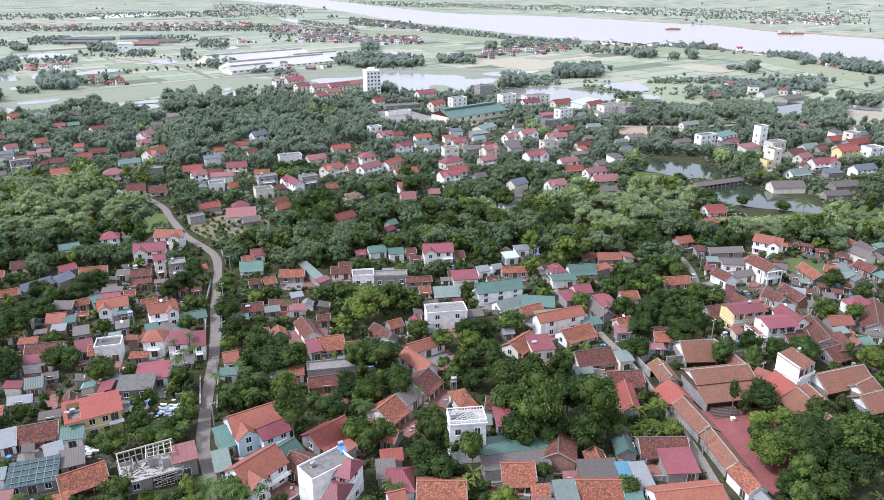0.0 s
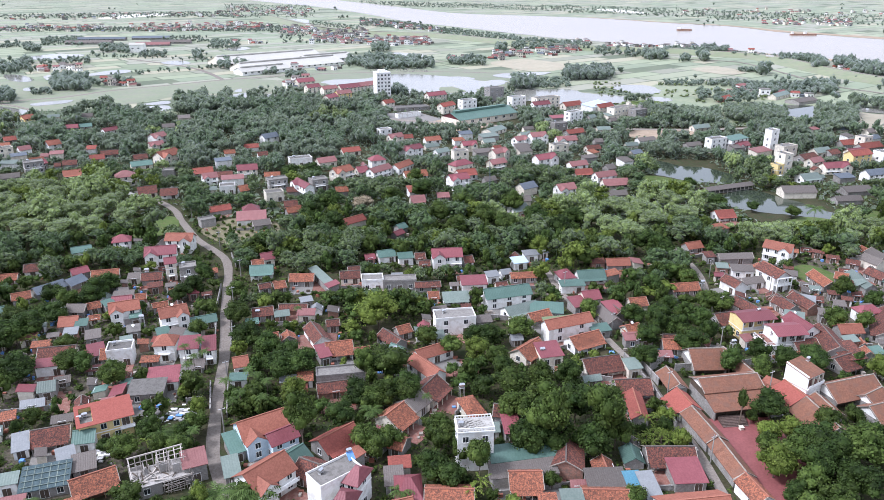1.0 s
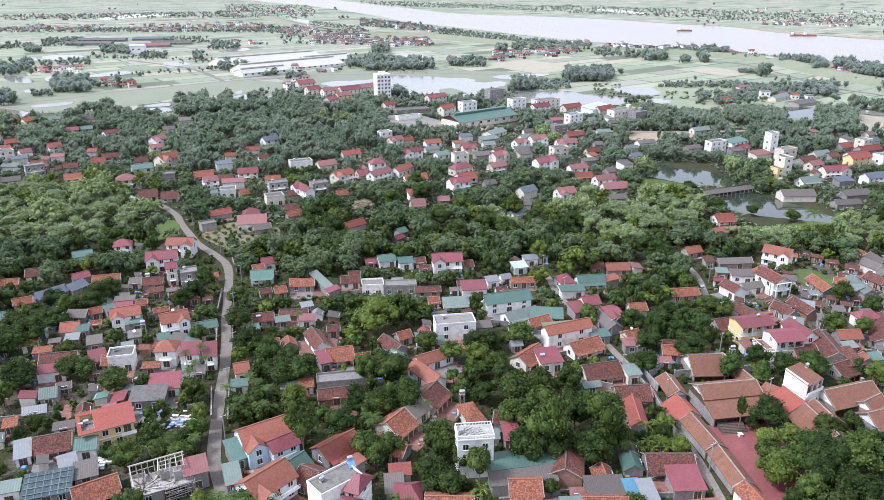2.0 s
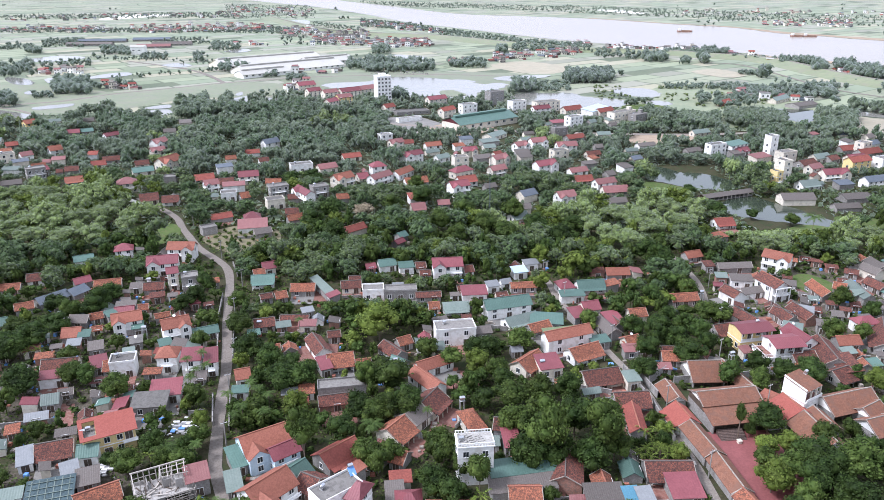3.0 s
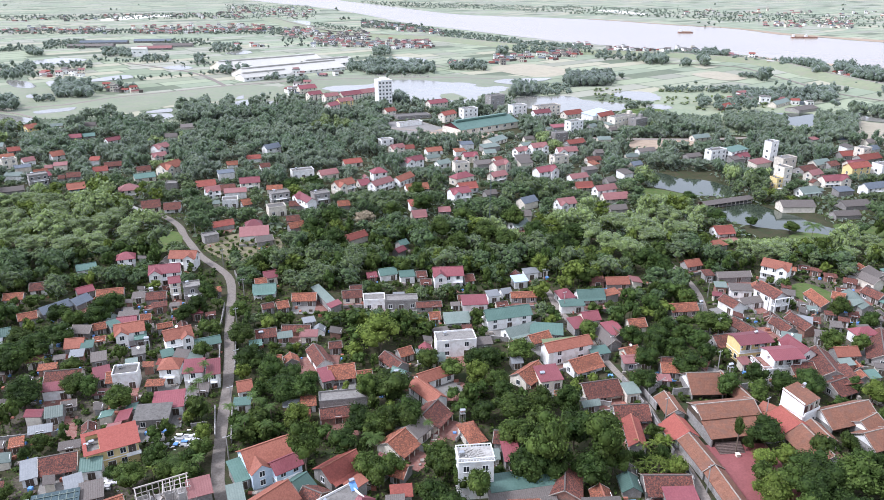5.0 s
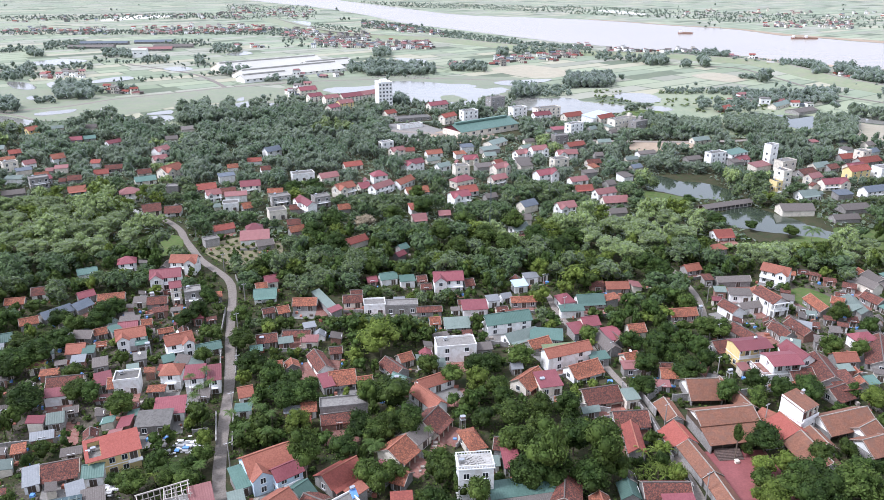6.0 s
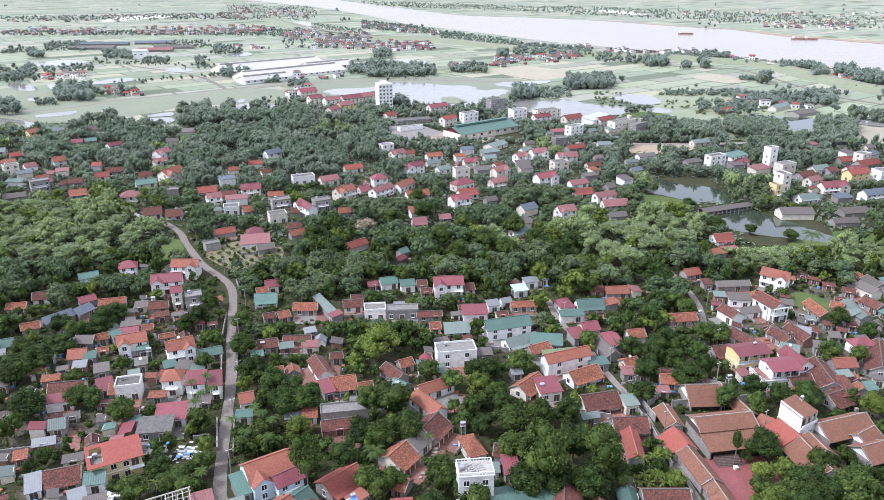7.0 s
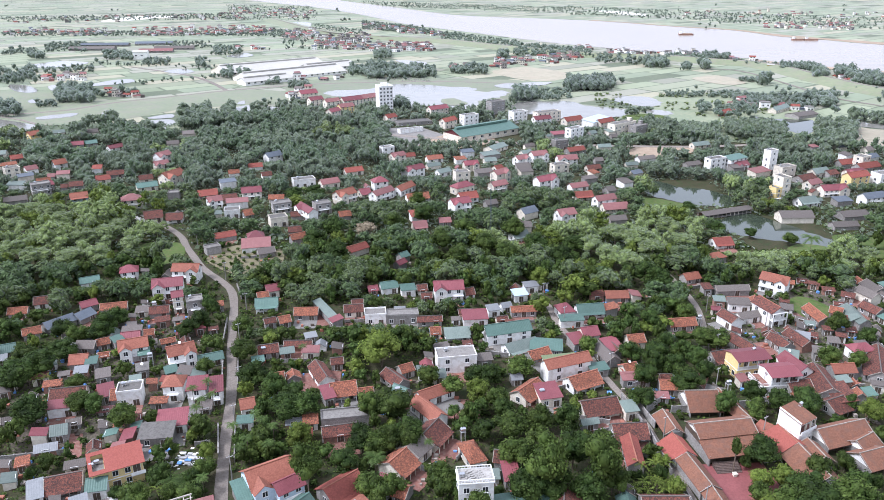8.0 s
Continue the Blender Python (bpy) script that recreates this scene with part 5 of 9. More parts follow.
def wall_run(x0, y0, x1, y1, h, mat, label):
    """A garden wall with a coping."""
    d = math.hypot(x1 - x0, y1 - y0)
    w = thing("boundary_wall", x0, y0, math.degrees(math.atan2(y1 - y0, x1 - x0)), label, "garden wall", "garden walls")
    piece("wall", boxes_mesh("wall", [(0, -.12, -.1, d, .12, h)], mat), w)
    piece("coping", boxes_mesh("coping", [(-.05, -.18, h, d + .05, .18, h + .1)], WALL["grey"]), w)
    for i in range(int(d / 3) + 1):
        u = min(i * 3, d)
        piece("pier", boxes_mesh("pier", [(u - .2, -.2, -.1, u + .2, .2, h + .25)], mat), w)


# ---------------------------------------------------------------- the old temple
def temple_hall(x, y, rot, L, W, h, tiers=False):
    """A long tiled hall: brick walls, timber front, one or two tiers of clay tiles, white plastered ridge and gable edges."""
    hall = thing("temple_hall", x, y, rot, "long old temple hall with " + ("two tiers of" if tiers else "weathered") + " brown clay roof tiles", "temple hall", "temple halls")
    rise = W * (.34 if not tiers else .20)
    he = h - rise
    a, b = L / 2, W / 2
    back = b * .46 - .1 if tiers else b
    piece("wall", boxes_mesh("wall", [(-a, back - .3, 0, a, back, he), (-a, -b, 0, -a + .3, back - .3, he), (a - .3, -b, 0, a, back - .3, he)], WALL["grey"]), hall)
    posts = max(3, int(L / 3))
    for i in range(posts + 1):
        u = -a + .5 + i * (L - 1) / posts
        piece("column", COLUMN, hall, Matrix.Translation((u, -b + .4, 0)) @ Matrix.Diagonal((1, 1, he, 1)))
    piece("timber_front", boxes_mesh("timber_front", [(-a + .3, -b + 1.4, 0, a - .3, -b + 1.5, he + .2)], WOOD), hall, label="dark timber door panels")
    o = .6
    if tiers:
        mid, drop = b * .46, rise * .52
        top = [[(-a - o, -mid, h - drop), (a + o, -mid, h - drop), (a + o, 0, h), (-a - o, 0, h)], [(a + o, mid, h - drop), (-a - o, mid, h - drop), (-a - o, 0, h), (a + o, 0, h)]]
        low = [[(-a - o, -b - o, he - .2), (a + o, -b - o, he - .2), (a + o, -mid + .3, h - drop - .35), (-a - o, -mid + .3, h - drop - .35)]]
        piece("clerestory", boxes_mesh("clerestory", [(-a, -mid + .3, he, a, mid - .3, h - drop)], WOOD), hall)
    else:
        top = [[(-a - o, -b - o, he - .2), (a + o, -b - o, he - .2), (a + o, 0, h), (-a - o, 0, h)], [(a + o, b + o, he - .2), (-a - o, b + o, he - .2), (-a - o, 0, h), (a + o, 0, h)]]
        low = []
    for name, sides in (("roof", top), ("lower_roof", low)):
        v, f = [], []
        for s in sides:
            sv, sf = slab(s, .16)
            f += [tuple(i + len(v) for i in q) for q in sf]
            v += sv
        if sides:
            piece(name, mesh_of(name, v, f, [TEMPLE]), hall)
    for end in (-1, 1):
        e, half = end * (a - .15), b * .46 - .1 if tiers else b
        zb = h - rise * .52 - .1 if tiers else he
        v = [(e - .14, -half, zb), (e + .14, -half, zb), (e + .14, half, zb), (e - .14, half, zb), (e - .14, 0, h - .18), (e + .14, 0, h - .18)]
        piece("gable_wall", mesh_of("gable_wall", v, [(0, 1, 5, 4), (2, 3, 4, 5), (1, 2, 5), (3, 0, 4), (3, 2, 1, 0)], [WALL["white"]]), hall)
    piece("ridge", boxes_mesh("ridge", [(-a - o, -.11, h - .06, a + o, .11, h + .2)], PLASTER), hall, label="pale plastered ridge")
    for end in (-1, 1):
        e = end * (a + o - .1)
        v, f = [], []
        for side in (-1, 1):
            yy, zz = (side * (b * .46 if tiers else b + o), h - rise * .52 if tiers else he - .2)
            sv, sf = slab([(e - .1, yy, zz + .12), (e + .1, yy, zz + .12), (e + .1, 0, h + .14), (e - .1, 0, h + .14)][::side], .26)
            f += [tuple(i + len(v) for i in q) for q in sf]
            v += sv
        piece("gable_edge", mesh_of("gable_edge", v, f, [PLASTER]), hall, label="pale plastered gable edge")
    c, s = abs(math.cos(radians(rot))), abs(math.sin(radians(rot)))
    HOMES.append((x, y, a * c + b * s, a * s + b * c, h))


COLUMN = mesh_of("column", [(math.cos(i * math.pi / 4) * .16, math.sin(i * math.pi / 4) * .16, z) for z in (0, 1) for i in range(8)],
                 [(i, (i + 1) % 8, 8 + (i + 1) % 8, 8 + i) for i in range(8)], [WOOD], smooth=True)

temple_hall(79.3, 177.2, 9.6, 16.8, 19.6, 7.3, True)
temple_hall(79.5, 195.4, 2, 9.5, 11, 6, False)
temple_hall(67.25, 159.4, 100.3, 12.6, 5, 4.9, False)
temple_hall(69.3, 146.1, 96.6, 13, 4.6, 4.6, False)
temple_hall(98.7, 162.2, -82, 13.4, 9, 5.6, False)
temple_hall(88.4, 191.8, -77, 15.5, 4.5, 4.2, False)
temple_hall(66.3, 183.0, -84, 9.1, 5, 4.2, False)
temple_hall(113.5, 177.6, 18, 16.1, 9, 6, False)
temple_hall(118.3, 173.5, 31, 7.2, 7, 4.8, False)
temple_hall(116.8, 167.0, 19, 8.1, 8, 5, False)
temple_hall(102.3, 168.3, -83, 7.6, 6, 5, False)

sheet("pavement", [(69.5, 167), (88, 168), (90, 143), (76, 133), (72.8, 139), (71, 153)], 0.12, PLUM_YARD, "dark red tiled temple courtyard", "courtyard", block=True)


for x0, y0, x1, y1 in ((60.2, 180, 61.2, 162), (62.4, 157, 62.8, 150), (59.5, 200, 62.8, 184), (56.4, 199, 59.2, 185), (70, 192, 100, 196), (62.5, 192, 70, 199), (101, 152, 104, 176)):
    wall_run(x0, y0, x1, y1, 2.4, WALL["grey"], "tall stained cement wall along the temple alley")
for x0, y0, x1, y1 in ((-73, 234, -66, 206), (-78.5, 234, -71, 206), (-82.5, 254, -79, 236), (-66, 184, -62, 170), (-61, 184, -57, 168), (-50.5, 147, -45, 130), (-87, 286, -82, 274),
                       (-60, 232, -46, 231), (-40, 246, -28, 247), (-100, 164, -84, 168), (-70, 175, -66, 176), (8, 230, 24, 226), (36, 190, 50, 186), (20, 150, 36, 152), (-124, 168, -104, 172)):
    wall_run(x0, y0, x1, y1, 1.6, WALL["grey"], "low weathered cement garden wall")


for x0, y0, x1, y1 in ((-181, 384, -168, 378), (-168, 378, -154.5, 367)):
    wall_run(x0, y0, x1, y1, 1.9, WALL["white"], "long pale rendered garden wall round a villa yard")

STEP_STONE = material("worn_step_stone", (0.085, 0.058, 0.048), (0.150, 0.105, 0.088), 0.8, 4.0, 0.85, stain=(0.06, 0.045, 0.04))


def temple_steps(x, y, rot, wide, n):
    s = thing("temple_steps", x, y, rot, "broad flight of worn red-brown stone steps", "steps")
    for i in range(n):
        piece("step", boxes_mesh("step", [(-wide / 2, -(n - i) * .45, i * .16, wide / 2, 0, i * .16 + .16)], STEP_STONE), s)


temple_steps(77.2, 166.9, 5, 7, 9)


def pedestal(x, y):
    p = thing("pedestal", x, y, 9, "cream stone pedestal in the temple courtyard", "pedestal")
    piece("block", boxes_mesh("block", [(-.5, -.5, 0, .5, .5, .9)], WALL["cream"]), p)
    piece("cap", boxes_mesh("cap", [(-.6, -.6, .9, .6, .6, 1.0)], WALL["cream"]), p)


pedestal(78.4, 162.3)


def parasol(x, y):
    p = thing("parasol", x, y, 0, "pale blue and white round garden parasol", "parasol")
    piece("pole", POST_ROUND, p, Matrix.Diagonal((.3, .3, 2.6, 1)))
    v = [(0, 0, 3.0)] + [(math.cos(i * math.pi / 6) * 1.9, math.sin(i * math.pi / 6) * 1.9, 2.4) for i in range(12)] + [(0, 0, 2.92)] + [(math.cos(i * math.pi / 6) * 1.9, math.sin(i * math.pi / 6) * 1.9, 2.3) for i in range(12)]
    f = [(0, 1 + i, 1 + (i + 1) % 12) for i in range(12)] + [(13, 14 + (i + 1) % 12, 14 + i) for i in range(12)] + [(1 + i, 14 + i, 14 + (i + 1) % 12, 1 + (i + 1) % 12) for i in range(12)]
    piece("canopy", mesh_of("canopy", v, f, [ROOF["bluesheet"]]), p)


POST_ROUND = mesh_of("pole", [(math.cos(i * math.pi / 4) * .16, math.sin(i * math.pi / 4) * .16, z) for z in (0, 1) for i in range(8)],
                     [(i, (i + 1) % 8, 8 + (i + 1) % 8, 8 + i) for i in range(8)], [PALE_METAL], smooth=True)
parasol(37.0, 189.4)


def loggia_house(x, y, rot):
    """A tall white house with an open loggia under a tiled roof."""
    h = thing("house", x, y, rot, "tall white house with a columned loggia and brown tile roof", "house")
    piece("wall", boxes_mesh("wall", [(-3.5, -3.5, 0, 3.5, 3.5, 5.6), (-3.5, .6, 5.6, 3.5, 3.5, 9.0), (-3.5, -3.5, 5.6, -3.2, .6, 9.0)], WALL["white"]), h)
    piece("loggia_floor", boxes_mesh("loggia_floor", [(-3.2, -3.5, 5.6, 3.5, .6, 5.8)], BRICK_YARD), h)
    piece("floor_band", boxes_mesh("floor_band", [(-3.7, -3.9, 5.5, 3.9, 3.6, 5.75)], TRIM), h)
    piece("balustrade", boxes_mesh("balustrade", [(-3.2, -3.9, 5.75, 3.9, -3.75, 6.55), (3.75, -3.75, 5.75, 3.9, .6, 6.55)], TRIM), h)
    for u, w in ((-.9, -3.4), (1.4, -3.4), (3.35, -3.4), (3.35, -.6)):
        piece("column", boxes_mesh("column", [(u - .2, w - .2, 5.75, u + .2, w + .2, 9.0)], WALL["cream"]), h)
    piece("lintel", boxes_mesh("lintel", [(-3.5, -3.6, 8.7, 3.6, -3.2, 9.1)], TRIM), h)
    piece("roof", roof_mesh(6.8, 7.0, 9.0, 10.5, "s", TEMPLE, .2), h)
    v = [(-3.5, -3.5, 8.9), (-3.2, -3.5, 8.9), (-3.2, 3.5, 8.9), (-3.5, 3.5, 8.9), (-3.5, -3.5, 9.5), (-3.2, -3.5, 9.5), (-3.2, 3.5, 11.0), (-3.5, 3.5, 11.0)]
    piece("side_parapet", mesh_of("side_parapet", v, [(3, 2, 1, 0), (4, 5, 6, 7), (0, 1, 5, 4), (1, 2, 6, 5), (2, 3, 7, 6), (3, 0, 4, 7)], [WALL["white"]]), h)
    piece("back_wall", boxes_mesh("back_wall", [(-3.2, 3.2, 9.0, 3.5, 3.5, 10.4)], WALL["white"]), h)
    piece("door", DOOR, h, pose(1.5, .58, 5.8))
    piece("window", WINDOW, h, pose(-1.2, .6, 6.6))
    piece("window", WINDOW, h, pose(-1, -3.5, 2.0))
    piece("window", WINDOW, h, pose(1.8, -3.5, 2.0))
    HOMES.append((x, y, 4, 4, 10))


loggia_house(100.5, 177.5, 32)
water_tank(102.5, 180.5, 10.0, 40)


def terrace_house(x, y, rot):
    """A yellow house with a sloping red tile roof that leaves an open terrace at one end."""
    h = thing("house", x, y, rot, "two-storey yellow house with a red tile roof and open terrace", "house")
    L, W, he, top = 12.4, 7.4, 6.3, 7.5
    a, b = L / 2, W / 2
    piece("wall", boxes_mesh("wall", [(-a, -b, 0, a, b, 5.6), (-a + 3.4, -b, 5.6, a, b, he), (-a, b - .2, 5.6, -a + 3.4, b, top - .2), (-a, -b, 5.6, -a + .2, b - .2, he)], WALL["yellow"]), h)
    up = (top - he) / W

    def strip(x0, x1, y0, y1):
        return slab([(x0, y0, he + (y0 + b) * up + .12), (x1, y0, he + (y0 + b) * up + .12), (x1, y1, he + (y1 + b) * up + .12), (x0, y1, he + (y1 + b) * up + .12)], .14)

    v, f = [], []
    for s in (strip(-a + 3.4, a + .6, -b - .9, b + .4), strip(-a - .5, -a + .5, -b - .9, b + .4), strip(-a + .5, -a + 3.4, -b - .9, -b + .6), strip(-a + .5, -a + 3.4, b - 1.0, b + .4)):
        f += [tuple(i + len(v) for i in q) for q in s[1]]
        v += s[0]
    piece("roof", mesh_of("roof", v, f, [ROOF["redbrick"]]), h)
    piece("terrace_floor", boxes_mesh("terrace_floor", [(-a + .2, -b + .1, 5.6, -a + 3.3, b - .2, 5.66)], ROOF["concrete"]), h)
    piece("floor_band", boxes_mesh("floor_band", [(-a - .1, -b - .1, 3.0, a + .1, b + .1, 3.25)], TRIM), h)
    for u, z in ((-.6, 3.9), (2.4, 3.9), (-3.8, .9), (2.4, .9)):
        piece("window", WINDOW, h, pose(u, -b, z))
    piece("door", DOOR, h, pose(4.6, -b, 3.3))
    piece("door", DOOR, h, pose(-.6, -b, .02))
    piece("balcony", boxes_mesh("balcony", [(3.0, -b - 1.2, 3.0, a + .4, -b, 3.2), (3.0, -b - 1.2, 4.0, a + .4, -b - 1.1, 4.1), (3.0, -b - 1.15, 3.2, 3.1, -b - 1.1, 4.0), (a + .3, -b - 1.15, 3.2, a + .4, -b - 1.1, 4.0)], TRIM), h)
    HOMES.append((x, y, 6.5, 5.5, 7))


def narrow_tower(x, y, rot):
    """A narrow white three-storey house with a railed roof terrace and a few openings."""
    h = thing("house", x, y, rot, "narrow tall white house with a railed roof terrace", "house")
    L, W, top = 8.6, 5.4, 11.2
    a, b = L / 2, W / 2
    piece("wall", boxes_mesh("wall", [(-a, -b, 0, a, b, top)], WALL["white"]), h)
    piece("roof", boxes_mesh("roof", [(-a + .1, -b + .1, top, a - .1, b - .1, top + .06)], PALE_ROOF), h, label="pale cement roof terrace")
    piece("cornice", boxes_mesh("cornice", [(-a - .25, -b - .25, top - .25, a + .25, -b + .05, top), (-a - .25, b - .05, top - .25, a + .25, b + .25, top), (-a - .25, -b + .05, top - .25, -a + .05, b - .05, top), (a - .05, -b + .05, top - .25, a + .25, b - .05, top)], TRIM), h)
    piece("railing", boxes_mesh("railing", [(-a - .1, -b - .1, top + .75, a + .1, -b + .1, top + .9), (-a - .1, b - .1, top + .75, a + .1, b + .1, top + .9), (-a - .1, -b + .1, top + .75, -a + .1, b - .1, top + .9), (a - .1, -b + .1, top + .75, a + .1, b - .1, top + .9)], TRIM), h)
    for i in range(13):
        u = -a + i * L / 12
        for w in (-b, b):
            piece("baluster", boxes_mesh("baluster", [(u - .09, w - .09, top, u + .09, w + .09, top + .75)], TRIM), h)
    for i in range(1, 7):
        for u in (-a, a):
            w = -b + i * W / 7
            piece("baluster", boxes_mesh("baluster", [(u - .09, w - .09, top, u + .09, w + .09, top + .75)], TRIM), h)
    for u, z in ((-2.4, 8.2), (2.2, 8.2), (2.2, 4.6)):
        window(h, pose(u, -b, z))
    for z in (4.6, 8.2):
        window(h, pose(-a, 0, z, 0, 0, -90))
    for i in range(26):
        u, w = -3.0 + (i * 37 % 50) / 10, -1.6 + (i * 53 % 34) / 10
        piece("rubble", boxes_mesh("rubble", [(-.28, -.22, 0, .25 + .09 * (i % 5), .24, .14 + .07 * (i % 4))], PALE_ROOF), h, pose(u, w, top + .065, 0, 0, i * 47 % 90))
    HOMES.append((x, y, 4.5, 3.5, 12))


PALE_ROOF = material("pale_cement_terrace", (0.302, 0.288, 0.266), (0.418, 0.403, 0.374), 0.8, 4.0, 0.9, stain=(0.245, 0.223, 0.202))
narrow_tower(8.1, 148.4, 6)
water_tank(4.9, 147.6, 11.3, 10)

terrace_house(-86.0, 161.0, 28.6)
water_tank(-90.4, 159.8, 5.66, 28)
water_tank(-91.2, 158.4, 5.66, 28)


# ---------------------------------------------------------------- half-built house
def unfinished_house(x, y, rot):
    """A house under construction: ground floor walled, upper storey only posts, beams and formwork, scaffolding at the near corner."""
    h = thing("unfinished_house", x, y, rot, "unfinished concrete house with bare beams and props", "house")
    L, W, z, top = 12.0, 7.4, 3.3, 6.7
    # ground floor walls; the front is open at the near corner
    for box in ((0, 0, 0, 2.0, .22, z - .2), (2.0, 0, 0, 3.6, .22, 1.1), (2.0, 0, 2.3, 3.6, .22, z - .2), (3.6, 0, 0, 6.0, .22, z - .2), (0, .22, 0, .22, W, z - .2), (L - .22, 3.2, 0, L, W, z - .2),
                (.22, W - .22, 0, L - .22, W, z - .2), (6.0, .22, 0, 6.2, W - .22, z - .2)):
        piece("wall", boxes_mesh("wall", [box], CEMENT_BARE), h)
    piece("floor_slab", boxes_mesh("floor_slab", [(-.15, -.15, z - .2, L + .3, W + .1, z)], CEMENT_BARE), h)
    # low unfinished walls upstairs
    for box in ((3.0, 4.0, z, 3.2, W - .2, z + 1.7), (6.2, 3.4, z, 6.4, W - .2, z + 2.7), (6.4, 3.4, z, 8.2, 3.6, z + 2.1), (9.0, 1.6, z, 10.6, 1.8, z + 2.6), (9.0, 1.8, z, 9.2, 4.0, z + 2.2), (.1, W - .25, z, 3.0, W - .05, z + .9)):
        piece("brick_wall", boxes_mesh("brick_wall", [box], CEMENT_BARE), h)
    xs = [.15, 1.5, 2.7, 4.0, 5.4, 7.0, 8.6, 10.2, L - .15]
    for i, u in enumerate(xs):
        piece("post", boxes_mesh("post", [(-.11, -.11, z, .11, .11, top)], PALE_WOOD), h, pose(u, W - .15, 0))
        if i < 4:
            piece("post", boxes_mesh("post", [(-.09, -.09, 0, .09, .09, 3.9 - .35 * i)], PALE_WOOD), h, pose(u, W * .52, z, (i * 31) % 9 - 4, (i * 17) % 11 - 5, 0))
    for k, v in enumerate((.2, 1.6, 3.2, 4.8, 6.2)):
        piece("post", boxes_mesh("post", [(-.1, -.1, z, .1, .1, top - .8 + .15 * k)], PALE_WOOD), h, pose(.12, v, 0))
    piece("beam", boxes_mesh("beam", [(-.2, W - .3, top, L + .2, W, top + .3)], PALE_WOOD), h)
    piece("beam", boxes_mesh("beam", [(0, W - .22, z + 1.8, 5.6, W - .08, z + 1.95)], PALE_WOOD), h)
    piece("beam", boxes_mesh("beam", [(.0, .1, 0, .2, W, .2)], PALE_WOOD), h, pose(0, 0, top - .75, 5.5))
    for k, (u, zz, tilt) in enumerate(((6.4, top, -9), (8.0, top - .1, -6), (10.2, top - .1, -4), (11.8, top - .05, -5), (9.2, top - .6, -12))):
        piece("rafter", boxes_mesh("rafter", [(-.08, -4.6, 0, .08, 0, .16)], PALE_WOOD), h, pose(u, W - .1, zz, -tilt * .4, 0, tilt))
    for k in range(3):
        piece("rafter", boxes_mesh("rafter", [(-3.0, -.07, 0, 3.2, .07, .14)], PALE_WOOD), h, pose(9.0, W - 1.3 - 1.4 * k, top - .15 - .22 * k, 0, 1.5 * k, 2 - 3 * k))
    rnd = random.Random(5)
    # scaffolding round the near corner: uprights, rails and braces
    for k in range(9):
        u = 6.3 + .72 * k
        piece("scaffold_pole", boxes_mesh("scaffold_pole", [(-.045, -.045, 0, .045, .045, rnd.uniform(3.6, 5.2))], PALE_WOOD), h, pose(u, -.55 - .35 * (k % 2), 0, rnd.uniform(-5, 5), rnd.uniform(-7, 7), 0))
    for k in range(6):
        piece("scaffold_pole", boxes_mesh("scaffold_pole", [(-.045, -.045, 0, .045, .045, rnd.uniform(3.4, 5.0))], PALE_WOOD), h, pose(L + .6 + .3 * (k % 2), -.4 + .95 * k, 0, rnd.uniform(-7, 7), rnd.uniform(-6, 6), 0))
    for k in range(8):
        piece("scaffold_rail", boxes_mesh("scaffold_rail", [(0, -.05, -.05, rnd.uniform(4.2, 6.4), .05, .05)], PALE_WOOD), h, pose(6.2 + rnd.uniform(0, .8), -.62 - .3 * (k % 2), .5 + .48 * k, 0, rnd.uniform(-5, 5), rnd.uniform(-4, 4)))
    for k in range(6):
        piece("scaffold_rail", boxes_mesh("scaffold_rail", [(-.05, 0, -.05, .05, rnd.uniform(3.5, 5.5), .05)], PALE_WOOD), h, pose(L + .65 + .3 * (k % 2), -.8, .8 + .6 * k, rnd.uniform(-5, 5), 0, rnd.uniform(-6, 6)))
    for k in range(14):
        piece("prop", boxes_mesh("prop", [(-.06, -.06, 0, .06, .06, rnd.uniform(2.0, 3.4))], PALE_WOOD), h, pose(rnd.uniform(4.2, L - .4), rnd.uniform(.3, W - .6), z - .02, rnd.uniform(-16, 16), rnd.uniform(-18, 18), 0))
    # loose boards and sacks on the slab
    for i in range(34):
        piece("board", boxes_mesh("board", [(-rnd.uniform(.08, .22), 0, 0, .12, rnd.uniform(1.0, 3.0), .06)], PALE_WOOD if i % 3 else WOOD), h,
              pose(rnd.uniform(1.2, L - 2), rnd.uniform(.3, W - 3), z + .01 + .012 * i, rnd.uniform(0, 4), 0, rnd.uniform(-85, 85)))
    for i in range(12):
        q = rnd.uniform(.25, .5)
        piece("sack", boxes_mesh("sack", [(-q, -q * .6, 0, q, q * .6, q * .6)], CEMENT_BARE), h, pose(rnd.uniform(.8, 5.5), rnd.uniform(.6, W - 1.5), z, 0, 0, rnd.uniform(0, 90)))
    piece("board", boxes_mesh("board", [(-.14, -3.2, 0, .14, 0, .08)], PALE_WOOD), h, pose(.9, 2.0, z + 1.1, 20, 0, 62))
    piece("window", WINDOW, h, pose(2.8, .02, 1.1))
    HOMES.append((x + 3.6, y + 6.2, 7.2, 6.4, 6))


CEMENT_BARE = material("raw_cement", (0.23, 0.215, 0.20), (0.37, 0.35, 0.33), 0.9, 4.0, 0.9, stain=(0.28, 0.26, 0.235))
PALE_WOOD = material("pale_formwork_timber", (0.34, 0.30, 0.265), (0.50, 0.455, 0.41), 0.8, 5.0, 0.85)
unfinished_house(-68.7, 134.7, 28)

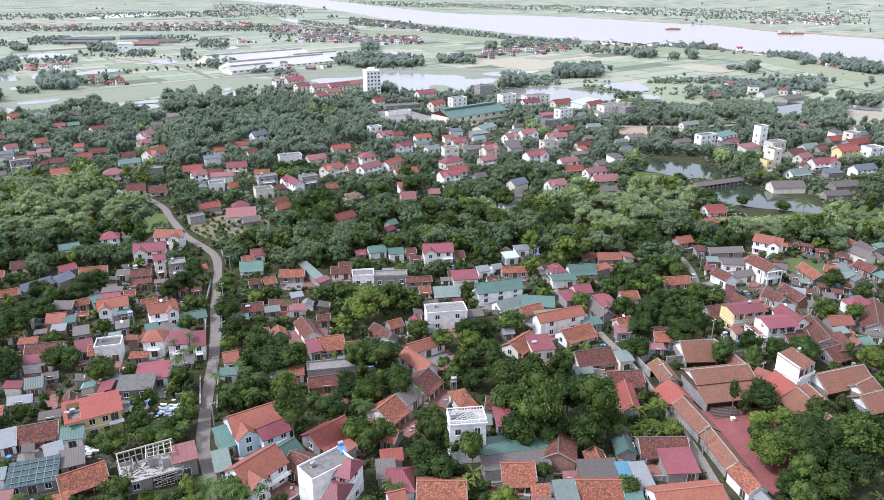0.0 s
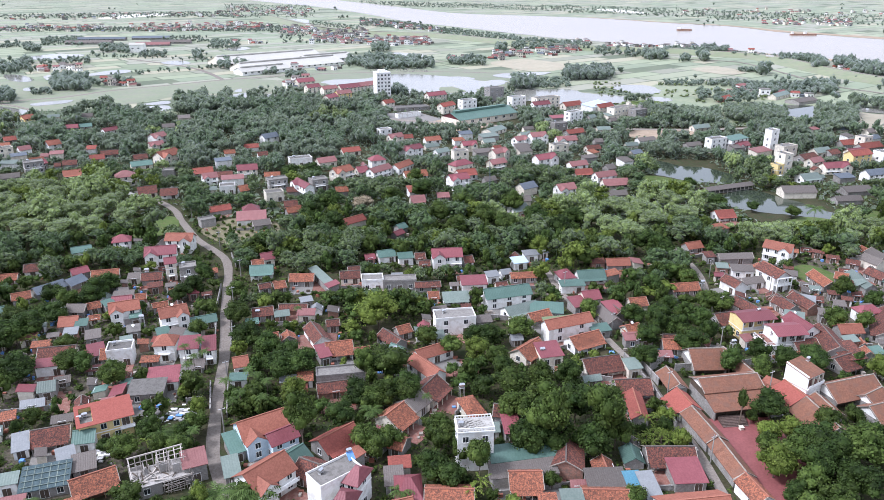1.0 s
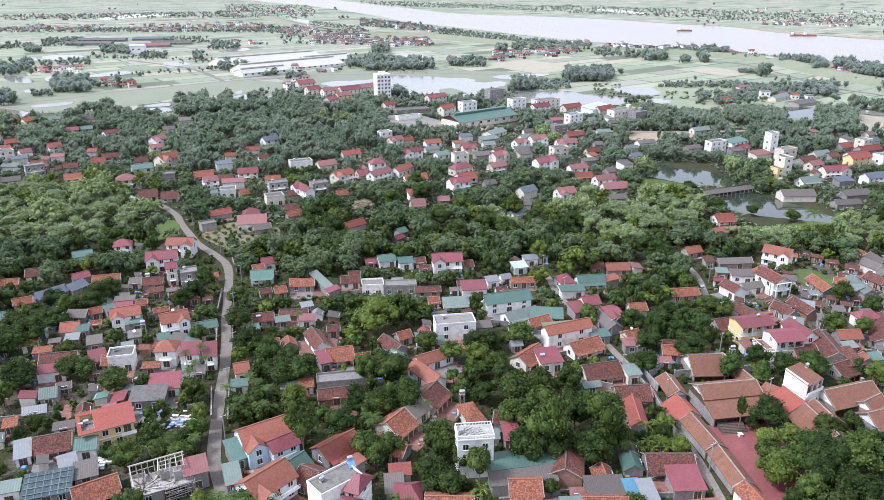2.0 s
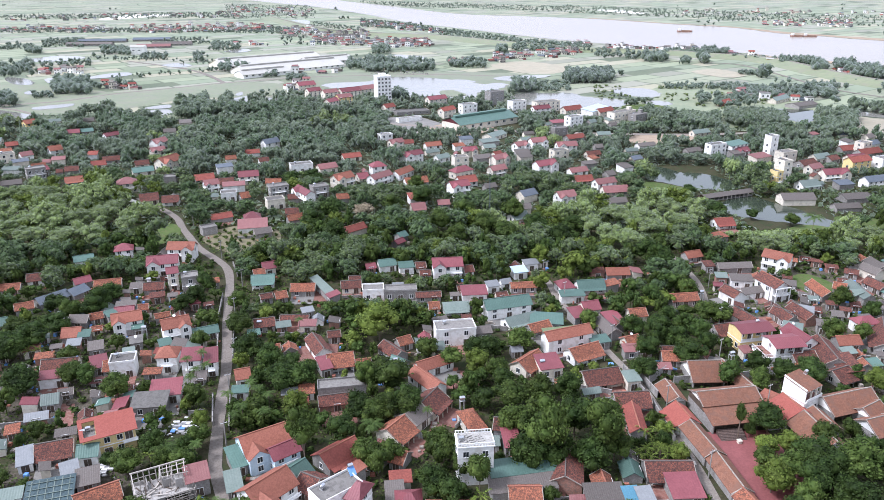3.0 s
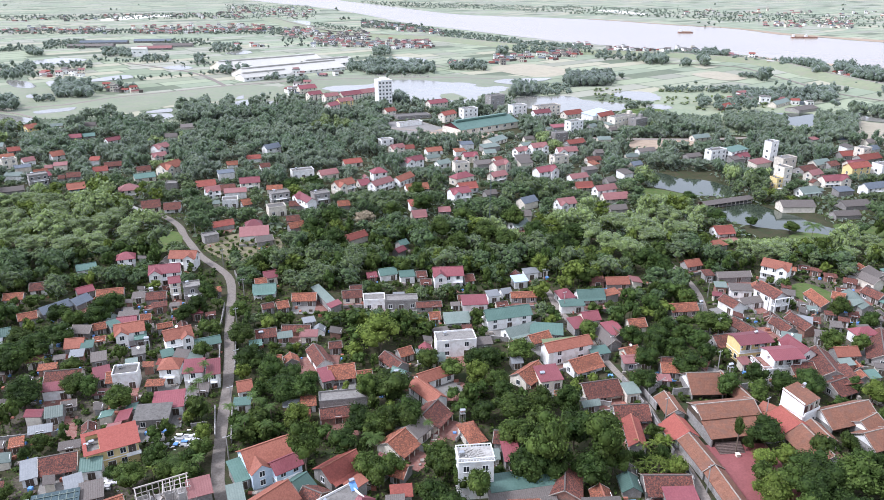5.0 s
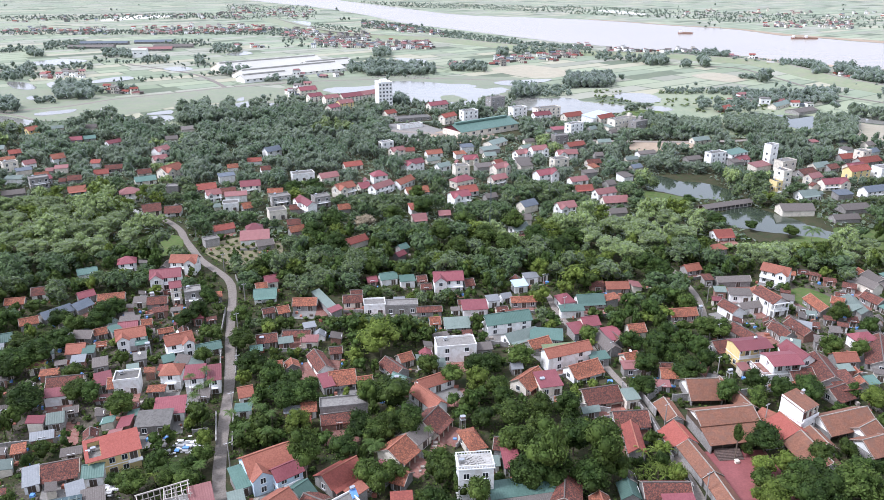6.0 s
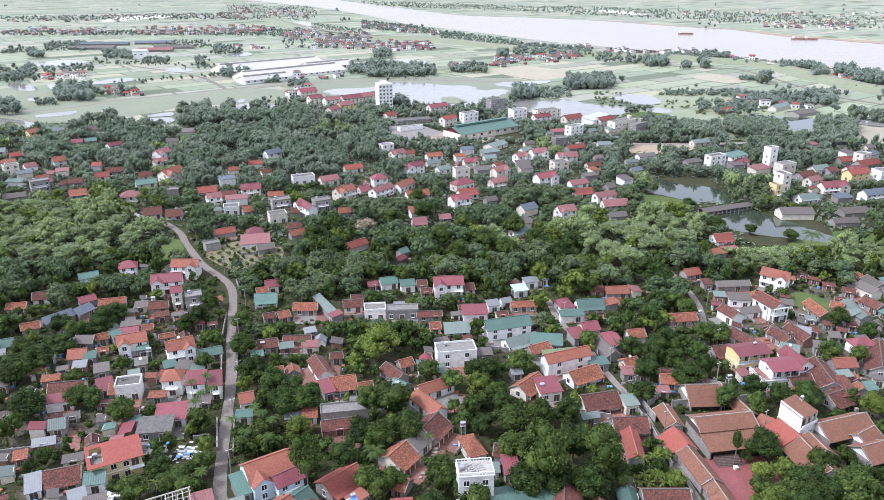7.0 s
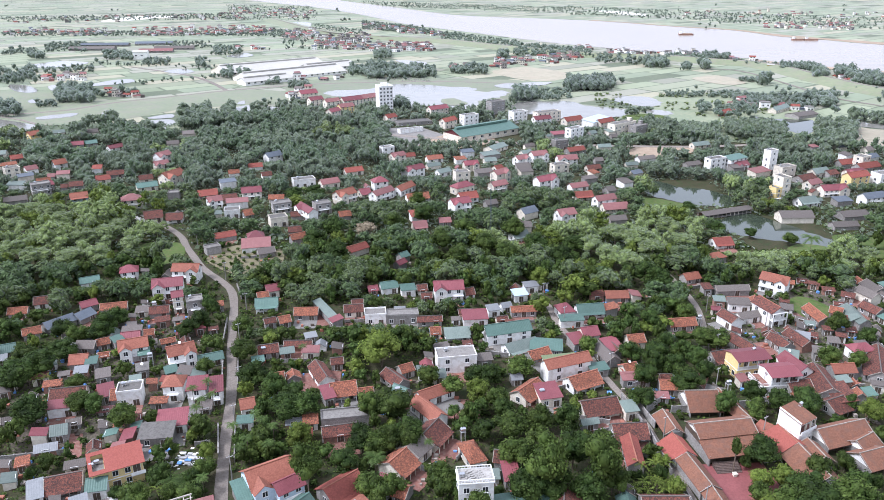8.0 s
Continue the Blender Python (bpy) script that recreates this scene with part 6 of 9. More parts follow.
SACKING = material("pale_woven_sacks", (0.42, 0.41, 0.40), (0.66, 0.65, 0.64), 0.9, 5.0, 0.8, island=0.35)
BLOCKED += [(-69, 169, 4.2), (-69.5, 164, 3.2), (-67.5, 161.5, 2.4)]
rnd_pile = np.random.default_rng(3)
for cx, cy, n in ((-68.4, 169.6, 44), (-83, 151, 30), (-71.4, 167.6, 30)):
    boxes = []
    for i in range(n):
        px, py, s = cx + rnd_pile.normal() * 2.4, cy + rnd_pile.normal() * 1.3, rnd_pile.uniform(.25, .9)
        z = max(0, 1.0 - abs(px - cx) * .3) * rnd_pile.uniform(0, 1)
        boxes.append((px - s, py - s * .5, z, px + s, py + s * .5, z + s * .5))
    tagged(new("rubble_heap", boxes_mesh("rubble_heap", boxes, SACKING)), "heap of pale sacks and building rubble on the ground", "rubble", kind="stuff")
tagged(new("tarpaulin", boxes_mesh("tarpaulin", [(-70.6, 167.6, .75, -68.9, 168.8, .98), (-72.4, 166.4, .6, -71.2, 167.6, .85)], TARP)), "crumpled blue tarpaulin over building rubble", "tarpaulin")


# ---------------------------------------------------------------- tall block, market hall, factory, pond shed, mast
def tall_block(x, y, rot, L, W, storeys):
    b = thing("apartment_block", x, y, rot, "tall white seven-storey block with rows of windows", "building")
    h = storeys * 3.3
    piece("wall", boxes_mesh("wall", [(-L / 2, -W / 2, 0, L / 2, W / 2, h)], WALL["white"]), b)
    piece("parapet", boxes_mesh("parapet", [(-L / 2 - .15, -W / 2 - .15, h, L / 2 + .15, -W / 2 + .2, h + 1), (-L / 2 - .15, W / 2 - .2, h, L / 2 + .15, W / 2 + .15, h + 1),
                                            (-L / 2 - .15, -W / 2 + .2, h, -L / 2 + .2, W / 2 - .2, h + 1), (L / 2 - .2, -W / 2 + .2, h, L / 2 + .15, W / 2 - .2, h + 1)], TRIM), b)
    piece("stair_head", boxes_mesh("stair_head", [(-3, -2, h, 3, 3, h + 2.8)], WALL["white"]), b)
    for s in range(storeys):
        for i in range(4):
            piece("window", WINDOW, b, pose(-L / 2 + (i + .5) * L / 4, -W / 2, s * 3.3 + 1) @ Matrix.Diagonal((1.2, 1, 1.1, 1)))
            piece("window", WINDOW, b, pose(L / 2, -W / 2 + (i + .5) * W / 4, s * 3.3 + 1, 0, 0, 90) @ Matrix.Diagonal((1.2, 1, 1.1, 1)))
        piece("floor_band", boxes_mesh("floor_band", [(-L / 2 - .1, -W / 2 - .1, s * 3.3 - .15, L / 2 + .1, W / 2 + .1, s * 3.3 + .1)], TRIM), b)
    HOMES.append((x, y, L / 2, W / 2, h))


tall_block(-54, 690, 20, 13, 13, 7)


def big_hall(x, y, rot, L, W, h, roof, wall, label, vent=True, end=None):
    """A long industrial hall with a ridge ventilator and rows of bays."""
    b = thing("hall", x, y, rot, label, "hall")
    he = h - W * .16
    piece("wall", shell_mesh(L, W, he, h, "g", WALL[wall]), b)
    piece("roof", roof_mesh(L, W, he, h, "g", ROOF[roof], .8), b)
    if vent:
        piece("ventilator", boxes_mesh("ventilator", [(-L / 2 + 3, -1.6, h, L / 2 - 3, 1.6, h + 1.3)], ROOF[roof]), b)
    if end:
        for side in (-1, 1):
            v, f = slab([(side * (L / 2 + .1), -W / 2, he), (side * (L / 2 + .1), W / 2, he), (side * (L / 2 + .1), 0, h)], .02)
            piece("gable_end", mesh_of("gable_end", v, f, [ROOF[end]]), b)
    for i in range(int(L / 8)):
        piece("window", WINDOW, b, pose(-L / 2 + 4 + i * 8, -W / 2, he * .45) @ Matrix.Diagonal((2, 1, 1.2, 1)))
    c, s = abs(math.cos(radians(rot))), abs(math.sin(radians(rot)))
    HOMES.append((x, y, L / 2 * c + W / 2 * s, L / 2 * s + W / 2 * c, h))


big_hall(31, 582, 37, 58, 24, 9, "teal", "cream", "long market hall with a teal sheet roof and red gable", end="red")
big_hall(-224, 976, 39, 140, 44, 11, "palesheet", "cream", "long pale factory hall with a white sheet roof")
big_hall(-185, 917, 41, 134, 40, 10, "palesheet", "white", "long pale factory hall with a white sheet roof")
big_hall(-150, 985, 40, 70, 30, 9, "palesheet", "white", "pale factory hall with a white sheet roof")
big_hall(-206, 868, 41, 60, 22, 8, "palesheet", "white", "pale factory store with a white sheet roof")
big_hall(-565, 1275, 6, 76, 16, 6, "slate", "grey", "long low grey farm hall", vent=False)
big_hall(-560, 1215, 4, 70, 16, 6, "fibre", "grey", "long low grey farm hall", vent=False)
big_hall(-492, 1300, 8, 60, 16, 6, "slate", "grey", "long low grey farm hall", vent=False)
big_hall(-447, 1185, 10, 50, 18, 6, "redfade", "grey", "long low pink-roofed farm hall", vent=False)
big_hall(-432, 1225, 10, 60, 18, 6, "fibre", "grey", "long low grey farm hall", vent=False)
big_hall(-436, 1095, 8, 20, 12, 13, "palesheet", "white", "tall plain white store beside the fields", vent=False)
big_hall(433, 994, -20, 8, 6, 6, "palesheet", "yellow", "small yellow kiosk below the flood bank", vent=False)


def pond_shed(x, y, rot, L):
    b = thing("pond_shed", x, y, rot, "long open shed on posts beside the pond", "shed")
    piece("roof", roof_mesh(L, 6, 2.5, 3.6, "g", ROOF["fibre"], .5), b)
    piece("deck", boxes_mesh("deck", [(-L / 2, -3, .3, L / 2, 3, .55)], WALL["grey"]), b)
    for i in range(12):
        for yy in (-2.8, 2.8):
            piece("post", boxes_mesh("post", [(-.12, -.12, 0, .12, .12, 2.6)], WALL["cream"]), b, pose(-L / 2 + .3 + i * (L - .6) / 11, yy, 0))
    piece("back_wall", boxes_mesh("back_wall", [(-L / 2, 2.9, .5, L / 2, 3.05, 2.5)], WALL["brick"]), b)
    HOMES.append((x, y, L / 2, 6, 4))


pond_shed(154.5, 383, 22, 32)


def lattice_mast(x, y, h):
    m = thing("radio_mast", x, y, 10, "slender grey lattice radio mast", "mast")
    legs = [(-.3, -.2), (.3, -.2), (0, .32)]
    for u, w in legs:
        piece("leg", boxes_mesh("leg", [(u - .04, w - .04, 0, u + .04, w + .04, h)], ROOF["slate"]), m)
    bars = []
    for i in range(int(h / 1.5)):
        bars.append((-.3, -.22, i * 1.5, .3, -.18, i * 1.5 + .05))
        bars.append((-.02, -.2, i * 1.5 + .7, .02, .32, i * 1.5 + .75))
    piece("bracing", boxes_mesh("bracing", bars, ROOF["slate"]), m)


lattice_mast(23, 332, 37)


def power_pole(x, y, h=8.5, rot=0):
    p = thing("power_pole", x, y, rot, "grey concrete power pole with a crossarm", "power pole", "power poles")
    piece("pole", POLE, p, Matrix.Diagonal((1, 1, h, 1)))
    piece("crossarm", ARM, p, pose(0, 0, h - .6))


POLE = mesh_of("pole", [(math.cos(i * math.pi / 4) * r, math.sin(i * math.pi / 4) * r, z) for z, r in ((0, .19), (1, .11)) for i in range(8)],
               [(i, (i + 1) % 8, 8 + (i + 1) % 8, 8 + i) for i in range(8)] + [tuple(range(8, 16))], [WALL["grey"]], smooth=True)
ARM = boxes_mesh("crossarm", [(-.9, -.06, 0, .9, .06, .1), (-.85, -.05, .1, -.75, .05, .3), (-.05, -.05, .1, .05, .05, .3), (.75, -.05, .1, .85, .05, .3)], PALE_METAL)
for x, y in ((-55.5, 160), (-61, 184), (-65, 206), (-73, 236), (-77, 262), (-94, 294), (-119, 335), (63.6, 178), (59.6, 197), (56, 215), (46, 250), (41, 272), (104, 262), (96, 228), (88, 205), (65.4, 148), (120, 245), (92, 178)):
    power_pole(x, y, 8.5, 30)


def tank_stand(x, y, h):
    """A stainless steel tank on four legs."""
    t = thing("water_tank", x, y, 15, "stainless steel water tank on a slender steel stand", "water tank", "tank stands")
    legs = [(u - .06, w - .06, 0, u + .06, w + .06, h) for u in (-.6, .6) for w in (-.6, .6)]
    for k, leg in enumerate(legs):
        piece("leg", boxes_mesh("leg", [leg], PALE_METAL), t)
    piece("platform", boxes_mesh("platform", [(-.75, -.75, h, .75, .75, h + .1)], PALE_METAL), t)
    piece("drum", SHARED["tank"], t, Matrix.Translation((0, 0, h - .4)) @ Matrix.Diagonal((1.25, 1.25, 1.25, 1)))


for x, y, h in ((-99, 220, 4.0), (-62, 226, 3.0), (-14, 200, 3.0), (6, 178, 3.2), (31, 198, 3.6), (105, 214, 5.5), (104, 205, 5.5), (124, 259, 4.5), (97, 250, 3.4), (-113, 262, 3.4), (91, 203, 3.6), (-37, 141, 5.0), (-23, 139, 6.0)):
    tank_stand(x, y, h)


def solar_heater(x, y, z, rot):
    """A roof water heater: a slanted blue collector under a white tank on a frame."""
    t = thing("solar_heater", x, y, rot, "roof water heater with a blue glass collector and white tank", "water heater", "", z)
    v, f = slab([(-.8, -1.5, .3), (.8, -1.5, .3), (.8, .5, 1.3), (-.8, .5, 1.3)], .08)
    piece("collector", mesh_of("collector", v, f, [TARP]), t, label="blue glass collector")
    piece("frame", boxes_mesh("frame", [(-.8, .45, 0, -.72, .53, 1.3), (.72, .45, 0, .8, .53, 1.3), (-.8, -1.45, 0, -.72, -1.37, .3), (.72, -1.45, 0, .8, -1.37, .3)], PALE_METAL), t)
    piece("tank", SHARED["tank"], t, pose(0, .6, .7), "white tank")


solar_heater(-20.5, 139.5, 8.5, 28)


def satellite_dish(x, y, z):
    """A shallow white bowl on a short mast, tipped towards the south."""
    d = thing("satellite_dish", x, y, 20, "white round satellite dish on a short mast", "satellite dish", "satellite dishes", z)
    if "bowl" not in SHARED:
        v, f = [(0, 0, 0)], []
        for ring, (r, up) in enumerate(((.2, .015), (.38, .06), (.5, .12), (.5, .15), (.36, .09), (.17, .05), (.02, .04))):
            v += [(math.cos(i * math.pi / 8) * r, math.sin(i * math.pi / 8) * r, up) for i in range(16)]
            if not ring:
                f += [(0, 1 + i, 1 + (i + 1) % 16) for i in range(16)]
            else:
                k = 1 + ring * 16
                f += [(k - 16 + i, k + i, k + (i + 1) % 16, k - 16 + (i + 1) % 16) for i in range(16)]
        SHARED["bowl"] = mesh_of("bowl", v, f, [TRIM], smooth=True)
        SHARED["mast"] = boxes_mesh("mast", [(-.04, -.04, 0, .04, .04, .8)], PALE_METAL)
    piece("mast", SHARED["mast"], d)
    piece("bowl", SHARED["bowl"], d, pose(0, -.05, .8, 38, 0, 0))


for x, y, z in ((23, 176, 4.2), (-104, 216, 4.4), (62, 214, 4.6), (118, 224, 4.4), (-86, 241, 4.6)):
    near = min(PLOTS, key=lambda p: (p[0] - x) ** 2 + (p[1] - y) ** 2)
    satellite_dish(near[0], near[1], near[5] - .1)


def dike(line, top, height, slope):
    """A grassed flood bank with sloping sides."""
    pts = [Vector((*p, 0)) for p in line]
    verts, faces = [], []
    for i, p in enumerate(pts):
        d = (pts[min(i + 1, len(pts) - 1)] - pts[max(i - 1, 0)]).normalized()
        s = Vector((-d.y, d.x, 0))
        for u, z in ((top / 2 + slope, -.2), (top / 2, height), (-top / 2, height), (-top / 2 - slope, -.2)):
            q = p + s * u
            verts.append((q.x, q.y, z))
        if i:
            k = 4 * i
            faces += [(k - 4 + j, k + j, k + j + 1, k - 3 + j) for j in range(3)]
    return tagged(new("flood_bank", mesh_of("flood_bank", verts, faces, [MEADOW])), "long grassed flood bank beside the river", "embankment", kind="structure")


DIKE = [(-420, 1900), (-260, 1560), (-151, 1430), (-3, 1360), (108, 1238), (222, 1136), (327, 1105), (378, 1062), (428, 1029), (447, 968), (452, 898), (462, 824), (480, 768), (500, 640), (520, 400)]
dike(DIKE, 7, 5, 26)
ribbon("road", DIKE, 4.5, 5.06, ROAD, "pale road on top of the flood bank", "road", .05, False)
ribbon("road", [(300, 1010), (350, 991), (382, 968), (391, 918), (396, 850), (398, 787), (407, 747), (426, 713), (450, 640)], 4, 0.5, ROAD, "pale track below the flood bank", "road", .1, False)

def barge(x, y, rot, L):
    """A low river barge: a hull with a pointed bow, open hold and a wheelhouse aft."""
    b = thing("barge", x, y, rot, "long low sand barge on the river", "barge", "river barges", .2)
    v = [(-L / 2, -4, 0), (L * .38, -4, 0), (L / 2, 0, 0), (L * .38, 4, 0), (-L / 2, 4, 0)]
    v += [(x_ * 1.03, y_ * 1.06, 2.2) for x_, y_, _ in v]
    piece("hull", mesh_of("hull", v, [(4, 3, 2, 1, 0), (5, 6, 7, 8, 9)] + [(i, (i + 1) % 5, 5 + (i + 1) % 5, 5 + i) for i in range(5)], [WALL["brick"]]), b)
    piece("load", boxes_mesh("load", [(-L * .22, -3, 2.2, L * .34, 3, 3.0)], DIRT), b)
    piece("wheelhouse", boxes_mesh("wheelhouse", [(-L * .46, -2.8, 2.2, -L * .3, 2.8, 5.4), (-L * .47, -3, 5.4, -L * .29, 3, 5.7)], WALL["white"]), b)


barge(476, 1493, -6, 28)
barge(669, 1382, -4, 24)
barge(646, 1384, -4, 22)

# fields: plots parted by low banks
plots_v, plots_f = [], []
plot = np.random.default_rng(11)
fc, fs = math.cos(radians(37)), math.sin(radians(37))
for vv in np.arange(-2600, 4600, 27.0):
    uu = -2400 + plot.uniform(0, 80)
    while uu < 4600:
        wide = plot.uniform(30, 130)
        x, y = uu * fc - vv * fs, uu * fs + vv * fc
        if abs(x) < y * .72 + 60 and y < 4700 and (y > 680 or x < -190 and y > 600 or x > 190 and y > 570) and plot.random() < .93:
            k = len(plots_v)
            j = plot.uniform(-3, 3, 8)
            for q, (a, b) in enumerate(((0, 0), (wide - 2.2, 0), (wide - 2.2, 24.6), (0, 24.6))):
                a, b = uu + a + j[2 * q] * .4, vv + b + j[2 * q + 1] * .4
                plots_v.append((a * fc - b * fs, a * fs + b * fc, .15))
            plots_f.append((k, k + 1, k + 2, k + 3))
        uu += wide
sheet("farmland", [(-420, 600), (-200, 600), (-160, 690), (0, 690), (180, 700), (200, 580), (480, 560), (4200, 4400), (3000, 5200), (-3000, 5200), (-4200, 4400)], 0.02, BUND, "low grassy banks between the fields", "farmland", 0.0, False)
tagged(new("field", mesh_of("field", plots_v, plots_f, [FIELD])), "patchwork of green and tan rice fields", "field", kind="structure")
sheet("meadow", [(63, 962), (118, 1004), (162, 929), (138, 888), (104, 883)], 0.2, STUBBLE, "tan stubble field", "field", 4.0)
sheet("meadow", [(300, 900), (340, 925), (352, 870), (322, 850)], 0.36, STUBBLE, "bare brown field on the meadow", "field", 4.0)
sheet("meadow", [(-484, 788), (-437, 800), (-372, 776), (-330, 748), (-286, 770), (-234, 812), (-171, 800), (-157, 733), (-242, 701), (-287, 643), (-349, 622), (-416, 671)], 0.2, MEADOW, "flat green meadow with flooded patches", "meadow", 4.0)
sheet("meadow", [(160, 590), (165, 680), (244, 790), (330, 765), (350, 640), (300, 560), (226, 556)], 0.2, MARSH, "green marsh with reeds between ponds", "marsh", 5.0, False)
sheet("meadow", [(-160, 790), (-150, 880), (0, 900), (110, 870), (70, 770), (180, 700), (60, 690), (0, 680)], 0.2, MEADOW, "green lake shore", "meadow", 5.0, False)
sheet("meadow", [(-2, 747), (10, 758), (17, 747), (25, 726), (9, 716)], 0.5, MEADOW, "small grassy islet in the lake", "islet", 2.0, False)
sheet("meadow", [(164, 665), (189, 673), (204, 656), (184, 637), (162, 643)], 0.4, LAWN, "pond covered with green weed", "pond", 2.0)
sheet("meadow", [(343, 622), (365, 605), (440, 600), (440, 500), (324, 531), (320, 560)], 0.2, STUBBLE, "tan stubble field", "field", 4.0)
sheet("meadow", [(-150, 310), (-146, 338), (-128, 338), (-122, 318), (-132, 308)], 0.1, LAWN, "small bright meadow beside the road", "meadow", 1.0)
sheet("meadow", [(140, 258), (141, 272), (150, 276), (156, 262), (150, 254)], 0.1, LAWN, "small lawn plot", "lawn", 0.6)
sheet("pavement", [(-45, 612), (-38, 545), (-18, 543), (2, 586), (-20, 618)], 0.1, CEMENT_YARD, "walled concrete yard of the compound", "yard")
sheet("earth", [(-18, 543), (2, 586), (40, 575), (25, 545)], 0.1, DIRT, "bare orange building ground", "bare ground", 2.0)
sheet("earth", [(130, 520), (150, 545), (185, 540), (170, 515)], 0.1, DIRT, "bare sandy ground", "bare ground", 3.0)
sheet("orchard_soil", [(-110, 318), (-100, 336), (-78, 330), (-74, 306), (-88, 298)], 0.09, ORCHARD, "dry soil of a young orchard", "bare ground", 1.0)
sheet("meadow", [(166, 331), (178, 338), (196, 328), (212, 330), (214, 322), (196, 318), (172, 324)], 0.1, LAWN, "grassy bank of the village pond", "pond bank", 1.5)
sheet("meadow", [(194, 345), (206, 352), (222, 340), (214, 331), (202, 334)], 0.1, LAWN, "grassy bank of the village pond", "pond bank", 1.5)
sheet("meadow", [(106, 416), (124, 414), (142, 398), (136, 393), (116, 401)], 0.1, LAWN, "grassy bank of the pond", "pond bank", 1.5)
sheet("sandbank", [(448, 1090), (490, 1035), (580, 950), (760, 800), (735, 785), (560, 935), (470, 1020)], 0.45, DIRT, "pale sandbank along the river", "sandbank", 6.0, False)
sheet("sandbank", [(367, 1880), (422, 1819), (517, 1692), (606, 1596), (641, 1460), (687, 1400), (754, 1302), (1000, 1068), (1000, 1120), (775, 1340), (705, 1430), (660, 1500), (618, 1620), (525, 1705), (428, 1835), (372, 1900)], 0.45, DIRT, "pale sandy far bank of the river", "sandbank", 6.0, False)
sheet("sandbank", [(455, 2290), (520, 2260), (560, 2080), (500, 2120)], 0.5, SAND, "white sandbar on the far river bank", "sandbank", 3.0, False)
sheet("sandbank", [(-831, 1897), (-802, 2058), (-700, 2040), (-740, 1940), (-798, 1836)], 0.5, SAND, "broad white building ground on the far plain", "bare ground", 3.0, False)


# ---------------------------------------------------------------- far hamlets: too many and too far off to tell apart
far = np.random.default_rng(21)


def spots_in(outline, n, rnd):
    """Random plan points inside an outline."""
    xs, ys = np.array([p[0] for p in outline], float), np.array([p[1] for p in outline], float)
    spots = []
    for tries in range(n * 8):
        x, y = float(rnd.uniform(xs.min(), xs.max())), float(rnd.uniform(ys.min(), ys.max()))
        if len(spots) < n and inside((xs, ys), x, y) and not any(inside(o, x, y) for o in WATERS):
            spots.append((x, y))
    return spots


def hamlet(outline, n, label):
    """A distant cluster of small houses: red, grey or flat roofs, some with an upper storey set back, each with its windows."""
    mats = [WALL["white"], WALL["cream"], ROOF["red"], ROOF["redtile"], ROOF["slate"], ROOF["concrete"], GLASS, ROOF["redfade"], WALL["grey"], ROOF["fibre"]]
    verts, faces, slots = [], [], []

    def add(vs, fs, m, slot):
        k = len(verts)
        verts.extend(tuple(m @ Vector(v)) for v in vs)
        faces.extend(tuple(i + k for i in f) for f in fs)
        slots.extend([slot] * len(fs))

    for x, y in spots_in(outline, n, far):
        m = pose(x, y, 0, 0, 0, far.uniform(-25, 40))
        L, W, h = far.uniform(4.5, 9), far.uniform(4.5, 7), far.choice((3.2, 3.5, 3.8, 4.2, 5, 5.8, 6.5, 7.5))
        # pink and grey outnumber red here to imitate distance haze
        roof = int(far.choice((7, 7, 7, 3, 4, 9, 9, 5, 5, 5, 5)))
        wall = int(far.choice((0, 0, 0, 1, 1, 8)))
        a, b, he = L / 2, W / 2, h - (1.5 if roof != 5 else 0)
        add(*box_data([(-a, -b, 0, a, b, he)]), m, wall)
        if roof != 5:
            add([(-a - .5, -b - .5, he - .3), (a + .5, -b - .5, he - .3), (a + .5, b + .5, he - .3), (-a - .5, b + .5, he - .3), (-a - .5, 0, h), (a + .5, 0, h)],
                [(0, 1, 5, 4), (2, 3, 4, 5), (1, 2, 5), (3, 0, 4), (3, 2, 1, 0)], m, roof)
        else:
            add(*box_data([(-a - .3, -b - .3, he, a + .3, b + .3, he + .5)]), m, roof)
            if far.random() < .5:
                add(*box_data([(-a, -b * .2, he + .5, a * .4, b, he + 2.4)]), m, wall)
                add(*box_data([(-a - .3, -b * .3, he + 2.4, a * .5, b + .2, he + 2.6)]), m, int(far.choice((2, 5))))
        if far.random() < .5:
            # a lean-to beside the house
            add(*box_data([(a, -b, 0, a + 4, b * .6, 2.6), (a - .1, -b - .4, 2.6, a + 4.4, b * .7, 2.8)]), m, int(far.choice((9, 4, 7))))
        for u in (-a * .5, a * .5):
            for z in (1, 4.2, 7.4):
                if z + 1.4 < he:
                    add([(u - .7, -b - .05, z), (u + .7, -b - .05, z), (u + .7, -b - .05, z + 1.4), (u - .7, -b - .05, z + 1.4)], [(0, 1, 2, 3)], m, 6)
    tagged(new("far_hamlet", mesh_of("far_hamlet", verts, faces, mats, slots)), label, "hamlet", kind="stuff")


hamlet([(-918, 1594), (-683, 1593), (-626, 1455), (-855, 1481)], 60, "distant cluster of white houses with red roofs")
hamlet([(-660, 1624), (-376, 1689), (-331, 1481), (-593, 1455)], 120, "distant cluster of white houses with red roofs")
hamlet([(-332, 1593), (-266, 1624), (-192, 1185), (-299, 1430)], 50, "distant cluster of white houses with red roofs")
hamlet([(-243, 1481), (-140, 1481), (-114, 1202), (-205, 1239)], 130, "distant cluster of white and grey houses with red roofs")
hamlet([(-125, 1317), (-20, 1317), (-16, 1185), (-113, 1194)], 90, "distant cluster of white and grey houses with red roofs")
hamlet([(-188, 1796), (8, 1535), (8, 1430), (-167, 1593)], 46, "distant cluster of white houses among trees")
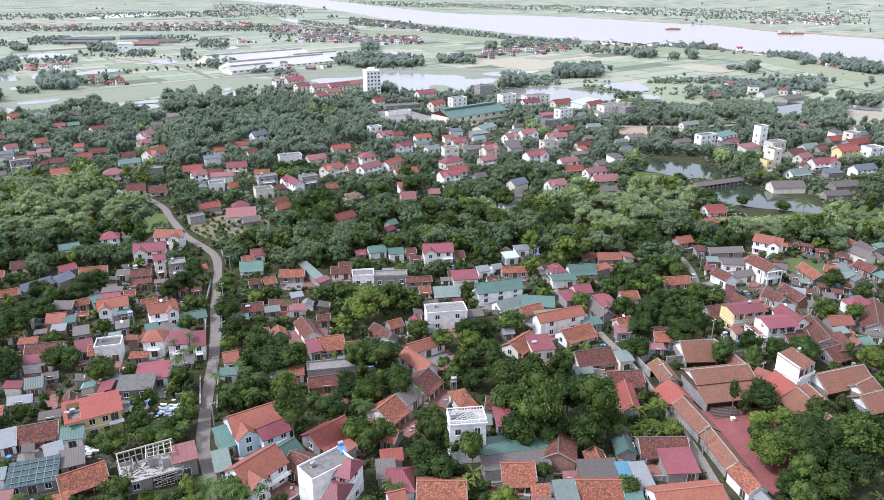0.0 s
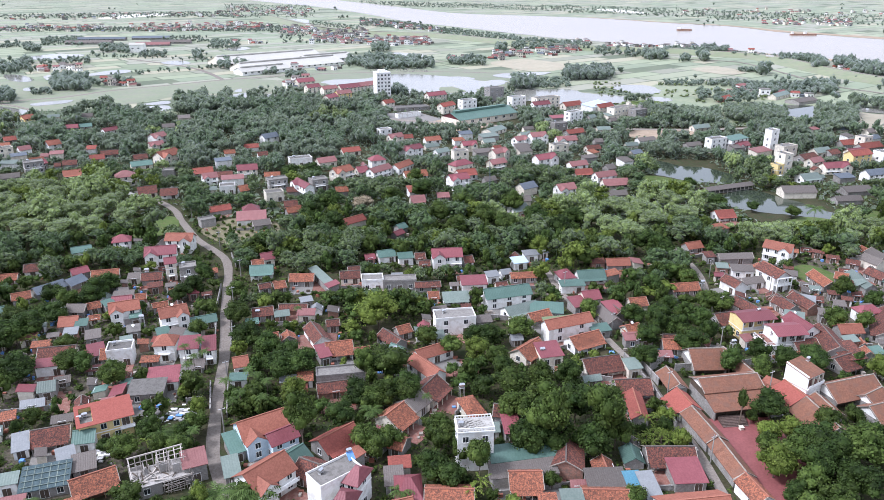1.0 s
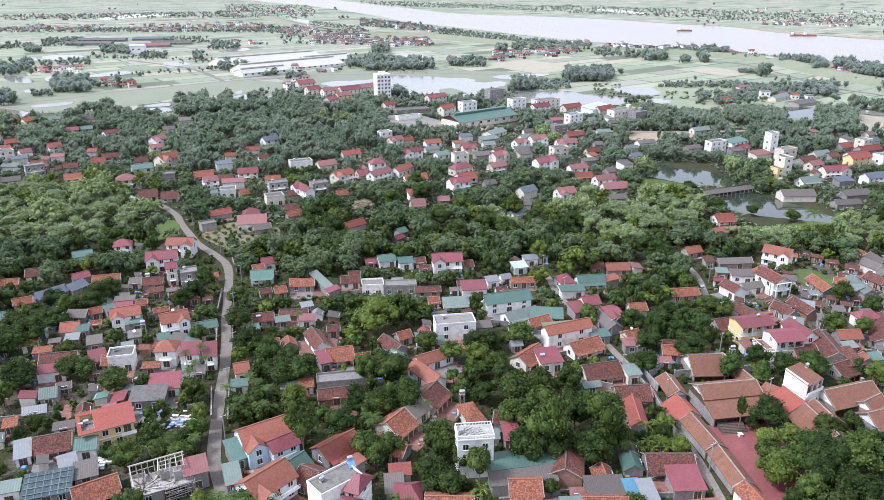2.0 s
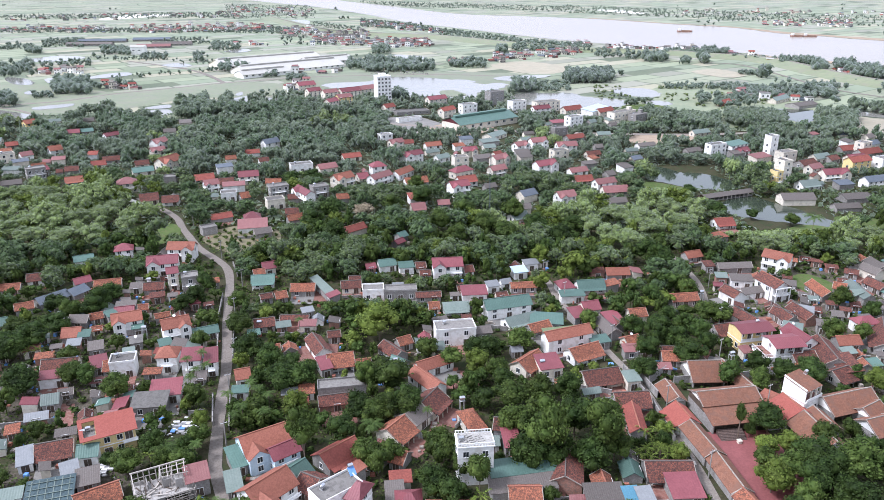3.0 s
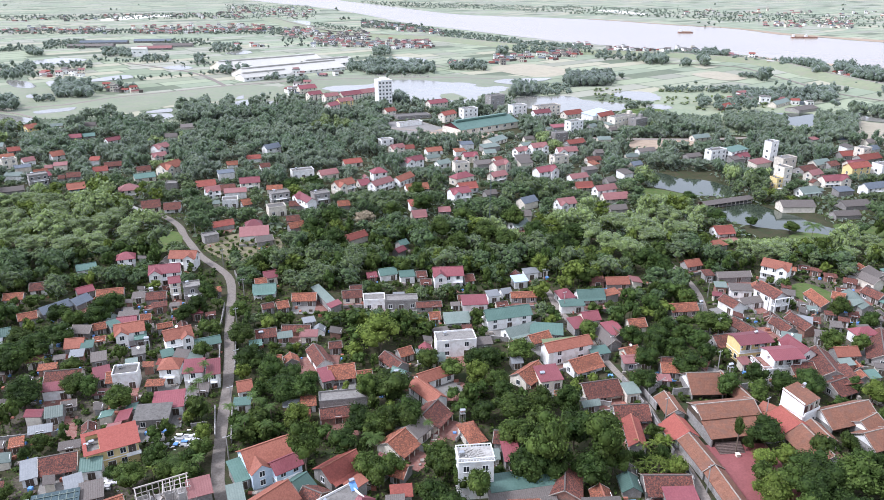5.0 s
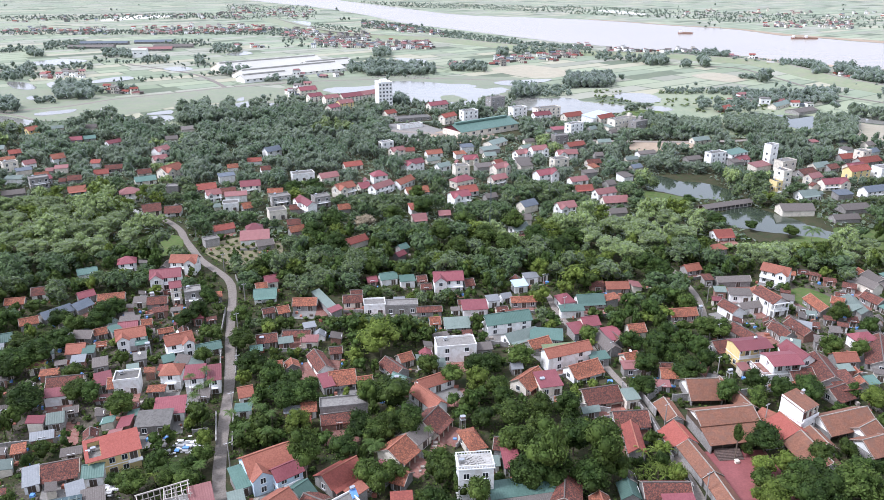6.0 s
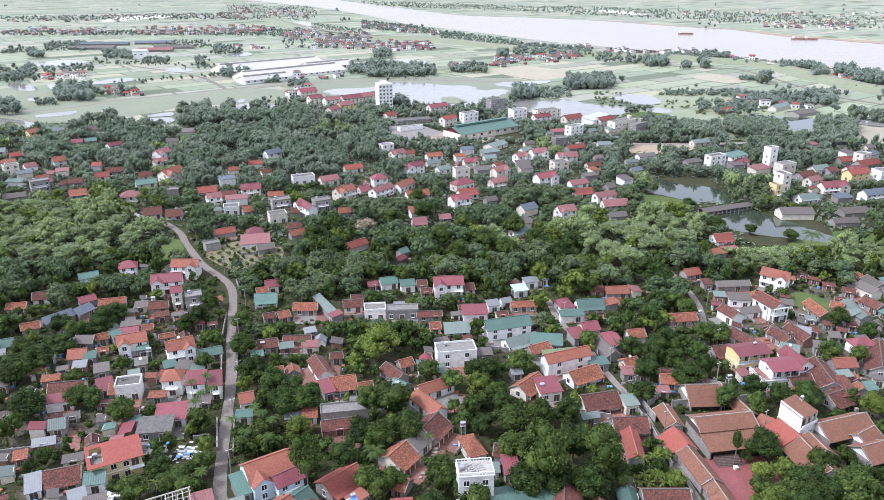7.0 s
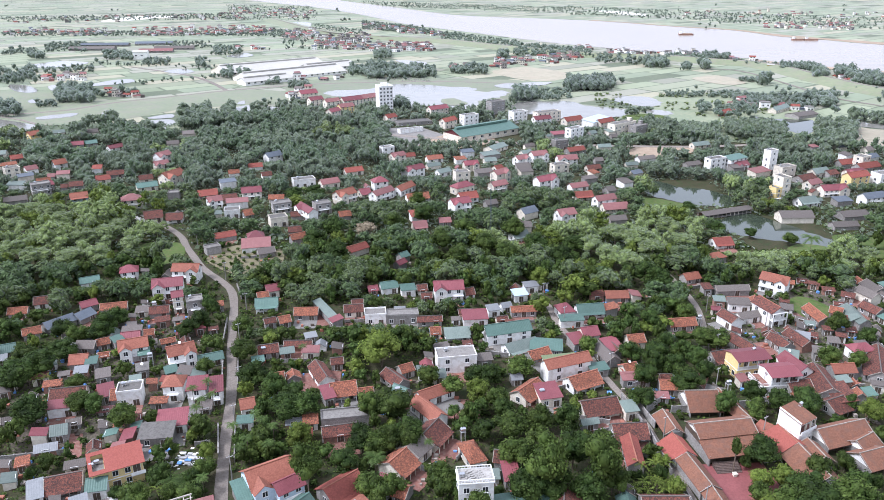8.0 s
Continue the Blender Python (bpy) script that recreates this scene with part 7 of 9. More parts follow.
hamlet([(78, 1076), (184, 1136), (212, 1105), (170, 1049), (77, 1010)], 40, "distant cluster of white houses in a row")
hamlet([(219, 1257), (245, 1257), (232, 1185), (207, 1185)], 14, "distant cluster of white houses with red roofs")
hamlet([(252, 1202), (392, 1152), (379, 1113), (245, 1168)], 34, "distant cluster of white houses along the flood bank")
hamlet([(412, 1091), (443, 1076), (432, 1049), (402, 1062)], 10, "distant cluster of white houses along the flood bank")
hamlet([(10, 998), (37, 1010), (35, 962), (10, 974)], 10, "distant cluster of grey houses among trees")
hamlet([(61, 1036), (90, 1049), (85, 985), (58, 986)], 10, "distant cluster of white houses beside fields")
hamlet([(726, 1758), (978, 1835), (852, 1592), (684, 1655)], 60, "distant cluster of white houses on the far river bank")
hamlet([(-1125, 1963), (-557, 2162), (-485, 1876), (-1031, 1797)], 40, "distant cluster of white houses on the far plain")
hamlet([(-689, 2405), (-380, 2339), (-320, 1963), (-552, 1919)], 60, "distant cluster of white houses on the far plain")
hamlet([(660, 2276), (1271, 2217), (1103, 1917), (584, 2008)], 40, "distant cluster of white houses on the far river bank")
hamlet([(-493, 929), (-446, 940), (-418, 879), (-468, 879)], 16, "distant cluster of low farm houses with red roofs")
hamlet([(-373, 792), (-328, 800), (-313, 762), (-359, 762)], 9, "distant cluster of white farm houses beside the fields")
hamlet([(-333, 1239), (-287, 1239), (-283, 1220), (-329, 1220)], 6, "distant cluster of white houses beside the fields")
hamlet([(288, 747), (357, 713), (331, 670), (271, 700)], 14, "distant cluster of sheds and houses under trees")
hamlet([(477, 918), (508, 869), (493, 841), (462, 888)], 10, "distant cluster of white sheds on the river bank")
hamlet([(-199, 940), (-126, 919), (-117, 851), (-185, 869)], 14, "distant cluster of white workshops beside the factory")
hamlet([(-171, 800), (-137, 816), (-126, 747), (-160, 747)], 14, "distant cluster of small town houses with red roofs")

# white tombs on the lake shore
tombs = []
for x, y in spots_in([(-84, 908), (-15, 898), (-15, 874), (-82, 883)], 70, far):
    w, d, h = far.uniform(.5, 1.1), far.uniform(.5, .9), far.uniform(.7, 1.6)
    tombs += [(x - w, y - d, 0, x + w, y + d, h * .5), (x - w * .5, y, h * .5, x + w * .5, y + d, h)]
tagged(new("tombs", boxes_mesh("tombs", tombs, WALL["grey"])), "rows of small white tombs on the lake shore", "tombs", kind="stuff")


def polytunnel(x, y, rot, L):
    """A low hooped tunnel of pale plastic sheet over vegetable beds."""
    t = thing("polytunnel", x, y, rot, "low hooped tunnel of pale plastic sheet", "polytunnel", "plastic tunnels")
    v = [(u, math.cos(i * math.pi / 8) * 2.1, math.sin(i * math.pi / 8) * 1.9) for u in (-L / 2, L / 2) for i in range(9)]
    f = [(i, i + 1, i + 10, i + 9) for i in range(8)] + [tuple(range(9)), tuple(range(17, 8, -1))]
    piece("cover", mesh_of("cover", v, f, [TRIM]), t)
    for i in range(5):
        u = -L / 2 + i * L / 4
        piece("hoop", boxes_mesh("hoop", [(u - .08, -2.2, 0, u + .08, -2.12, 1.0), (u - .08, 2.12, 0, u + .08, 2.2, 1.0), (u - .08, -.8, 1.85, u + .08, .8, 1.98)], PALE_METAL), t)


for i in range(6):
    polytunnel(184 + i * 3.2, 622 - i * 3.4, 28, 22 - i % 2 * 4)


# ---------------------------------------------------------------- outbuildings and yards that go with the houses
LEAFY = ((-79, 152, 5), (-75, 160, 5), (-70, 134, 5), (-107, 165, 5), (-66, 170, 5), (-16, 153, 5), (0, 159, 5), (-2, 143, 5), (-43, 136, 5), (9, 151, 5), (3, 141, 5), (9, 137, 5), (7, 134, 5), (25, 151, 5), (26, 139, 5), (44, 134, 5),
         (57, 161, 8), (-60, 186, 8), (-52, 178, 8), (-57, 172, 7), (-15, 181, 9), (27, 171, 9), (45, 174, 9), (-84, 163, 7), (-141, 227, 10), (-143, 244, 8), (79, 219, 9), (86, 211, 8), (79, 231, 8), (-28, 227, 8), (-59, 211, 8), (-62, 231, 8))          # gardens that hold trees alone


def free(x, y, ex, ey, gap=.6):
    for hx, hy, hex_, hey, hh in HOMES:
        if abs(hx - x) < hex_ + ex + gap and abs(hy - y) < hey + ey + gap:
            return False
    if any(math.hypot(gx - x, gy - y) < gr for gx, gy, gr in LEAFY):
        return False
    for bx, by, br in BLOCKED:
        if abs(bx - x) < ex + br and abs(by - y) < ey + br:
            return False
    return not any(inside(o, x + u, y + w) for o in NO_TREES for u in (-ex, 0, ex) for w in (-ey, 0, ey))


lot = random.Random(12)
for x, y, rot, L, W, h, shed in list(PLOTS):
    if y > 600:
        continue
    turn = Matrix.Rotation(radians(rot), 2)
    for place in ((L / 2 + 3.2, lot.uniform(-1, 2)), (-L / 2 - 3.2, lot.uniform(-1, 2)), (lot.uniform(-2, 2), W / 2 + 3.0)):
        if lot.random() < (.75 if y < 220 else .5 if y < 330 else .4):
            p = turn @ Vector(place)
            l, w = lot.uniform(3.8, 7.0), lot.uniform(3.6, 5.5)
            if free(x + p.x, y + p.y, max(l, w) / 2, max(l, w) / 2, -.4):
                house(x + p.x, y + p.y, rot + lot.choice((0, 0, 90, -90)) * (1 if abs(rot) < 60 else 0), l, w, lot.uniform(3.0, 4.2), lot.choice("gsg"),
                      lot.choice(("fibre", "old", "old", "orangeold", "orangeold", "red", "tealgrey", "whitesheet", "redfade", "fibre", "teal")), lot.choice(("grey", "grey", "white", "brick", "cream")), 1)

# out-kitchens, stores and pig pens that crowd round the houses
made = 0
for x, y, rot, L, W, h, shed in sorted(PLOTS, key=lambda p: p[1]):
    if y > 235:
        break
    turn = Matrix.Rotation(radians(rot), 2)
    for tries in range(7):
        l, w = lot.uniform(3.2, 6.5), lot.uniform(3.0, 4.6)
        side = lot.randrange(4)
        place = ((L / 2 + l / 2 + .3, lot.uniform(-W, W) * .6), (-L / 2 - l / 2 - .3, lot.uniform(-W, W) * .6), (lot.uniform(-L, L) * .5, W / 2 + w / 2 + .3), (lot.choice((-1, 1)) * (L / 2 + .5), -W / 2 - w / 2 - 2))[side]
        p = turn @ Vector(place)
        c, s = abs(math.cos(radians(rot))), abs(math.sin(radians(rot)))
        if made < 270 and free(x + p.x, y + p.y, (l * c + w * s) / 2, (l * s + w * c) / 2, -.1):
            kind = lot.choice("sssg")
            house(x + p.x, y + p.y, rot, l, w, lot.uniform(2.6, 3.6), kind, "concrete" if kind == "f" else lot.choice(("fibre", "fibre", "old", "orangeold", "orangeold", "redfade", "tealgrey", "whitesheet", "teal", "redtile")),
                  lot.choice(("grey", "grey", "white", "brick", "cream")), 1, True, "outbuilding")
            made += 1

# lean-tos, sheds and covered yards that close the gaps in the crowded quarters
DENSE = ((-108, 214, 40, 58, 20), (124, 230, 42, 40, -20), (24, 240, 32, 22, 14), (-92, 148, 24, 18, 24), (-8, 142, 28, 14, 10), (146, 268, 26, 24, -24))


def crowded(x, y):
    return any(((x - a) / c) ** 2 + ((y - b) / d) ** 2 < 1 for a, b, c, d, turn in DENSE)


close = random.Random(31)
for a, b, c, d, turn in DENSE:
    for tries in range(int(c * d * .16)):
        x, y = close.uniform(a - c, a + c), close.uniform(b - d, b + d)
        l, w = close.uniform(2.8, 6.0), close.uniform(2.4, 4.2)
        rot = turn + close.uniform(-8, 8) + close.choice((0, 0, 90))
        ct, st = abs(math.cos(radians(rot))), abs(math.sin(radians(rot)))
        if crowded(x, y) and free(x, y, (l * ct + w * st) / 2, (l * st + w * ct) / 2, .1):
            house(x, y, rot, l, w, close.uniform(2.4, 3.5), close.choice("ssg"), close.choice(("fibre", "fibre", "fibre", "old", "old", "old", "orangeold", "tealgrey", "red", "fibre")),
                  close.choice(("grey", "grey", "white", "brick", "cream")), 1, True, "outbuilding")

# small old houses and sheds scattered through the farther gardens
for i in range(900):
    y = lot.uniform(335, 640)
    x = lot.uniform(-.62, .62) * y
    l, w = lot.uniform(6, 11), lot.uniform(5, 8)
    if len(PLOTS) > 640 or (-195 < x < -45 and 470 < y < 650) or y > 600 and x < -150 or y > 540 and x > 170 or (abs(x + 185) < 50 and y < 430) or (50 < x < 135 and y < 385) or noise.noise(Vector((x * .014, y * .014, 3))) < .06:
        continue
    if free(x, y, 6, 6, 1.5):
        house(x, y, lot.uniform(5, 40), l, w, lot.uniform(3.8, 5.2), lot.choice("ggs"), lot.choice(("old", "redtile", "fibre", "fibre", "tealgrey", "slate", "orangeold", "redfade")), lot.choice(("white", "grey", "cream")), 1)

for x, y, rot, L, W, h, shed in PLOTS:
    if shed and L < 6.5 or y > 345 or lot.random() < .2:
        continue
    turn = Matrix.Rotation(radians(rot), 2)
    deep = lot.uniform(4.0, 7.5)
    mid = Vector((x, y)) + turn @ Vector((0, -W / 2 - deep / 2 - .1))
    ex = (L * abs(math.cos(radians(rot))) + deep * abs(math.sin(radians(rot)))) / 2
    ey = (L * abs(math.sin(radians(rot))) + deep * abs(math.cos(radians(rot)))) / 2
    if any(abs(mid.x - bx) < ex * .8 + br and abs(mid.y - by) < ey * .8 + br for bx, by, br in BLOCKED):
        continue
    corners = [Vector((x, y)) + turn @ Vector(q) for q in ((-L / 2, -W / 2 - deep), (L / 2, -W / 2 - deep), (L / 2, -W / 2 - .02), (-L / 2, -W / 2 - .02))]
    kind = lot.random()
    sheet("pavement", [tuple(c) for c in corners], 0.06 + .02 * lot.random(), BRICK_YARD if kind < .6 else CEMENT_YARD, "red brick paved yard before a house" if kind < .6 else "grey cement yard before a house", "yard")
    if kind < .45:
        a, b, c, d = corners
        wall_run(a.x, a.y, b.x, b.y, 1.3, WALL["grey"], "low weathered cement garden wall")

# pots, crates, stacked bricks and tools left about the yards
clutter = {"tarp": [], "pale": [], "clay": [], "dark": []}
for x, y, rot, L, W, h, shed in PLOTS:
    if y > 330:
        continue
    turn = Matrix.Rotation(radians(rot), 2)
    for i in range(lot.randrange(2, 7)):
        p = Vector((x, y)) + turn @ Vector((lot.uniform(-.6, .6) * L, -W / 2 - lot.uniform(.6, 5)))
        if any(abs(p.x - hx) < hex_ + .3 and abs(p.y - hy) < hey + .3 for hx, hy, hex_, hey, hh in HOMES) or any(abs(p.x - bx) < br and abs(p.y - by) < br for bx, by, br in BLOCKED):
            continue
        a, b, c = lot.uniform(.2, .8), lot.uniform(.2, .6), lot.uniform(.3, 1.1)
        clutter[lot.choice(("tarp", "pale", "pale", "clay", "clay", "dark"))].append((p.x - a, p.y - b, 0, p.x + a, p.y + b, c))
for k, boxes in clutter.items():
    mat, label = {"tarp": (TARP, "blue plastic crates and covered heaps in yards"), "pale": (PLASTER, "pale sacks, pots and blocks in yards"), "clay": (CLAY_CAP, "stacked clay bricks and jars in yards"),
                  "dark": (WOOD, "dark timber stacks and tools in yards")}[k]
    tagged(new("yard_clutter", boxes_mesh("yard_clutter", boxes, mat)), label, "clutter", kind="stuff")


# ---------------------------------------------------------------- trees
rng = np.random.default_rng(7)


def leaf_quads(points, normals, size, rnd):
    """One bent leaf clump (two triangles) at each point, facing along its normal."""
    n = len(points)
    t = np.cross(normals, rnd.normal(size=(n, 3)))
    t /= np.linalg.norm(t, axis=1, keepdims=True) + 1e-9
    b = np.cross(normals, t)
    s = size * rnd.uniform(.6, 1.35, (n, 1))
    w = s * rnd.uniform(.45, .8, (n, 1))
    tip = points + t * s - normals * s * .25
    tail = points - t * s - normals * s * .15
    v = np.stack([tail, points - b * w, tip, points + b * w], 1).reshape(-1, 3)
    k = np.arange(n) * 4
    f = np.concatenate([np.stack([k, k + 1, k + 2], 1), np.stack([k, k + 2, k + 3], 1)])
    return v, f


ICO = bmesh.new()
bmesh.ops.create_icosphere(ICO, subdivisions=1, radius=1)
ICO_V = np.array([v.co[:] for v in ICO.verts])
ICO_F = np.array([[v.index for v in f.verts] for f in ICO.faces])
ICO.free()


OCT_V = np.array([(1, 0, 0), (0, 1, 0), (-1, 0, 0), (0, -1, 0), (0, 0, 1), (0, 0, -1)], float)
OCT_F = np.array([(0, 1, 4), (1, 2, 4), (2, 3, 4), (3, 0, 4), (1, 0, 5), (2, 1, 5), (3, 2, 5), (0, 3, 5)])


def crown_data(seed, lobes, leaves, leaf, flat=0.8, spread=0.62, lobe=(0.30, 0.48), up=0.35, core=0.80, plain=False):
    """A crown of unit radius round its middle: lobes of leaf clumps over uneven cores, with gaps between them."""
    r = np.random.default_rng(seed)
    vs, fs, base = [], [], 0
    centres = []
    for i in range(lobes):
        d = r.normal(size=3)
        d /= np.linalg.norm(d)
        d[2] = d[2] * .95 + .1 if i % 4 else abs(d[2])
        c = d * spread * r.uniform(.5, 1.08)
        c[2] *= flat
        rad = r.uniform(*lobe)
        centres.append((c, rad))
    for c, rad in centres:
        if core:
            cv, cf = (OCT_V, OCT_F) if plain else (ICO_V, ICO_F)
            v = cv * (rad * core * r.uniform(.8, 1.1, (len(cv), 1))) + c
            vs.append(v)
            fs.append(cf + base)
            base += len(v)
        n = int(leaves * rad ** 2 / sum(q[1] ** 2 for q in centres))
        d = r.normal(size=(n, 3))
        d /= np.linalg.norm(d, axis=1, keepdims=True)
        d[:, 2] = np.where(d[:, 2] < -.3, -d[:, 2], d[:, 2])
        p = c + d * rad * r.uniform(.8, 1.22, (n, 1))
        nn = d + r.normal(size=(n, 3)) * .45 + np.array([0, 0, up])
        nn /= np.linalg.norm(nn, axis=1, keepdims=True)
        v, f = leaf_quads(p, nn, leaf, r)
        vs.append(v)
        fs.append(f + base)
        base += len(v)
    return np.concatenate(vs), np.concatenate(fs)


def trunk_data(height, radius, limbs, seed, reach):
    """A tapered trunk with limbs that spread into the crown."""
    r = random.Random(seed)
    verts, faces = [], []

    def limb(a, b, r0, r1, sides=6):
        d = (b - a).normalized()
        u = d.orthogonal().normalized()
        w = d.cross(u)
        k = len(verts)
        for p, q in ((a, r0), ((a + b) / 2 + Vector((r.uniform(-.1, .1), r.uniform(-.1, .1), 0)) * (b - a).length * .4, (r0 + r1) / 2), (b, r1)):
            for i in range(sides):
                t = 2 * math.pi * i / sides
                verts.append(tuple(p + (u * math.cos(t) + w * math.sin(t)) * q))
        for j in range(2):
            for i in range(sides):
                faces.append((k + j * sides + i, k + j * sides + (i + 1) % sides, k + (j + 1) * sides + (i + 1) % sides, k + (j + 1) * sides + i))

    fork = Vector((0, 0, height * .5))
    limb(Vector((0, 0, -.3)), fork, radius, radius * .7)
    for i in range(limbs):
        t = 2 * math.pi * (i + r.random() * .5) / limbs
        limb(fork - Vector((0, 0, .1)), Vector((math.cos(t) * reach * .5, math.sin(t) * reach * .5, height * r.uniform(.8, 1.0))), radius * .55, radius * .15, 5)
    return verts, faces


def frond_data(n, length, droop, width, seed, rise=0.5, leaflets=9):
    """Arching fronds with separate leaflets round a stem top."""
    r = np.random.default_rng(seed)
    verts, faces = [], []
    for i in range(n):
        az = 2 * math.pi * (i + r.uniform(0, .6)) / n
        lift = rise * r.uniform(.4, 1.3)
        ln = length * r.uniform(.8, 1.1)
        d = Vector((math.cos(az), math.sin(az), 0))
        s = Vector((-d.y, d.x, 0))
        rib = []
        for j in range(leaflets + 1):
            u = j / leaflets
            rib.append(d * ln * u + Vector((0, 0, ln * (lift * u - droop * u * u))))
        for j in range(leaflets):
            a, b = rib[j], rib[j + 1]
            w = width * (math.sin(math.pi * (.12 + .83 * j / leaflets)) ** .7) * r.uniform(.75, 1.1)
            for side in (-1, 1):
                k = len(verts)
                verts += [tuple(a), tuple(a.lerp(b, .85)), tuple(b + s * side * w + d * w * .3 - Vector((0, 0, w * .35)))]
                faces.append((k, k + 1, k + 2) if side > 0 else (k, k + 2, k + 1))
    return verts, faces


CROWNS, TRUNKS = {}, {}
for i in range(4):
    for kind in ("dark", "mid", "light"):
        v, f = crown_data(100 + i, 17 + i % 4, 900, 0.073, flat=.95, spread=.6, lobe=(.30, .46), core=.88)
        CROWNS[kind, i] = bulk_mesh("crown", v, f, LEAF[kind])
        v, f = crown_data(170 + i, 26 + i % 4, 1900, 0.054, flat=.95, spread=.64, lobe=(.24, .40), core=.88)
        CROWNS[kind + "_big", i] = bulk_mesh("crown", v, f, LEAF[kind])
for i in range(3):
    for kind in ("dark", "mid"):
        v, f = crown_data(150 + i, 7, 260, 0.15, flat=.75)
        CROWNS[kind + "_bush", i] = bulk_mesh("crown", v, f, LEAF[kind])
for i in range(3):
    v, f = crown_data(200 + i, 26, 2100, 0.055, flat=1.0, spread=.68, lobe=(.22, .36), up=.2, core=.86)
    CROWNS["bamboo", i] = bulk_mesh("crown", v, f, LEAF["bamboo"])
    CROWNS["straw", i] = bulk_mesh("crown", v, f, LEAF["straw"])
for i in range(3):
    v, f = trunk_data(1.0, .045, 4 + i, 40 + i, .9)
    TRUNKS[i] = mesh_of("trunk", v, f, [BARK])
for i in range(3):
    v, f = frond_data(19, 1.0, .75, .27, 60 + i, .75)
    CROWNS["palm", i] = mesh_of("crown", v, f, [LEAF["palm"]])
    v, f = frond_data(8, 1.0, .9, .2, 80 + i, 1.1, 6)
    CROWNS["banana", i] = mesh_of("crown", v, f, [LEAF["light"]])
TREE_WORDS = {"dark": "dense dark green fruit tree with a rounded crown", "mid": "leafy mid-green garden tree with an uneven crown",
              "light": "bright yellow-green leafy tree", "bamboo": "feathery yellow-green bamboo clump", "straw": "dry straw-coloured bamboo clump",
              "palm": "slender palm with arching green fronds", "banana": "banana plant with broad ragged leaves",
              "dark_bush": "low dark green garden shrub", "mid_bush": "low mid-green garden shrub"}


def tree(kind, x, y, h, r, seed=0):
    """A tree of height h and crown radius r."""
    shape = kind + "_big" if r >= 5 and kind in ("dark", "mid", "light") else kind
    i = seed % (4 if kind in ("dark", "mid", "light") else 3)
    name = {"bamboo": "bamboo", "straw": "bamboo", "palm": "palm_tree", "banana": "banana_plant", "dark_bush": "shrub", "mid_bush": "shrub"}.get(kind, "tree")
    t = thing(name, x, y, (seed * 67) % 360, TREE_WORDS[kind], name.replace("_", " "), "village trees")
    if kind in ("palm", "banana"):
        stem = h - r * (.25 if kind == "palm" else .35)
        piece("trunk", TRUNK_POST, t, Matrix.Diagonal((.11 if kind == "palm" else .16, .11 if kind == "palm" else .16, stem, 1)))
        piece("crown", CROWNS[kind, i], t, Matrix.Translation((0, 0, stem)) @ Matrix.Diagonal((r, r, r, 1)))
        return
    tall = h - r * .2
    piece("trunk", TRUNKS[seed % 3], t, Matrix.Diagonal((r * .9, r * .9, max(h * .8, .4), 1)))
    lift = min(h * .48, h - .4, r * 1.25)
    piece("crown", CROWNS[shape, i], t, Matrix.Translation((0, 0, h - lift * .97)) @ Matrix.Diagonal((r, r, lift, 1)))
    TREES.append((x, y, r, h))


MEDIUM = [crown_data(400 + i, 9, 190, 0.135, flat=.95, spread=.66, lobe=(.30, .48), core=.94) for i in range(6)]
LARGE = [crown_data(430 + i, 14, 260, 0.106, flat=.95, spread=.66, lobe=(.27, .42), core=.84, up=.25, plain=True) for i in range(7)]
PLUME = [crown_data(460 + i, 17, 330, 0.090, flat=1.1, spread=.74, lobe=(.20, .34), core=.82, up=.15, plain=True) for i in range(5)]
SMALL = [crown_data(300 + i, 8, 82, 0.180, flat=.95, spread=.64, lobe=(.32, .48), core=.95, up=.25, plain=True) for i in range(7)]
TINY = [crown_data(350 + i, 5, 32, 0.265, flat=1.0, spread=.55, lobe=(.38, .56), core=1.05, plain=True) for i in range(5)]
SPECK = [crown_data(380 + i, 3, 12, 0.33, flat=1.1, spread=.48, lobe=(.48, .66), core=1.1, plain=True) for i in range(5)]
STEM_V = np.array([(math.cos(a) * q, math.sin(a) * q, z) for z, q in ((0, .05), (.7, .025)) for a in (0, 1.57, 3.14, 4.71)])
STEM_F = np.array([(i, (i + 1) % 4, 4 + (i + 1) % 4) for i in range(4)] + [(i, 4 + (i + 1) % 4, 4 + i) for i in range(4)])


def massed(store, crowns, x, y, h, r):
    """Adds one tree to a mass of trees."""
    v, f = crowns[int(rng.integers(0, len(crowns)))]
    a = rng.uniform(0, 6.28)
    c, s = math.cos(a), math.sin(a)
    low = crowns is TINY or crowns is SPECK
    lift = h * .56 if low else min(h * .49, h - .3)
    rx, ry = r * rng.uniform(.75, 1.3), r * rng.uniform(.75, 1.3)
    w = np.stack([(v[:, 0] * c - v[:, 1] * s) * rx + x, (v[:, 0] * s + v[:, 1] * c) * ry + y, v[:, 2] * lift + (h * .47 if low else h - lift * .95)], 1)
    stem = STEM_V * np.array([r, r, h]) + np.array([x, y, 0])
    store[0].append(np.concatenate([w, stem]))
    store[1].append(np.concatenate([f, STEM_F + len(w)]) + store[2][0])
    store[2][0] += len(w) + len(stem)


def mass_object(name, store, mat, label):
    if store[0]:
        tagged(new(name, bulk_mesh(name, np.concatenate(store[0]), np.concatenate(store[1]), mat)), label, "trees", kind="stuff")


TRUNK_POST = mesh_of("trunk", *trunk_data(2.0, 1.0, 0, 3, 0)[:2], [BARK])
TREES = []


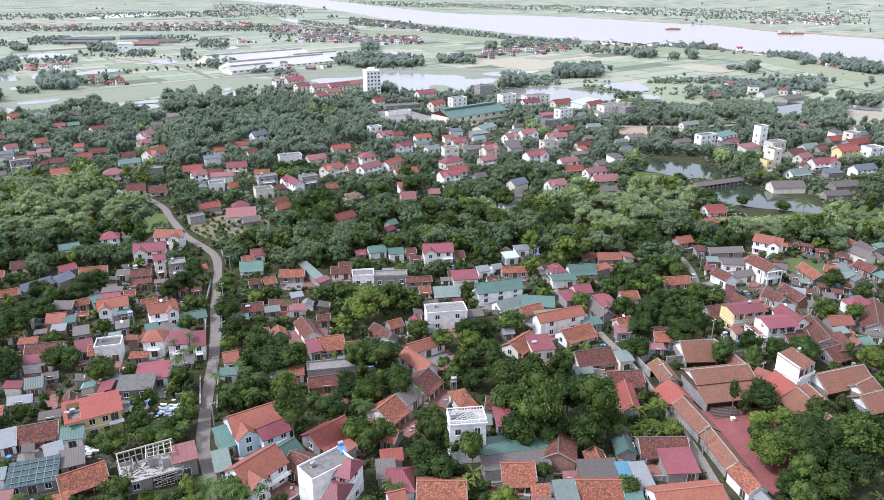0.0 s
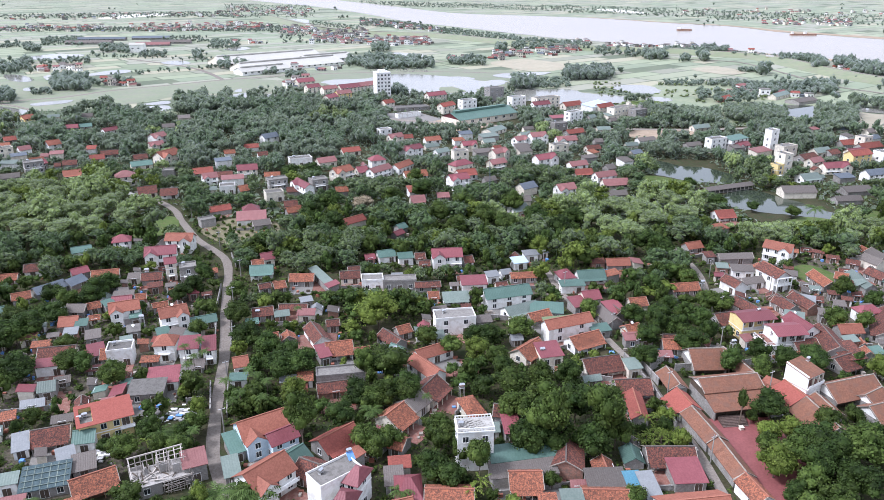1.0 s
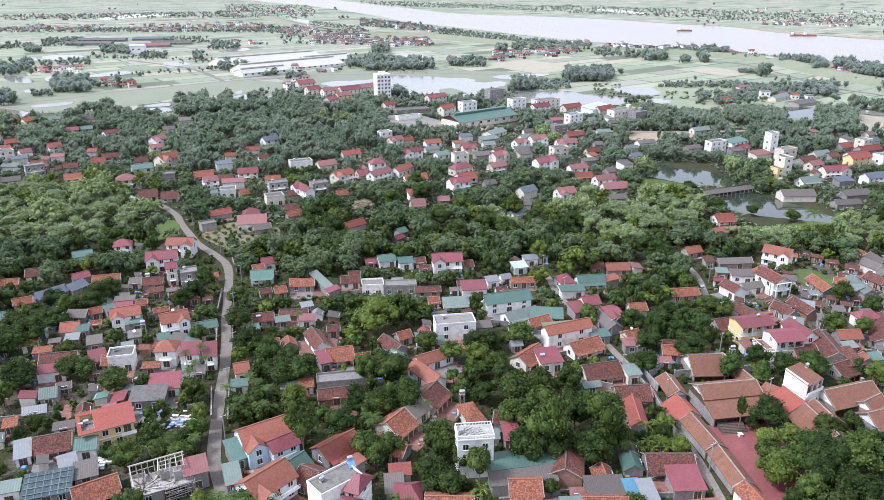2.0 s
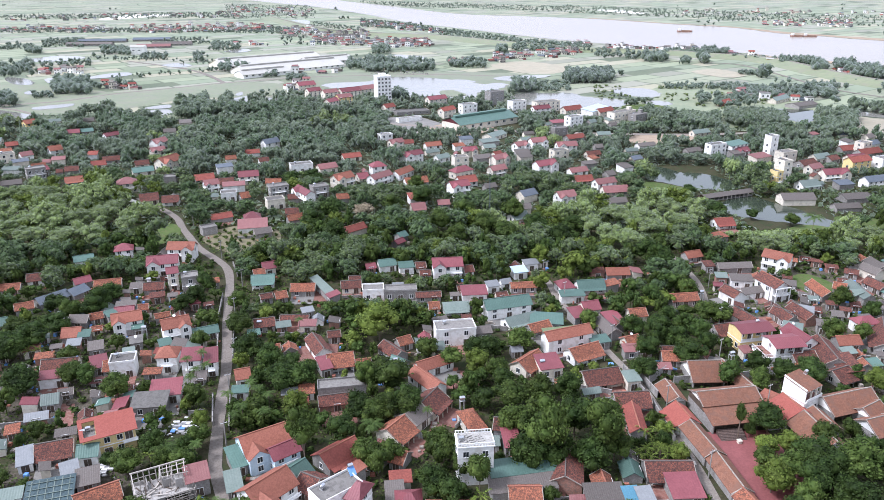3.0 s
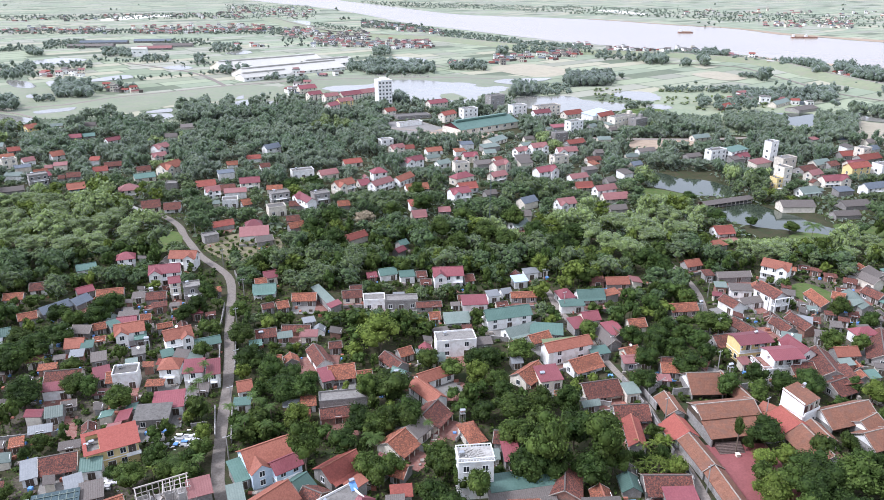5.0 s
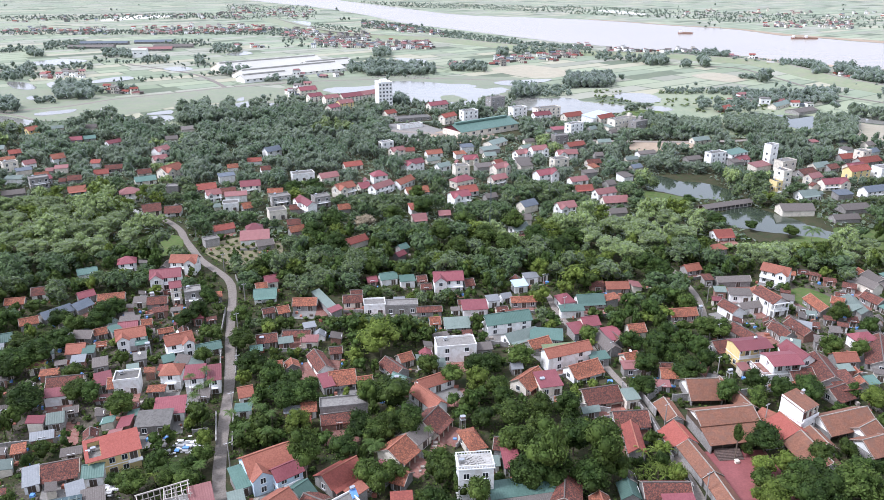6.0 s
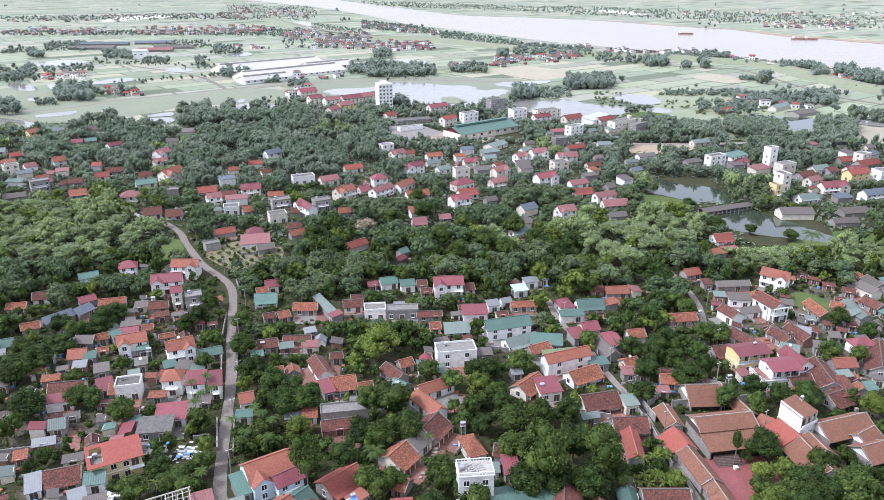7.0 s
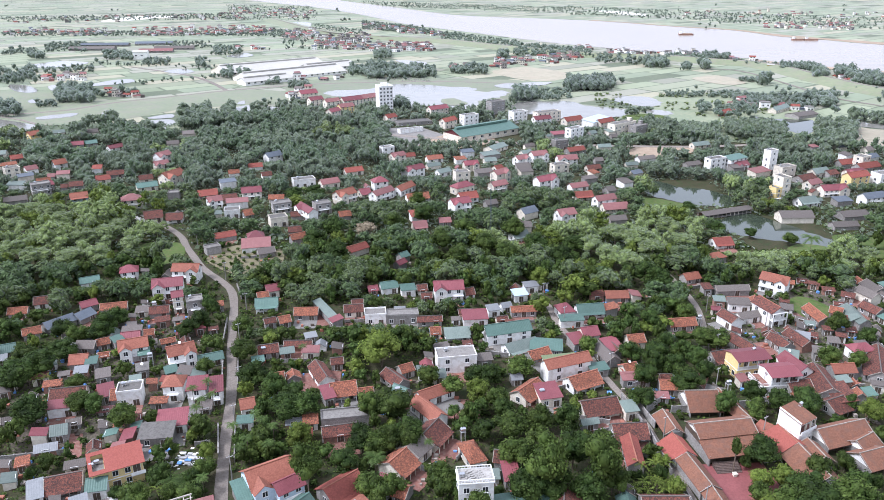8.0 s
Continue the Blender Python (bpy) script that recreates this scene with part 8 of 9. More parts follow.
# ---------------------------------------------------------------- named trees
tree("light", -20.5, 219.5, 14.5, 8.0, 0)
tree("light", -39.2, 173.3, 10, 5, 1)
tree("mid", -33.6, 151.2, 19.5, 5.2, 2)
tree("mid", -15.5, 187.3, 12, 8, 3)
tree("mid", -18.2, 153.2, 9, 4.5, 4)
tree("light", 11.2, 197.3, 9, 5, 5)
tree("mid", 26.5, 151.8, 21, 6.6, 6)
tree("mid", 41.0, 154.6, 19.5, 6.4, 7)
tree("mid", 19.6, 179.8, 9, 6, 8)
tree("mid", 28.0, 182.7, 9, 5, 9)
tree("dark", 11.9, 177.8, 8, 4.5, 10)
tree("mid", -93.0, 182.7, 9, 5, 11)
tree("mid", -76.4, 148.6, 8, 4, 12)
tree("mid", 25.6, 212.6, 9, 6, 13)
tree("dark", 10.6, 208.1, 8, 5, 14)
tree("mid", 51.2, 228.4, 8, 4, 15)
tree("dark", 78.3, 202.8, 9, 6, 16)
tree("mid", 94.1, 232.0, 9, 6, 17)
tree("dark", 76.8, 212.6, 9, 5, 18)
tree("dark", 73.0, 222.3, 9, 5, 19)
tree("dark", 103.0, 190.2, 9, 5, 20)
tree("mid", 130.9, 218.3, 9, 5, 21)
tree("dark", 87.5, 167.1, 9, 6, 22)
tree("mid", 81.6, 164.6, 5, 2.0, 23)


def slim_tree(x, y, h, r, deep):
    """A slender young tree: a bare pale stem below a narrow upright crown."""
    t = thing("tree", x, y, 40, "slender young tree with a narrow upright crown", "tree", "village trees")
    piece("trunk", TRUNK_POST, t, Matrix.Diagonal((.2, .2, h - deep, 1)), "pale bare stem")
    piece("crown", CROWNS["mid", 1], t, Matrix.Translation((0, 0, h - deep * .98)) @ Matrix.Diagonal((r, r, deep, 1)))
    TREES.append((x, y, r, h))


slim_tree(78.45, 163.9, 11.2, 1.9, 3.3)
tree("light", 78.4, 142.8, 10, 5.2, 24)
tree("mid", 84.0, 146.8, 9, 5, 25)
tree("dark", 92.2, 151.4, 10, 6, 26)
tree("light", 88.6, 158.2, 7.5, 3.4, 27)
tree("dark", 93.5, 144.0, 10, 6, 28)
tree("mid", 99.6, 146.2, 13, 7.2, 29)
tree("mid", 107.5, 143.0, 11, 5.6, 30)
tree("mid", 99.4, 160.2, 9, 4, 31)
tree("mid", 79.6, 150.6, 8, 3.4, 32)
tree("mid", -0.1, 156.4, 9, 4, 33)
tree("dark", -1.4, 142.0, 9, 5, 34)
tree("mid", -12.5, 152.7, 8, 4, 35)
tree("mid", -19.0, 170.4, 9, 5, 36)
tree("palm", -69.9, 155.9, 4.5, 4, 37)
tree("palm", -65.4, 155.8, 4.5, 4, 38)
tree("palm", -66.5, 152.7, 4, 4, 39)
tree("palm", -17.8, 163.7, 6, 3.5, 40)
tree("palm", -40.5, 133.0, 6, 5, 41)
tree("palm", -43.9, 131.8, 6, 4, 42)
tree("palm", -48.7, 131.3, 6, 4.5, 43)
tree("palm", -8.4, 133.3, 5, 3, 44)
tree("palm", -58.8, 175.1, 8, 1.9, 45)
tree("palm", -53.2, 168.9, 8, 1.9, 46)
tree("palm", -51.3, 177.8, 8, 1.9, 47)
tree("palm", -47.4, 174.8, 8, 1.9, 48)
tree("palm", -54.3, 182.5, 7, 1.9, 49)
tree("palm", -47.2, 168.0, 7, 1.9, 50)
tree("palm", -54.7, 166.7, 7, 1.9, 51)
tree("palm", -76.3, 194.4, 8, 1.9, 52)
tree("palm", -71.5, 188.1, 8, 1.9, 53)
tree("palm", -69.2, 191.2, 8, 1.9, 54)
tree("palm", -72.9, 198.4, 8, 1.9, 55)
tree("palm", -72.4, 185.4, 7, 1.9, 56)
tree("palm", -3.6, 170.1, 6, 1.7, 57)
tree("palm", -47.6, 222.5, 7, 1.7, 58)
tree("banana", -133.7, 206.9, 4, 2.6, 59)
tree("banana", -130.9, 206.9, 4, 2.6, 60)
tree("banana", -128.2, 207.9, 4, 2.6, 61)
tree("banana", -22.8, 294.4, 4.5, 3, 62)
tree("banana", -19.0, 293.1, 4.5, 3, 63)
tree("banana", -29.8, 291.2, 4.5, 3, 64)
tree("banana", -10.6, 295.7, 4.5, 3, 65)
tree("banana", 53.3, 162.6, 4.5, 3, 66)
tree("banana", 57.0, 162.6, 4.5, 3, 67)
tree("banana", 59.6, 163.8, 4.5, 3, 68)
tree("banana", -101.7, 228.0, 4, 2, 69)
tree("bamboo", -212.8, 347.8, 10, 8, 70)
tree("bamboo", -192.3, 329.9, 10, 8, 71)
tree("bamboo", -193.5, 354.8, 11, 8, 72)
tree("bamboo", -170.7, 329.8, 11, 8, 73)
tree("bamboo", -163.3, 337.8, 11, 8, 74)
tree("bamboo", -145.7, 322.3, 10, 7, 75)
tree("bamboo", -183.7, 308.0, 10, 8, 76)
tree("bamboo", -167.2, 308.0, 10, 8, 77)
tree("bamboo", -155.1, 309.4, 10, 7, 78)
tree("bamboo", -198.9, 316.4, 10, 8, 79)
tree("bamboo", -208.9, 371.4, 11, 8, 80)
tree("bamboo", -206.7, 377.2, 8, 6, 81)
tree("bamboo", -220.9, 371.4, 11, 8, 82)
tree("bamboo", -162.1, 349.5, 10, 7, 83)
tree("bamboo", -231.2, 368.5, 11, 8, 84)
tree("bamboo", 69.7, 320.9, 11, 8, 85)
tree("bamboo", 83.7, 334.7, 12, 9, 86)
tree("bamboo", 93.1, 328.4, 12, 9, 87)
tree("bamboo", 74.9, 308.0, 11, 8, 88)
tree("bamboo", 81.7, 302.6, 11, 8, 89)
tree("bamboo", 95.7, 315.1, 11, 8, 90)
tree("bamboo", 112.4, 346.3, 11, 8, 91)
tree("bamboo", 113.9, 327.8, 10, 8, 92)
tree("bamboo", 148.0, 300.9, 9, 7, 93)
tree("bamboo", 139.3, 297.6, 9, 6, 94)
tree("bamboo", 177.1, 299.1, 8, 6, 95)
tree("bamboo", 194.2, 312.6, 8, 6, 96)
tree("light", 41.7, 285.5, 10, 5, 97)
tree("straw", -37.5, 343.7, 10, 6, 98)
tree("mid", 11.3, 344.5, 12, 7, 99)
tree("mid", -1.2, 326.7, 13, 7, 100)
tree("mid", 19.7, 319.2, 13, 8, 101)
tree("mid", 35.1, 344.5, 12, 7, 102)
tree("mid", 29.4, 309.9, 12, 7, 103)
tree("dark", 43.9, 324.5, 12, 7, 104)
tree("dark", 51.8, 306.5, 12, 7, 105)
tree("mid", 6.5, 306.4, 12, 7, 106)
tree("dark", -54.0, 342.8, 13, 7, 107)
tree("dark", -59.8, 326.7, 13, 7, 108)
tree("dark", -47.4, 313.4, 12, 7, 109)
tree("mid", -24.1, 353.1, 12, 7, 110)
tree("dark", -10.2, 366.8, 12, 7, 111)
tree("dark", 62.1, 322.4, 11, 7, 112)
tree("dark", 87.1, 287.0, 12, 7, 113)
tree("dark", 91.8, 282.4, 11, 6, 114)
tree("palm", 167.0, 311.9, 14, 5.2, 115)
tree("mid", 168.9, 336.6, 7, 5, 116)
tree("dark", 134.9, 385.9, 7, 5, 117)
tree("dark", 139.0, 353.2, 7, 6, 118)
tree("dark", 153.6, 346.4, 6, 4, 119)
tree("dark", -74.0, 414.4, 9, 7, 120)
tree("dark", -86.1, 408.7, 9, 7, 121)
tree("mid", -14.1, 395.7, 10, 6, 122)
tree("dark", 21.1, 149.8, 12, 6, 123)
tree("dark", 28.4, 152.0, 12, 6, 124)
tree("dark", 37.3, 150.6, 11, 6, 125)
tree("mid", 43.8, 155.0, 11, 5, 126)
tree("dark", 35.5, 165.4, 13, 6, 127)
tree("mid", 19.7, 164.6, 11, 5.5, 128)
tree("dark", 36.6, 180.8, 11, 5, 129)
tree("dark", -22.2, 171.9, 10, 5.5, 130)
tree("dark", -25.7, 162.6, 9, 5, 131)
tree("mid", -9.9, 173.3, 10, 5, 132)
tree("dark", -52.9, 199.0, 10, 5.5, 133)
tree("dark", -60.7, 206.0, 10, 6, 134)
tree("mid", -67.6, 222.3, 9, 5.5, 135)
tree("dark", -47.7, 190.2, 9, 5, 136)
tree("dark", -40.7, 189.3, 10, 5.5, 137)
tree("mid", -73.9, 243.1, 8, 5, 138)
tree("mid", -4.2, 208.1, 8, 4.5, 139)
tree("mid", 2.9, 201.1, 8, 4.5, 140)
tree("dark", 15.6, 207.0, 9, 5, 141)
tree("dark", 64.4, 222.3, 9, 5, 142)
tree("dark", 65.2, 207.0, 9, 5, 143)
tree("dark", 60.9, 193.4, 9, 5, 144)
tree("dark", 85.3, 190.2, 9, 4.5, 145)
tree("mid", 93.8, 188.1, 8, 4, 146)
tree("dark", 111.2, 193.4, 9, 5, 147)
tree("light", 127.4, 187.1, 9, 5, 148)
tree("dark", -122.8, 186.2, 10, 6, 149)
tree("dark", -133.6, 213.4, 10, 7, 150)
tree("dark", -136.9, 206.0, 10, 7, 151)
tree("dark", -129.8, 224.3, 9, 6, 152)
tree("dark", -122.7, 249.0, 9, 6, 153)
tree("dark", -123.9, 237.3, 9, 6, 154)
tree("mid", -110.5, 191.2, 8, 5, 155)
tree("dark", -92.8, 240.8, 8, 5, 156)
tree("dark", -89.4, 246.6, 9, 5, 157)
tree("dark", -90.0, 259.2, 9, 4.5, 158)
tree("dark", 91.6, 145.5, 12, 6, 159)
tree("dark", 93.5, 133.9, 11, 6, 160)
tree("mid", 83.2, 135.5, 9, 4.5, 161)
tree("mid", 5.3, 147.3, 10, 3.2, 162)
tree("mid", 22.7, 151.4, 5, 2.6, 163)
tree("light", 83.0, 156.4, 7, 3.6, 164)
tree("dark", 69.7, 214.5, 10, 4.5, 165)
tree("dark", 76.2, 212.6, 10, 4.5, 166)
tree("dark", 85.1, 218.0, 10, 4.5, 167)
tree("mid", 78.3, 205.6, 9, 4.2, 168)
tree("dark", 85.6, 209.6, 9, 4, 169)
tree("dark", 78.1, 229.4, 9, 4, 170)
tree("mid", 93.1, 235.3, 8, 4, 171)
tree("mid", 96.5, 229.4, 9, 4.2, 172)
tree("dark", 96.4, 196.0, 9, 4.2, 173)
tree("dark", 102.0, 191.5, 9, 4.5, 174)
tree("dark", 109.7, 188.1, 9, 4.5, 175)
tree("dark", 131.4, 220.2, 8, 4, 176)
tree("mid", 139.0, 216.7, 8, 4, 177)
tree("dark", 125.4, 193.5, 6, 2.6, 178)
tree("dark", 77.2, 247.1, 9, 4.5, 179)
tree("mid", 92.9, 252.5, 9, 4.5, 180)
tree("mid", 145.8, 244.2, 9, 5, 181)
tree("dark", 152.7, 235.3, 8, 4, 182)
tree("mid", -116.9, 203.8, 7, 4, 183)
tree("dark", -138.3, 239.1, 9, 4.5, 184)
tree("mid", -129.9, 234.1, 9, 4.5, 185)
tree("dark", -124.2, 243.0, 10, 5.5, 186)
tree("dark", -103.1, 230.3, 6, 2.8, 187)
tree("mid", -88.4, 224.8, 5, 2, 188)
tree("dark", -104.7, 190.0, 8, 4.2, 189)
tree("dark", -121.4, 184.7, 10, 6.5, 190)
tree("mid", -78.3, 213.6, 7, 3.6, 191)
tree("mid", -142.4, 220.3, 9, 5.5, 192)
tree("dark", -132.1, 212.5, 8, 4.5, 193)
tree("dark", -136.2, 203.5, 9, 5, 194)
tree("dark", -45.9, 195.7, 9, 4.5, 195)
tree("dark", -46.0, 186.8, 9, 5, 196)
tree("mid", -21.8, 184.8, 13, 4.5, 197)
tree("mid", -15.5, 171.7, 10, 5, 198)
tree("dark", -9.1, 174.6, 10, 5, 199)
tree("mid", -1.2, 155.5, 9, 4.2, 200)
tree("dark", 6.1, 150.0, 9, 4.5, 201)
tree("mid", 17.0, 193.7, 9, 4.4, 202)
tree("dark", 18.5, 188.7, 8, 4, 203)
tree("banana", 49.6, 153.8, 4, 2.6, 204)
tree("banana", 52.2, 152.7, 4, 2.6, 205)
tree("banana", 55.4, 154.9, 4.5, 2.6, 206)
tree("banana", 56.6, 153.1, 4, 2.5, 207)
tree("banana", 51.9, 156.0, 4, 2.6, 208)
tree("mid", -77.4, 149.7, 8, 4, 209)
tree("dark", -73.6, 157.7, 8, 3.8, 210)
tree("mid", -69.2, 131.4, 8, 4.5, 211)
tree("mid", -106.0, 163.1, 7, 3, 212)
tree("light", -63.9, 166.6, 8, 3.2, 213)
tree("mid", -15.4, 149.3, 9, 4, 214)
tree("mid", 0.3, 155.7, 9, 4.2, 215)
tree("mid", -1.8, 141.7, 6, 3, 216)
tree("mid", -42.6, 134.2, 7, 5, 217)
tree("mid", 9.0, 146.7, 10, 3.6, 218)
tree("dark", 2.9, 139.0, 8, 4.5, 219)
tree("banana", 9.2, 137.2, 4.5, 2.8, 220)
tree("banana", 7.2, 134.3, 4.5, 2.8, 221)
tree("mid", 24.4, 150.5, 6, 3.4, 222)
tree("mid", 25.7, 138.8, 5, 2.4, 223)
tree("mid", 43.6, 133.0, 6, 3.4, 224)
tree("mid", 86.0, 128.6, 9, 5.5, 225)
tree("dark", 79.2, 133.3, 7, 3.5, 226)
tree("dark", 87.1, 140.1, 11, 5, 227)

for i in range(6):
    tree("banana", 52.6 + i * 1.5, 156.2 + .5 * (i % 2), 3.8 + .3 * (i % 3), 2.1, i)
tree("mid", 9.2, 141.6, 12.6, 3.7, 4)


# ---------------------------------------------------------------- gardens: trees fill the land between houses, kept low where they would hide a house from the camera
# ponds, road bends and large trees listed too, so they stay in view
for xs, ys in WATERS[:2] + WATERS[3:8]:
    HOMES.append(((xs.min() + xs.max()) / 2, (ys.min() + ys.max()) / 2, (xs.max() - xs.min()) * .4, (ys.max() - ys.min()) * .42, 0.5))
for x, y in ((-135, 353), (-123, 332), (-108, 307), (-98, 295), (-90, 285)):
    HOMES.append((x, y, 4, 4, .5))
CLEAR = HOMES + [(x, y, r * .8, r * .8, h * 1.5) for x, y, r, h in TREES if r >= 5]
HOME = np.array(CLEAR)
BLOCK = np.array(BLOCKED)


GROVES = ((-200, 352, 68, 46), (-238, 378, 36, 24), (-160, 343, 22, 18), (92, 345, 36, 26), (118, 358, 20, 20), (40, 330, 26, 14), (148, 312, 20, 14), (192, 316, 20, 18))      # bamboo groves


def in_grove(x, y):
    return any(((x - a) / c) ** 2 + ((y - b) / d) ** 2 < 1 for a, b, c, d in GROVES)


def sight_cap(x, y, r):
    """The greatest tree height that leaves the house behind in the camera's view, 0 where nothing may grow."""
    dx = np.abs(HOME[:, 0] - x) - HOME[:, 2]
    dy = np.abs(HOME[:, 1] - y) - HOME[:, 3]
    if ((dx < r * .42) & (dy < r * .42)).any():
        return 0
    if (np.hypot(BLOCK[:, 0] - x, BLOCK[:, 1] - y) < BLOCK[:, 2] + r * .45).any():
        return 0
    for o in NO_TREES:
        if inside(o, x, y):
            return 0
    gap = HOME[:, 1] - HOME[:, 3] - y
    lean = np.where(HOME[:, 1] > 320, HOME[:, 0] / HOME[:, 1] * np.maximum(gap + HOME[:, 3], 0), 0)     # shifts the strip along the camera's sight line for far houses
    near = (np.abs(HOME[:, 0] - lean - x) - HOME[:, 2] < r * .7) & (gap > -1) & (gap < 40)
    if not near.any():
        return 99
    # 118 / y is the slope of the camera's sight line
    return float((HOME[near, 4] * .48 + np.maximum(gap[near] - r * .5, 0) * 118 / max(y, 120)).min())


NEAR = 166         # nearer gardens hold single trees, those behind are joined
stores = {k: ([], [], [0]) for k in ("dark", "mid", "light", "bamboo", "shade", "ring")}
named = np.array([(t[0], t[1], t[2]) for t in TREES])
seed = 0
wooded = [(gx, gy, False) for gy in np.arange(112, 335, 4.6) for gx in np.arange(-(gy * .66 + 14), gy * .66 + 14, 4.6)]
wooded += [(gx, gy, True) for gy in np.arange(236, 420, 7.0) for gx in np.arange(-(gy * .65 + 10), gy * .65 + 10, 7.0)]
wooded = [(x, y, big) for x, y, big in wooded if big or y < 240 or rng.random() < .45]
for gx, gy, big in wooded:
        x, y = gx + rng.uniform(-2, 2), gy + rng.uniform(-2, 2)
        seed += 1
        r = float(rng.uniform(3.4, 6.6)) if big else float(rng.uniform(2.0, 4.2))
        if (np.hypot(named[:, 0] - x, named[:, 1] - y) < named[:, 2] * .75 + r * .5).any():
            continue
        if crowded(x, y) and rng.random() < .22:
            continue
        top = sight_cap(x, y, r)
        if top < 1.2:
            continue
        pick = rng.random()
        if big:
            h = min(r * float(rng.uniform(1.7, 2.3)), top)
            if h < 4.5:
                continue
            grove, patch = in_grove(x, y), noise.noise(Vector((x * .03, y * .03, 11))) + rng.uniform(-.35, .35)
            if grove:
                r, h = r * 1.15, min(r * 2.6, top)
            massed(stores[("bamboo" if rng.random() < .72 else "light") if grove else "shade" if patch > .0 else "ring" if patch > -.62 else "light"], PLUME if grove else LARGE, x, y, h, min(r, h * .6))
            continue
        if top < 3.5:
            massed(stores["mid" if pick < .6 else "dark"], SMALL, x, y, min(top, 2.6), min(r * .6, 1.7))
            continue
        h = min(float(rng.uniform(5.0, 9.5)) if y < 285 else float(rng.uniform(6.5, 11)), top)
        r = min(r, h * .55)
        if y > NEAR:
            massed(stores["bamboo" if in_grove(x, y) else "dark" if pick < .34 else "mid" if pick < .86 else "light"], MEDIUM, x, y, h, r)
            continue
        kind = "dark" if pick < .36 else "mid" if pick < .80 else "light" if pick < .90 else "palm" if pick < .96 else "banana"
        if kind == "palm":
            r = 1.9
        if kind == "banana":
            h, r = min(h, 4.5), 2.2
        tree(kind, x, y, h, r, seed)

for k, store in stores.items():
    mass_object("garden_trees", store, LEAF[k], {"dark": "dense dark green fruit trees", "mid": "leafy mid-green garden trees", "light": "yellow-green leafy garden trees", "bamboo": "feathery yellow-green bamboo", "shade": "tall dense dark green trees", "ring": "tall mid-green broad-leaved trees"}[k] + " filling gardens between houses")


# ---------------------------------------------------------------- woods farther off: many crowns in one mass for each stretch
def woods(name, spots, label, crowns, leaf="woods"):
    store = ([], [], [0])
    for x, y, h, r in spots:
        massed(store, crowns, x, y, h, r)
    mass_object(name, store, LEAF[leaf], label)


def village_edge(x):
    return 640 if x < -150 else 690 if x < -40 else 650 if x < 60 else 640 if x < 180 else 600


for band in ((420, 480), (480, 560), (560, 720)):
    spots, deep, canes = [], [], []
    for gy in np.arange(band[0], band[1], 6.1):
        for gx in np.arange(-(gy * .64 + 10), gy * .64 + 10, 6.1):
            x, y = gx + rng.uniform(-2.8, 2.8), gy + rng.uniform(-2.8, 2.8)
            edge = village_edge(x)
            if y > edge or y > edge - 60 and noise.noise(Vector((x * .02, y * .02, 0))) < .0:
                continue
            if noise.noise(Vector((x * .03, y * .03, 5))) < -.36:
                continue
            r = float(rng.uniform(2.6, 6.4)) if rng.random() < .6 else float(rng.uniform(2.0, 3.6))
            top = sight_cap(x, y, r)
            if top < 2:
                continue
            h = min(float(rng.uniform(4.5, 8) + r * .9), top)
            (canes if noise.noise(Vector((x * .02, y * .02, 14))) > .42 else deep if noise.noise(Vector((x * .025, y * .025, 17))) + rng.uniform(-.4, .4) > .1 else spots).append((x, y, h, min(r, h * .6)))
    # both leaf colours used next are lightened for haze
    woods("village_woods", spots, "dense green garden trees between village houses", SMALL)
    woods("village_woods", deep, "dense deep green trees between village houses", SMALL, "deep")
    woods("bamboo_grove", canes, "feathery yellow-green bamboo grove", SMALL, "bamboo")

def grove(outline, n, tall):
    """A belt or clump of trees on the plain inside an outline."""
    spots = []
    for x, y in spots_in(outline, n, rng):
        h = tall * float(rng.uniform(.5, .98))
        spots.append((x, y, h, h * float(rng.uniform(.38, .58))))
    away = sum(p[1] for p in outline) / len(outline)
    # belts farther off take the greyer leaves, coloured for haze
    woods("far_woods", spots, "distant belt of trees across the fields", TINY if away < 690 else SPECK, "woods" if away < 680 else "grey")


grove([(-578, 974), (-533, 986), (-467, 860), (-508, 851)], 70, 10.6)
grove([(-526, 986), (-470, 1010), (-440, 951), (-490, 929)], 60, 7.0)
grove([(-422, 808), (-389, 825), (-343, 727), (-377, 727)], 120, 11.4)
grove([(-403, 733), (-383, 733), (-370, 707), (-389, 707)], 26, 6.2)
grove([(-432, 707), (-406, 707), (-379, 659), (-403, 657)], 40, 12.3)
grove([(-351, 808), (-346, 808), (-338, 788), (-343, 788)], 3, 10.6)
grove([(-336, 792), (-324, 792), (-315, 769), (-327, 769)], 14, 7.9)
grove([(-376, 800), (-358, 800), (-345, 769), (-363, 769)], 14, 7.0)
grove([(-522, 1169), (-472, 1152), (-439, 1070), (-488, 1091)], 70, 9.7)
grove([(-426, 1077), (-388, 1077), (-369, 1023), (-406, 1023)], 34, 8.8)
grove([(-343, 1049), (-331, 1049), (-314, 992), (-325, 992)], 14, 13.2)
grove([(-619, 1137), (-611, 1152), (-579, 1099), (-596, 1091)], 30, 9.7)
grove([(-680, 1297), (-626, 1339), (-557, 1186), (-623, 1186)], 130, 6.8)
grove([(-478, 1339), (-409, 1338), (-379, 1239), (-443, 1239)], 78, 6.0)
grove([(-383, 1257), (-336, 1277), (-300, 1136), (-347, 1136)], 104, 7.5)
grove([(-288, 1759), (-167, 1593), (-156, 1481), (-285, 1593)], 167, 4.8)
grove([(-282, 962), (-270, 962), (-250, 888), (-264, 898)], 30, 12.3)
grove([(-265, 962), (-247, 962), (-220, 879), (-242, 888)], 30, 10.6)
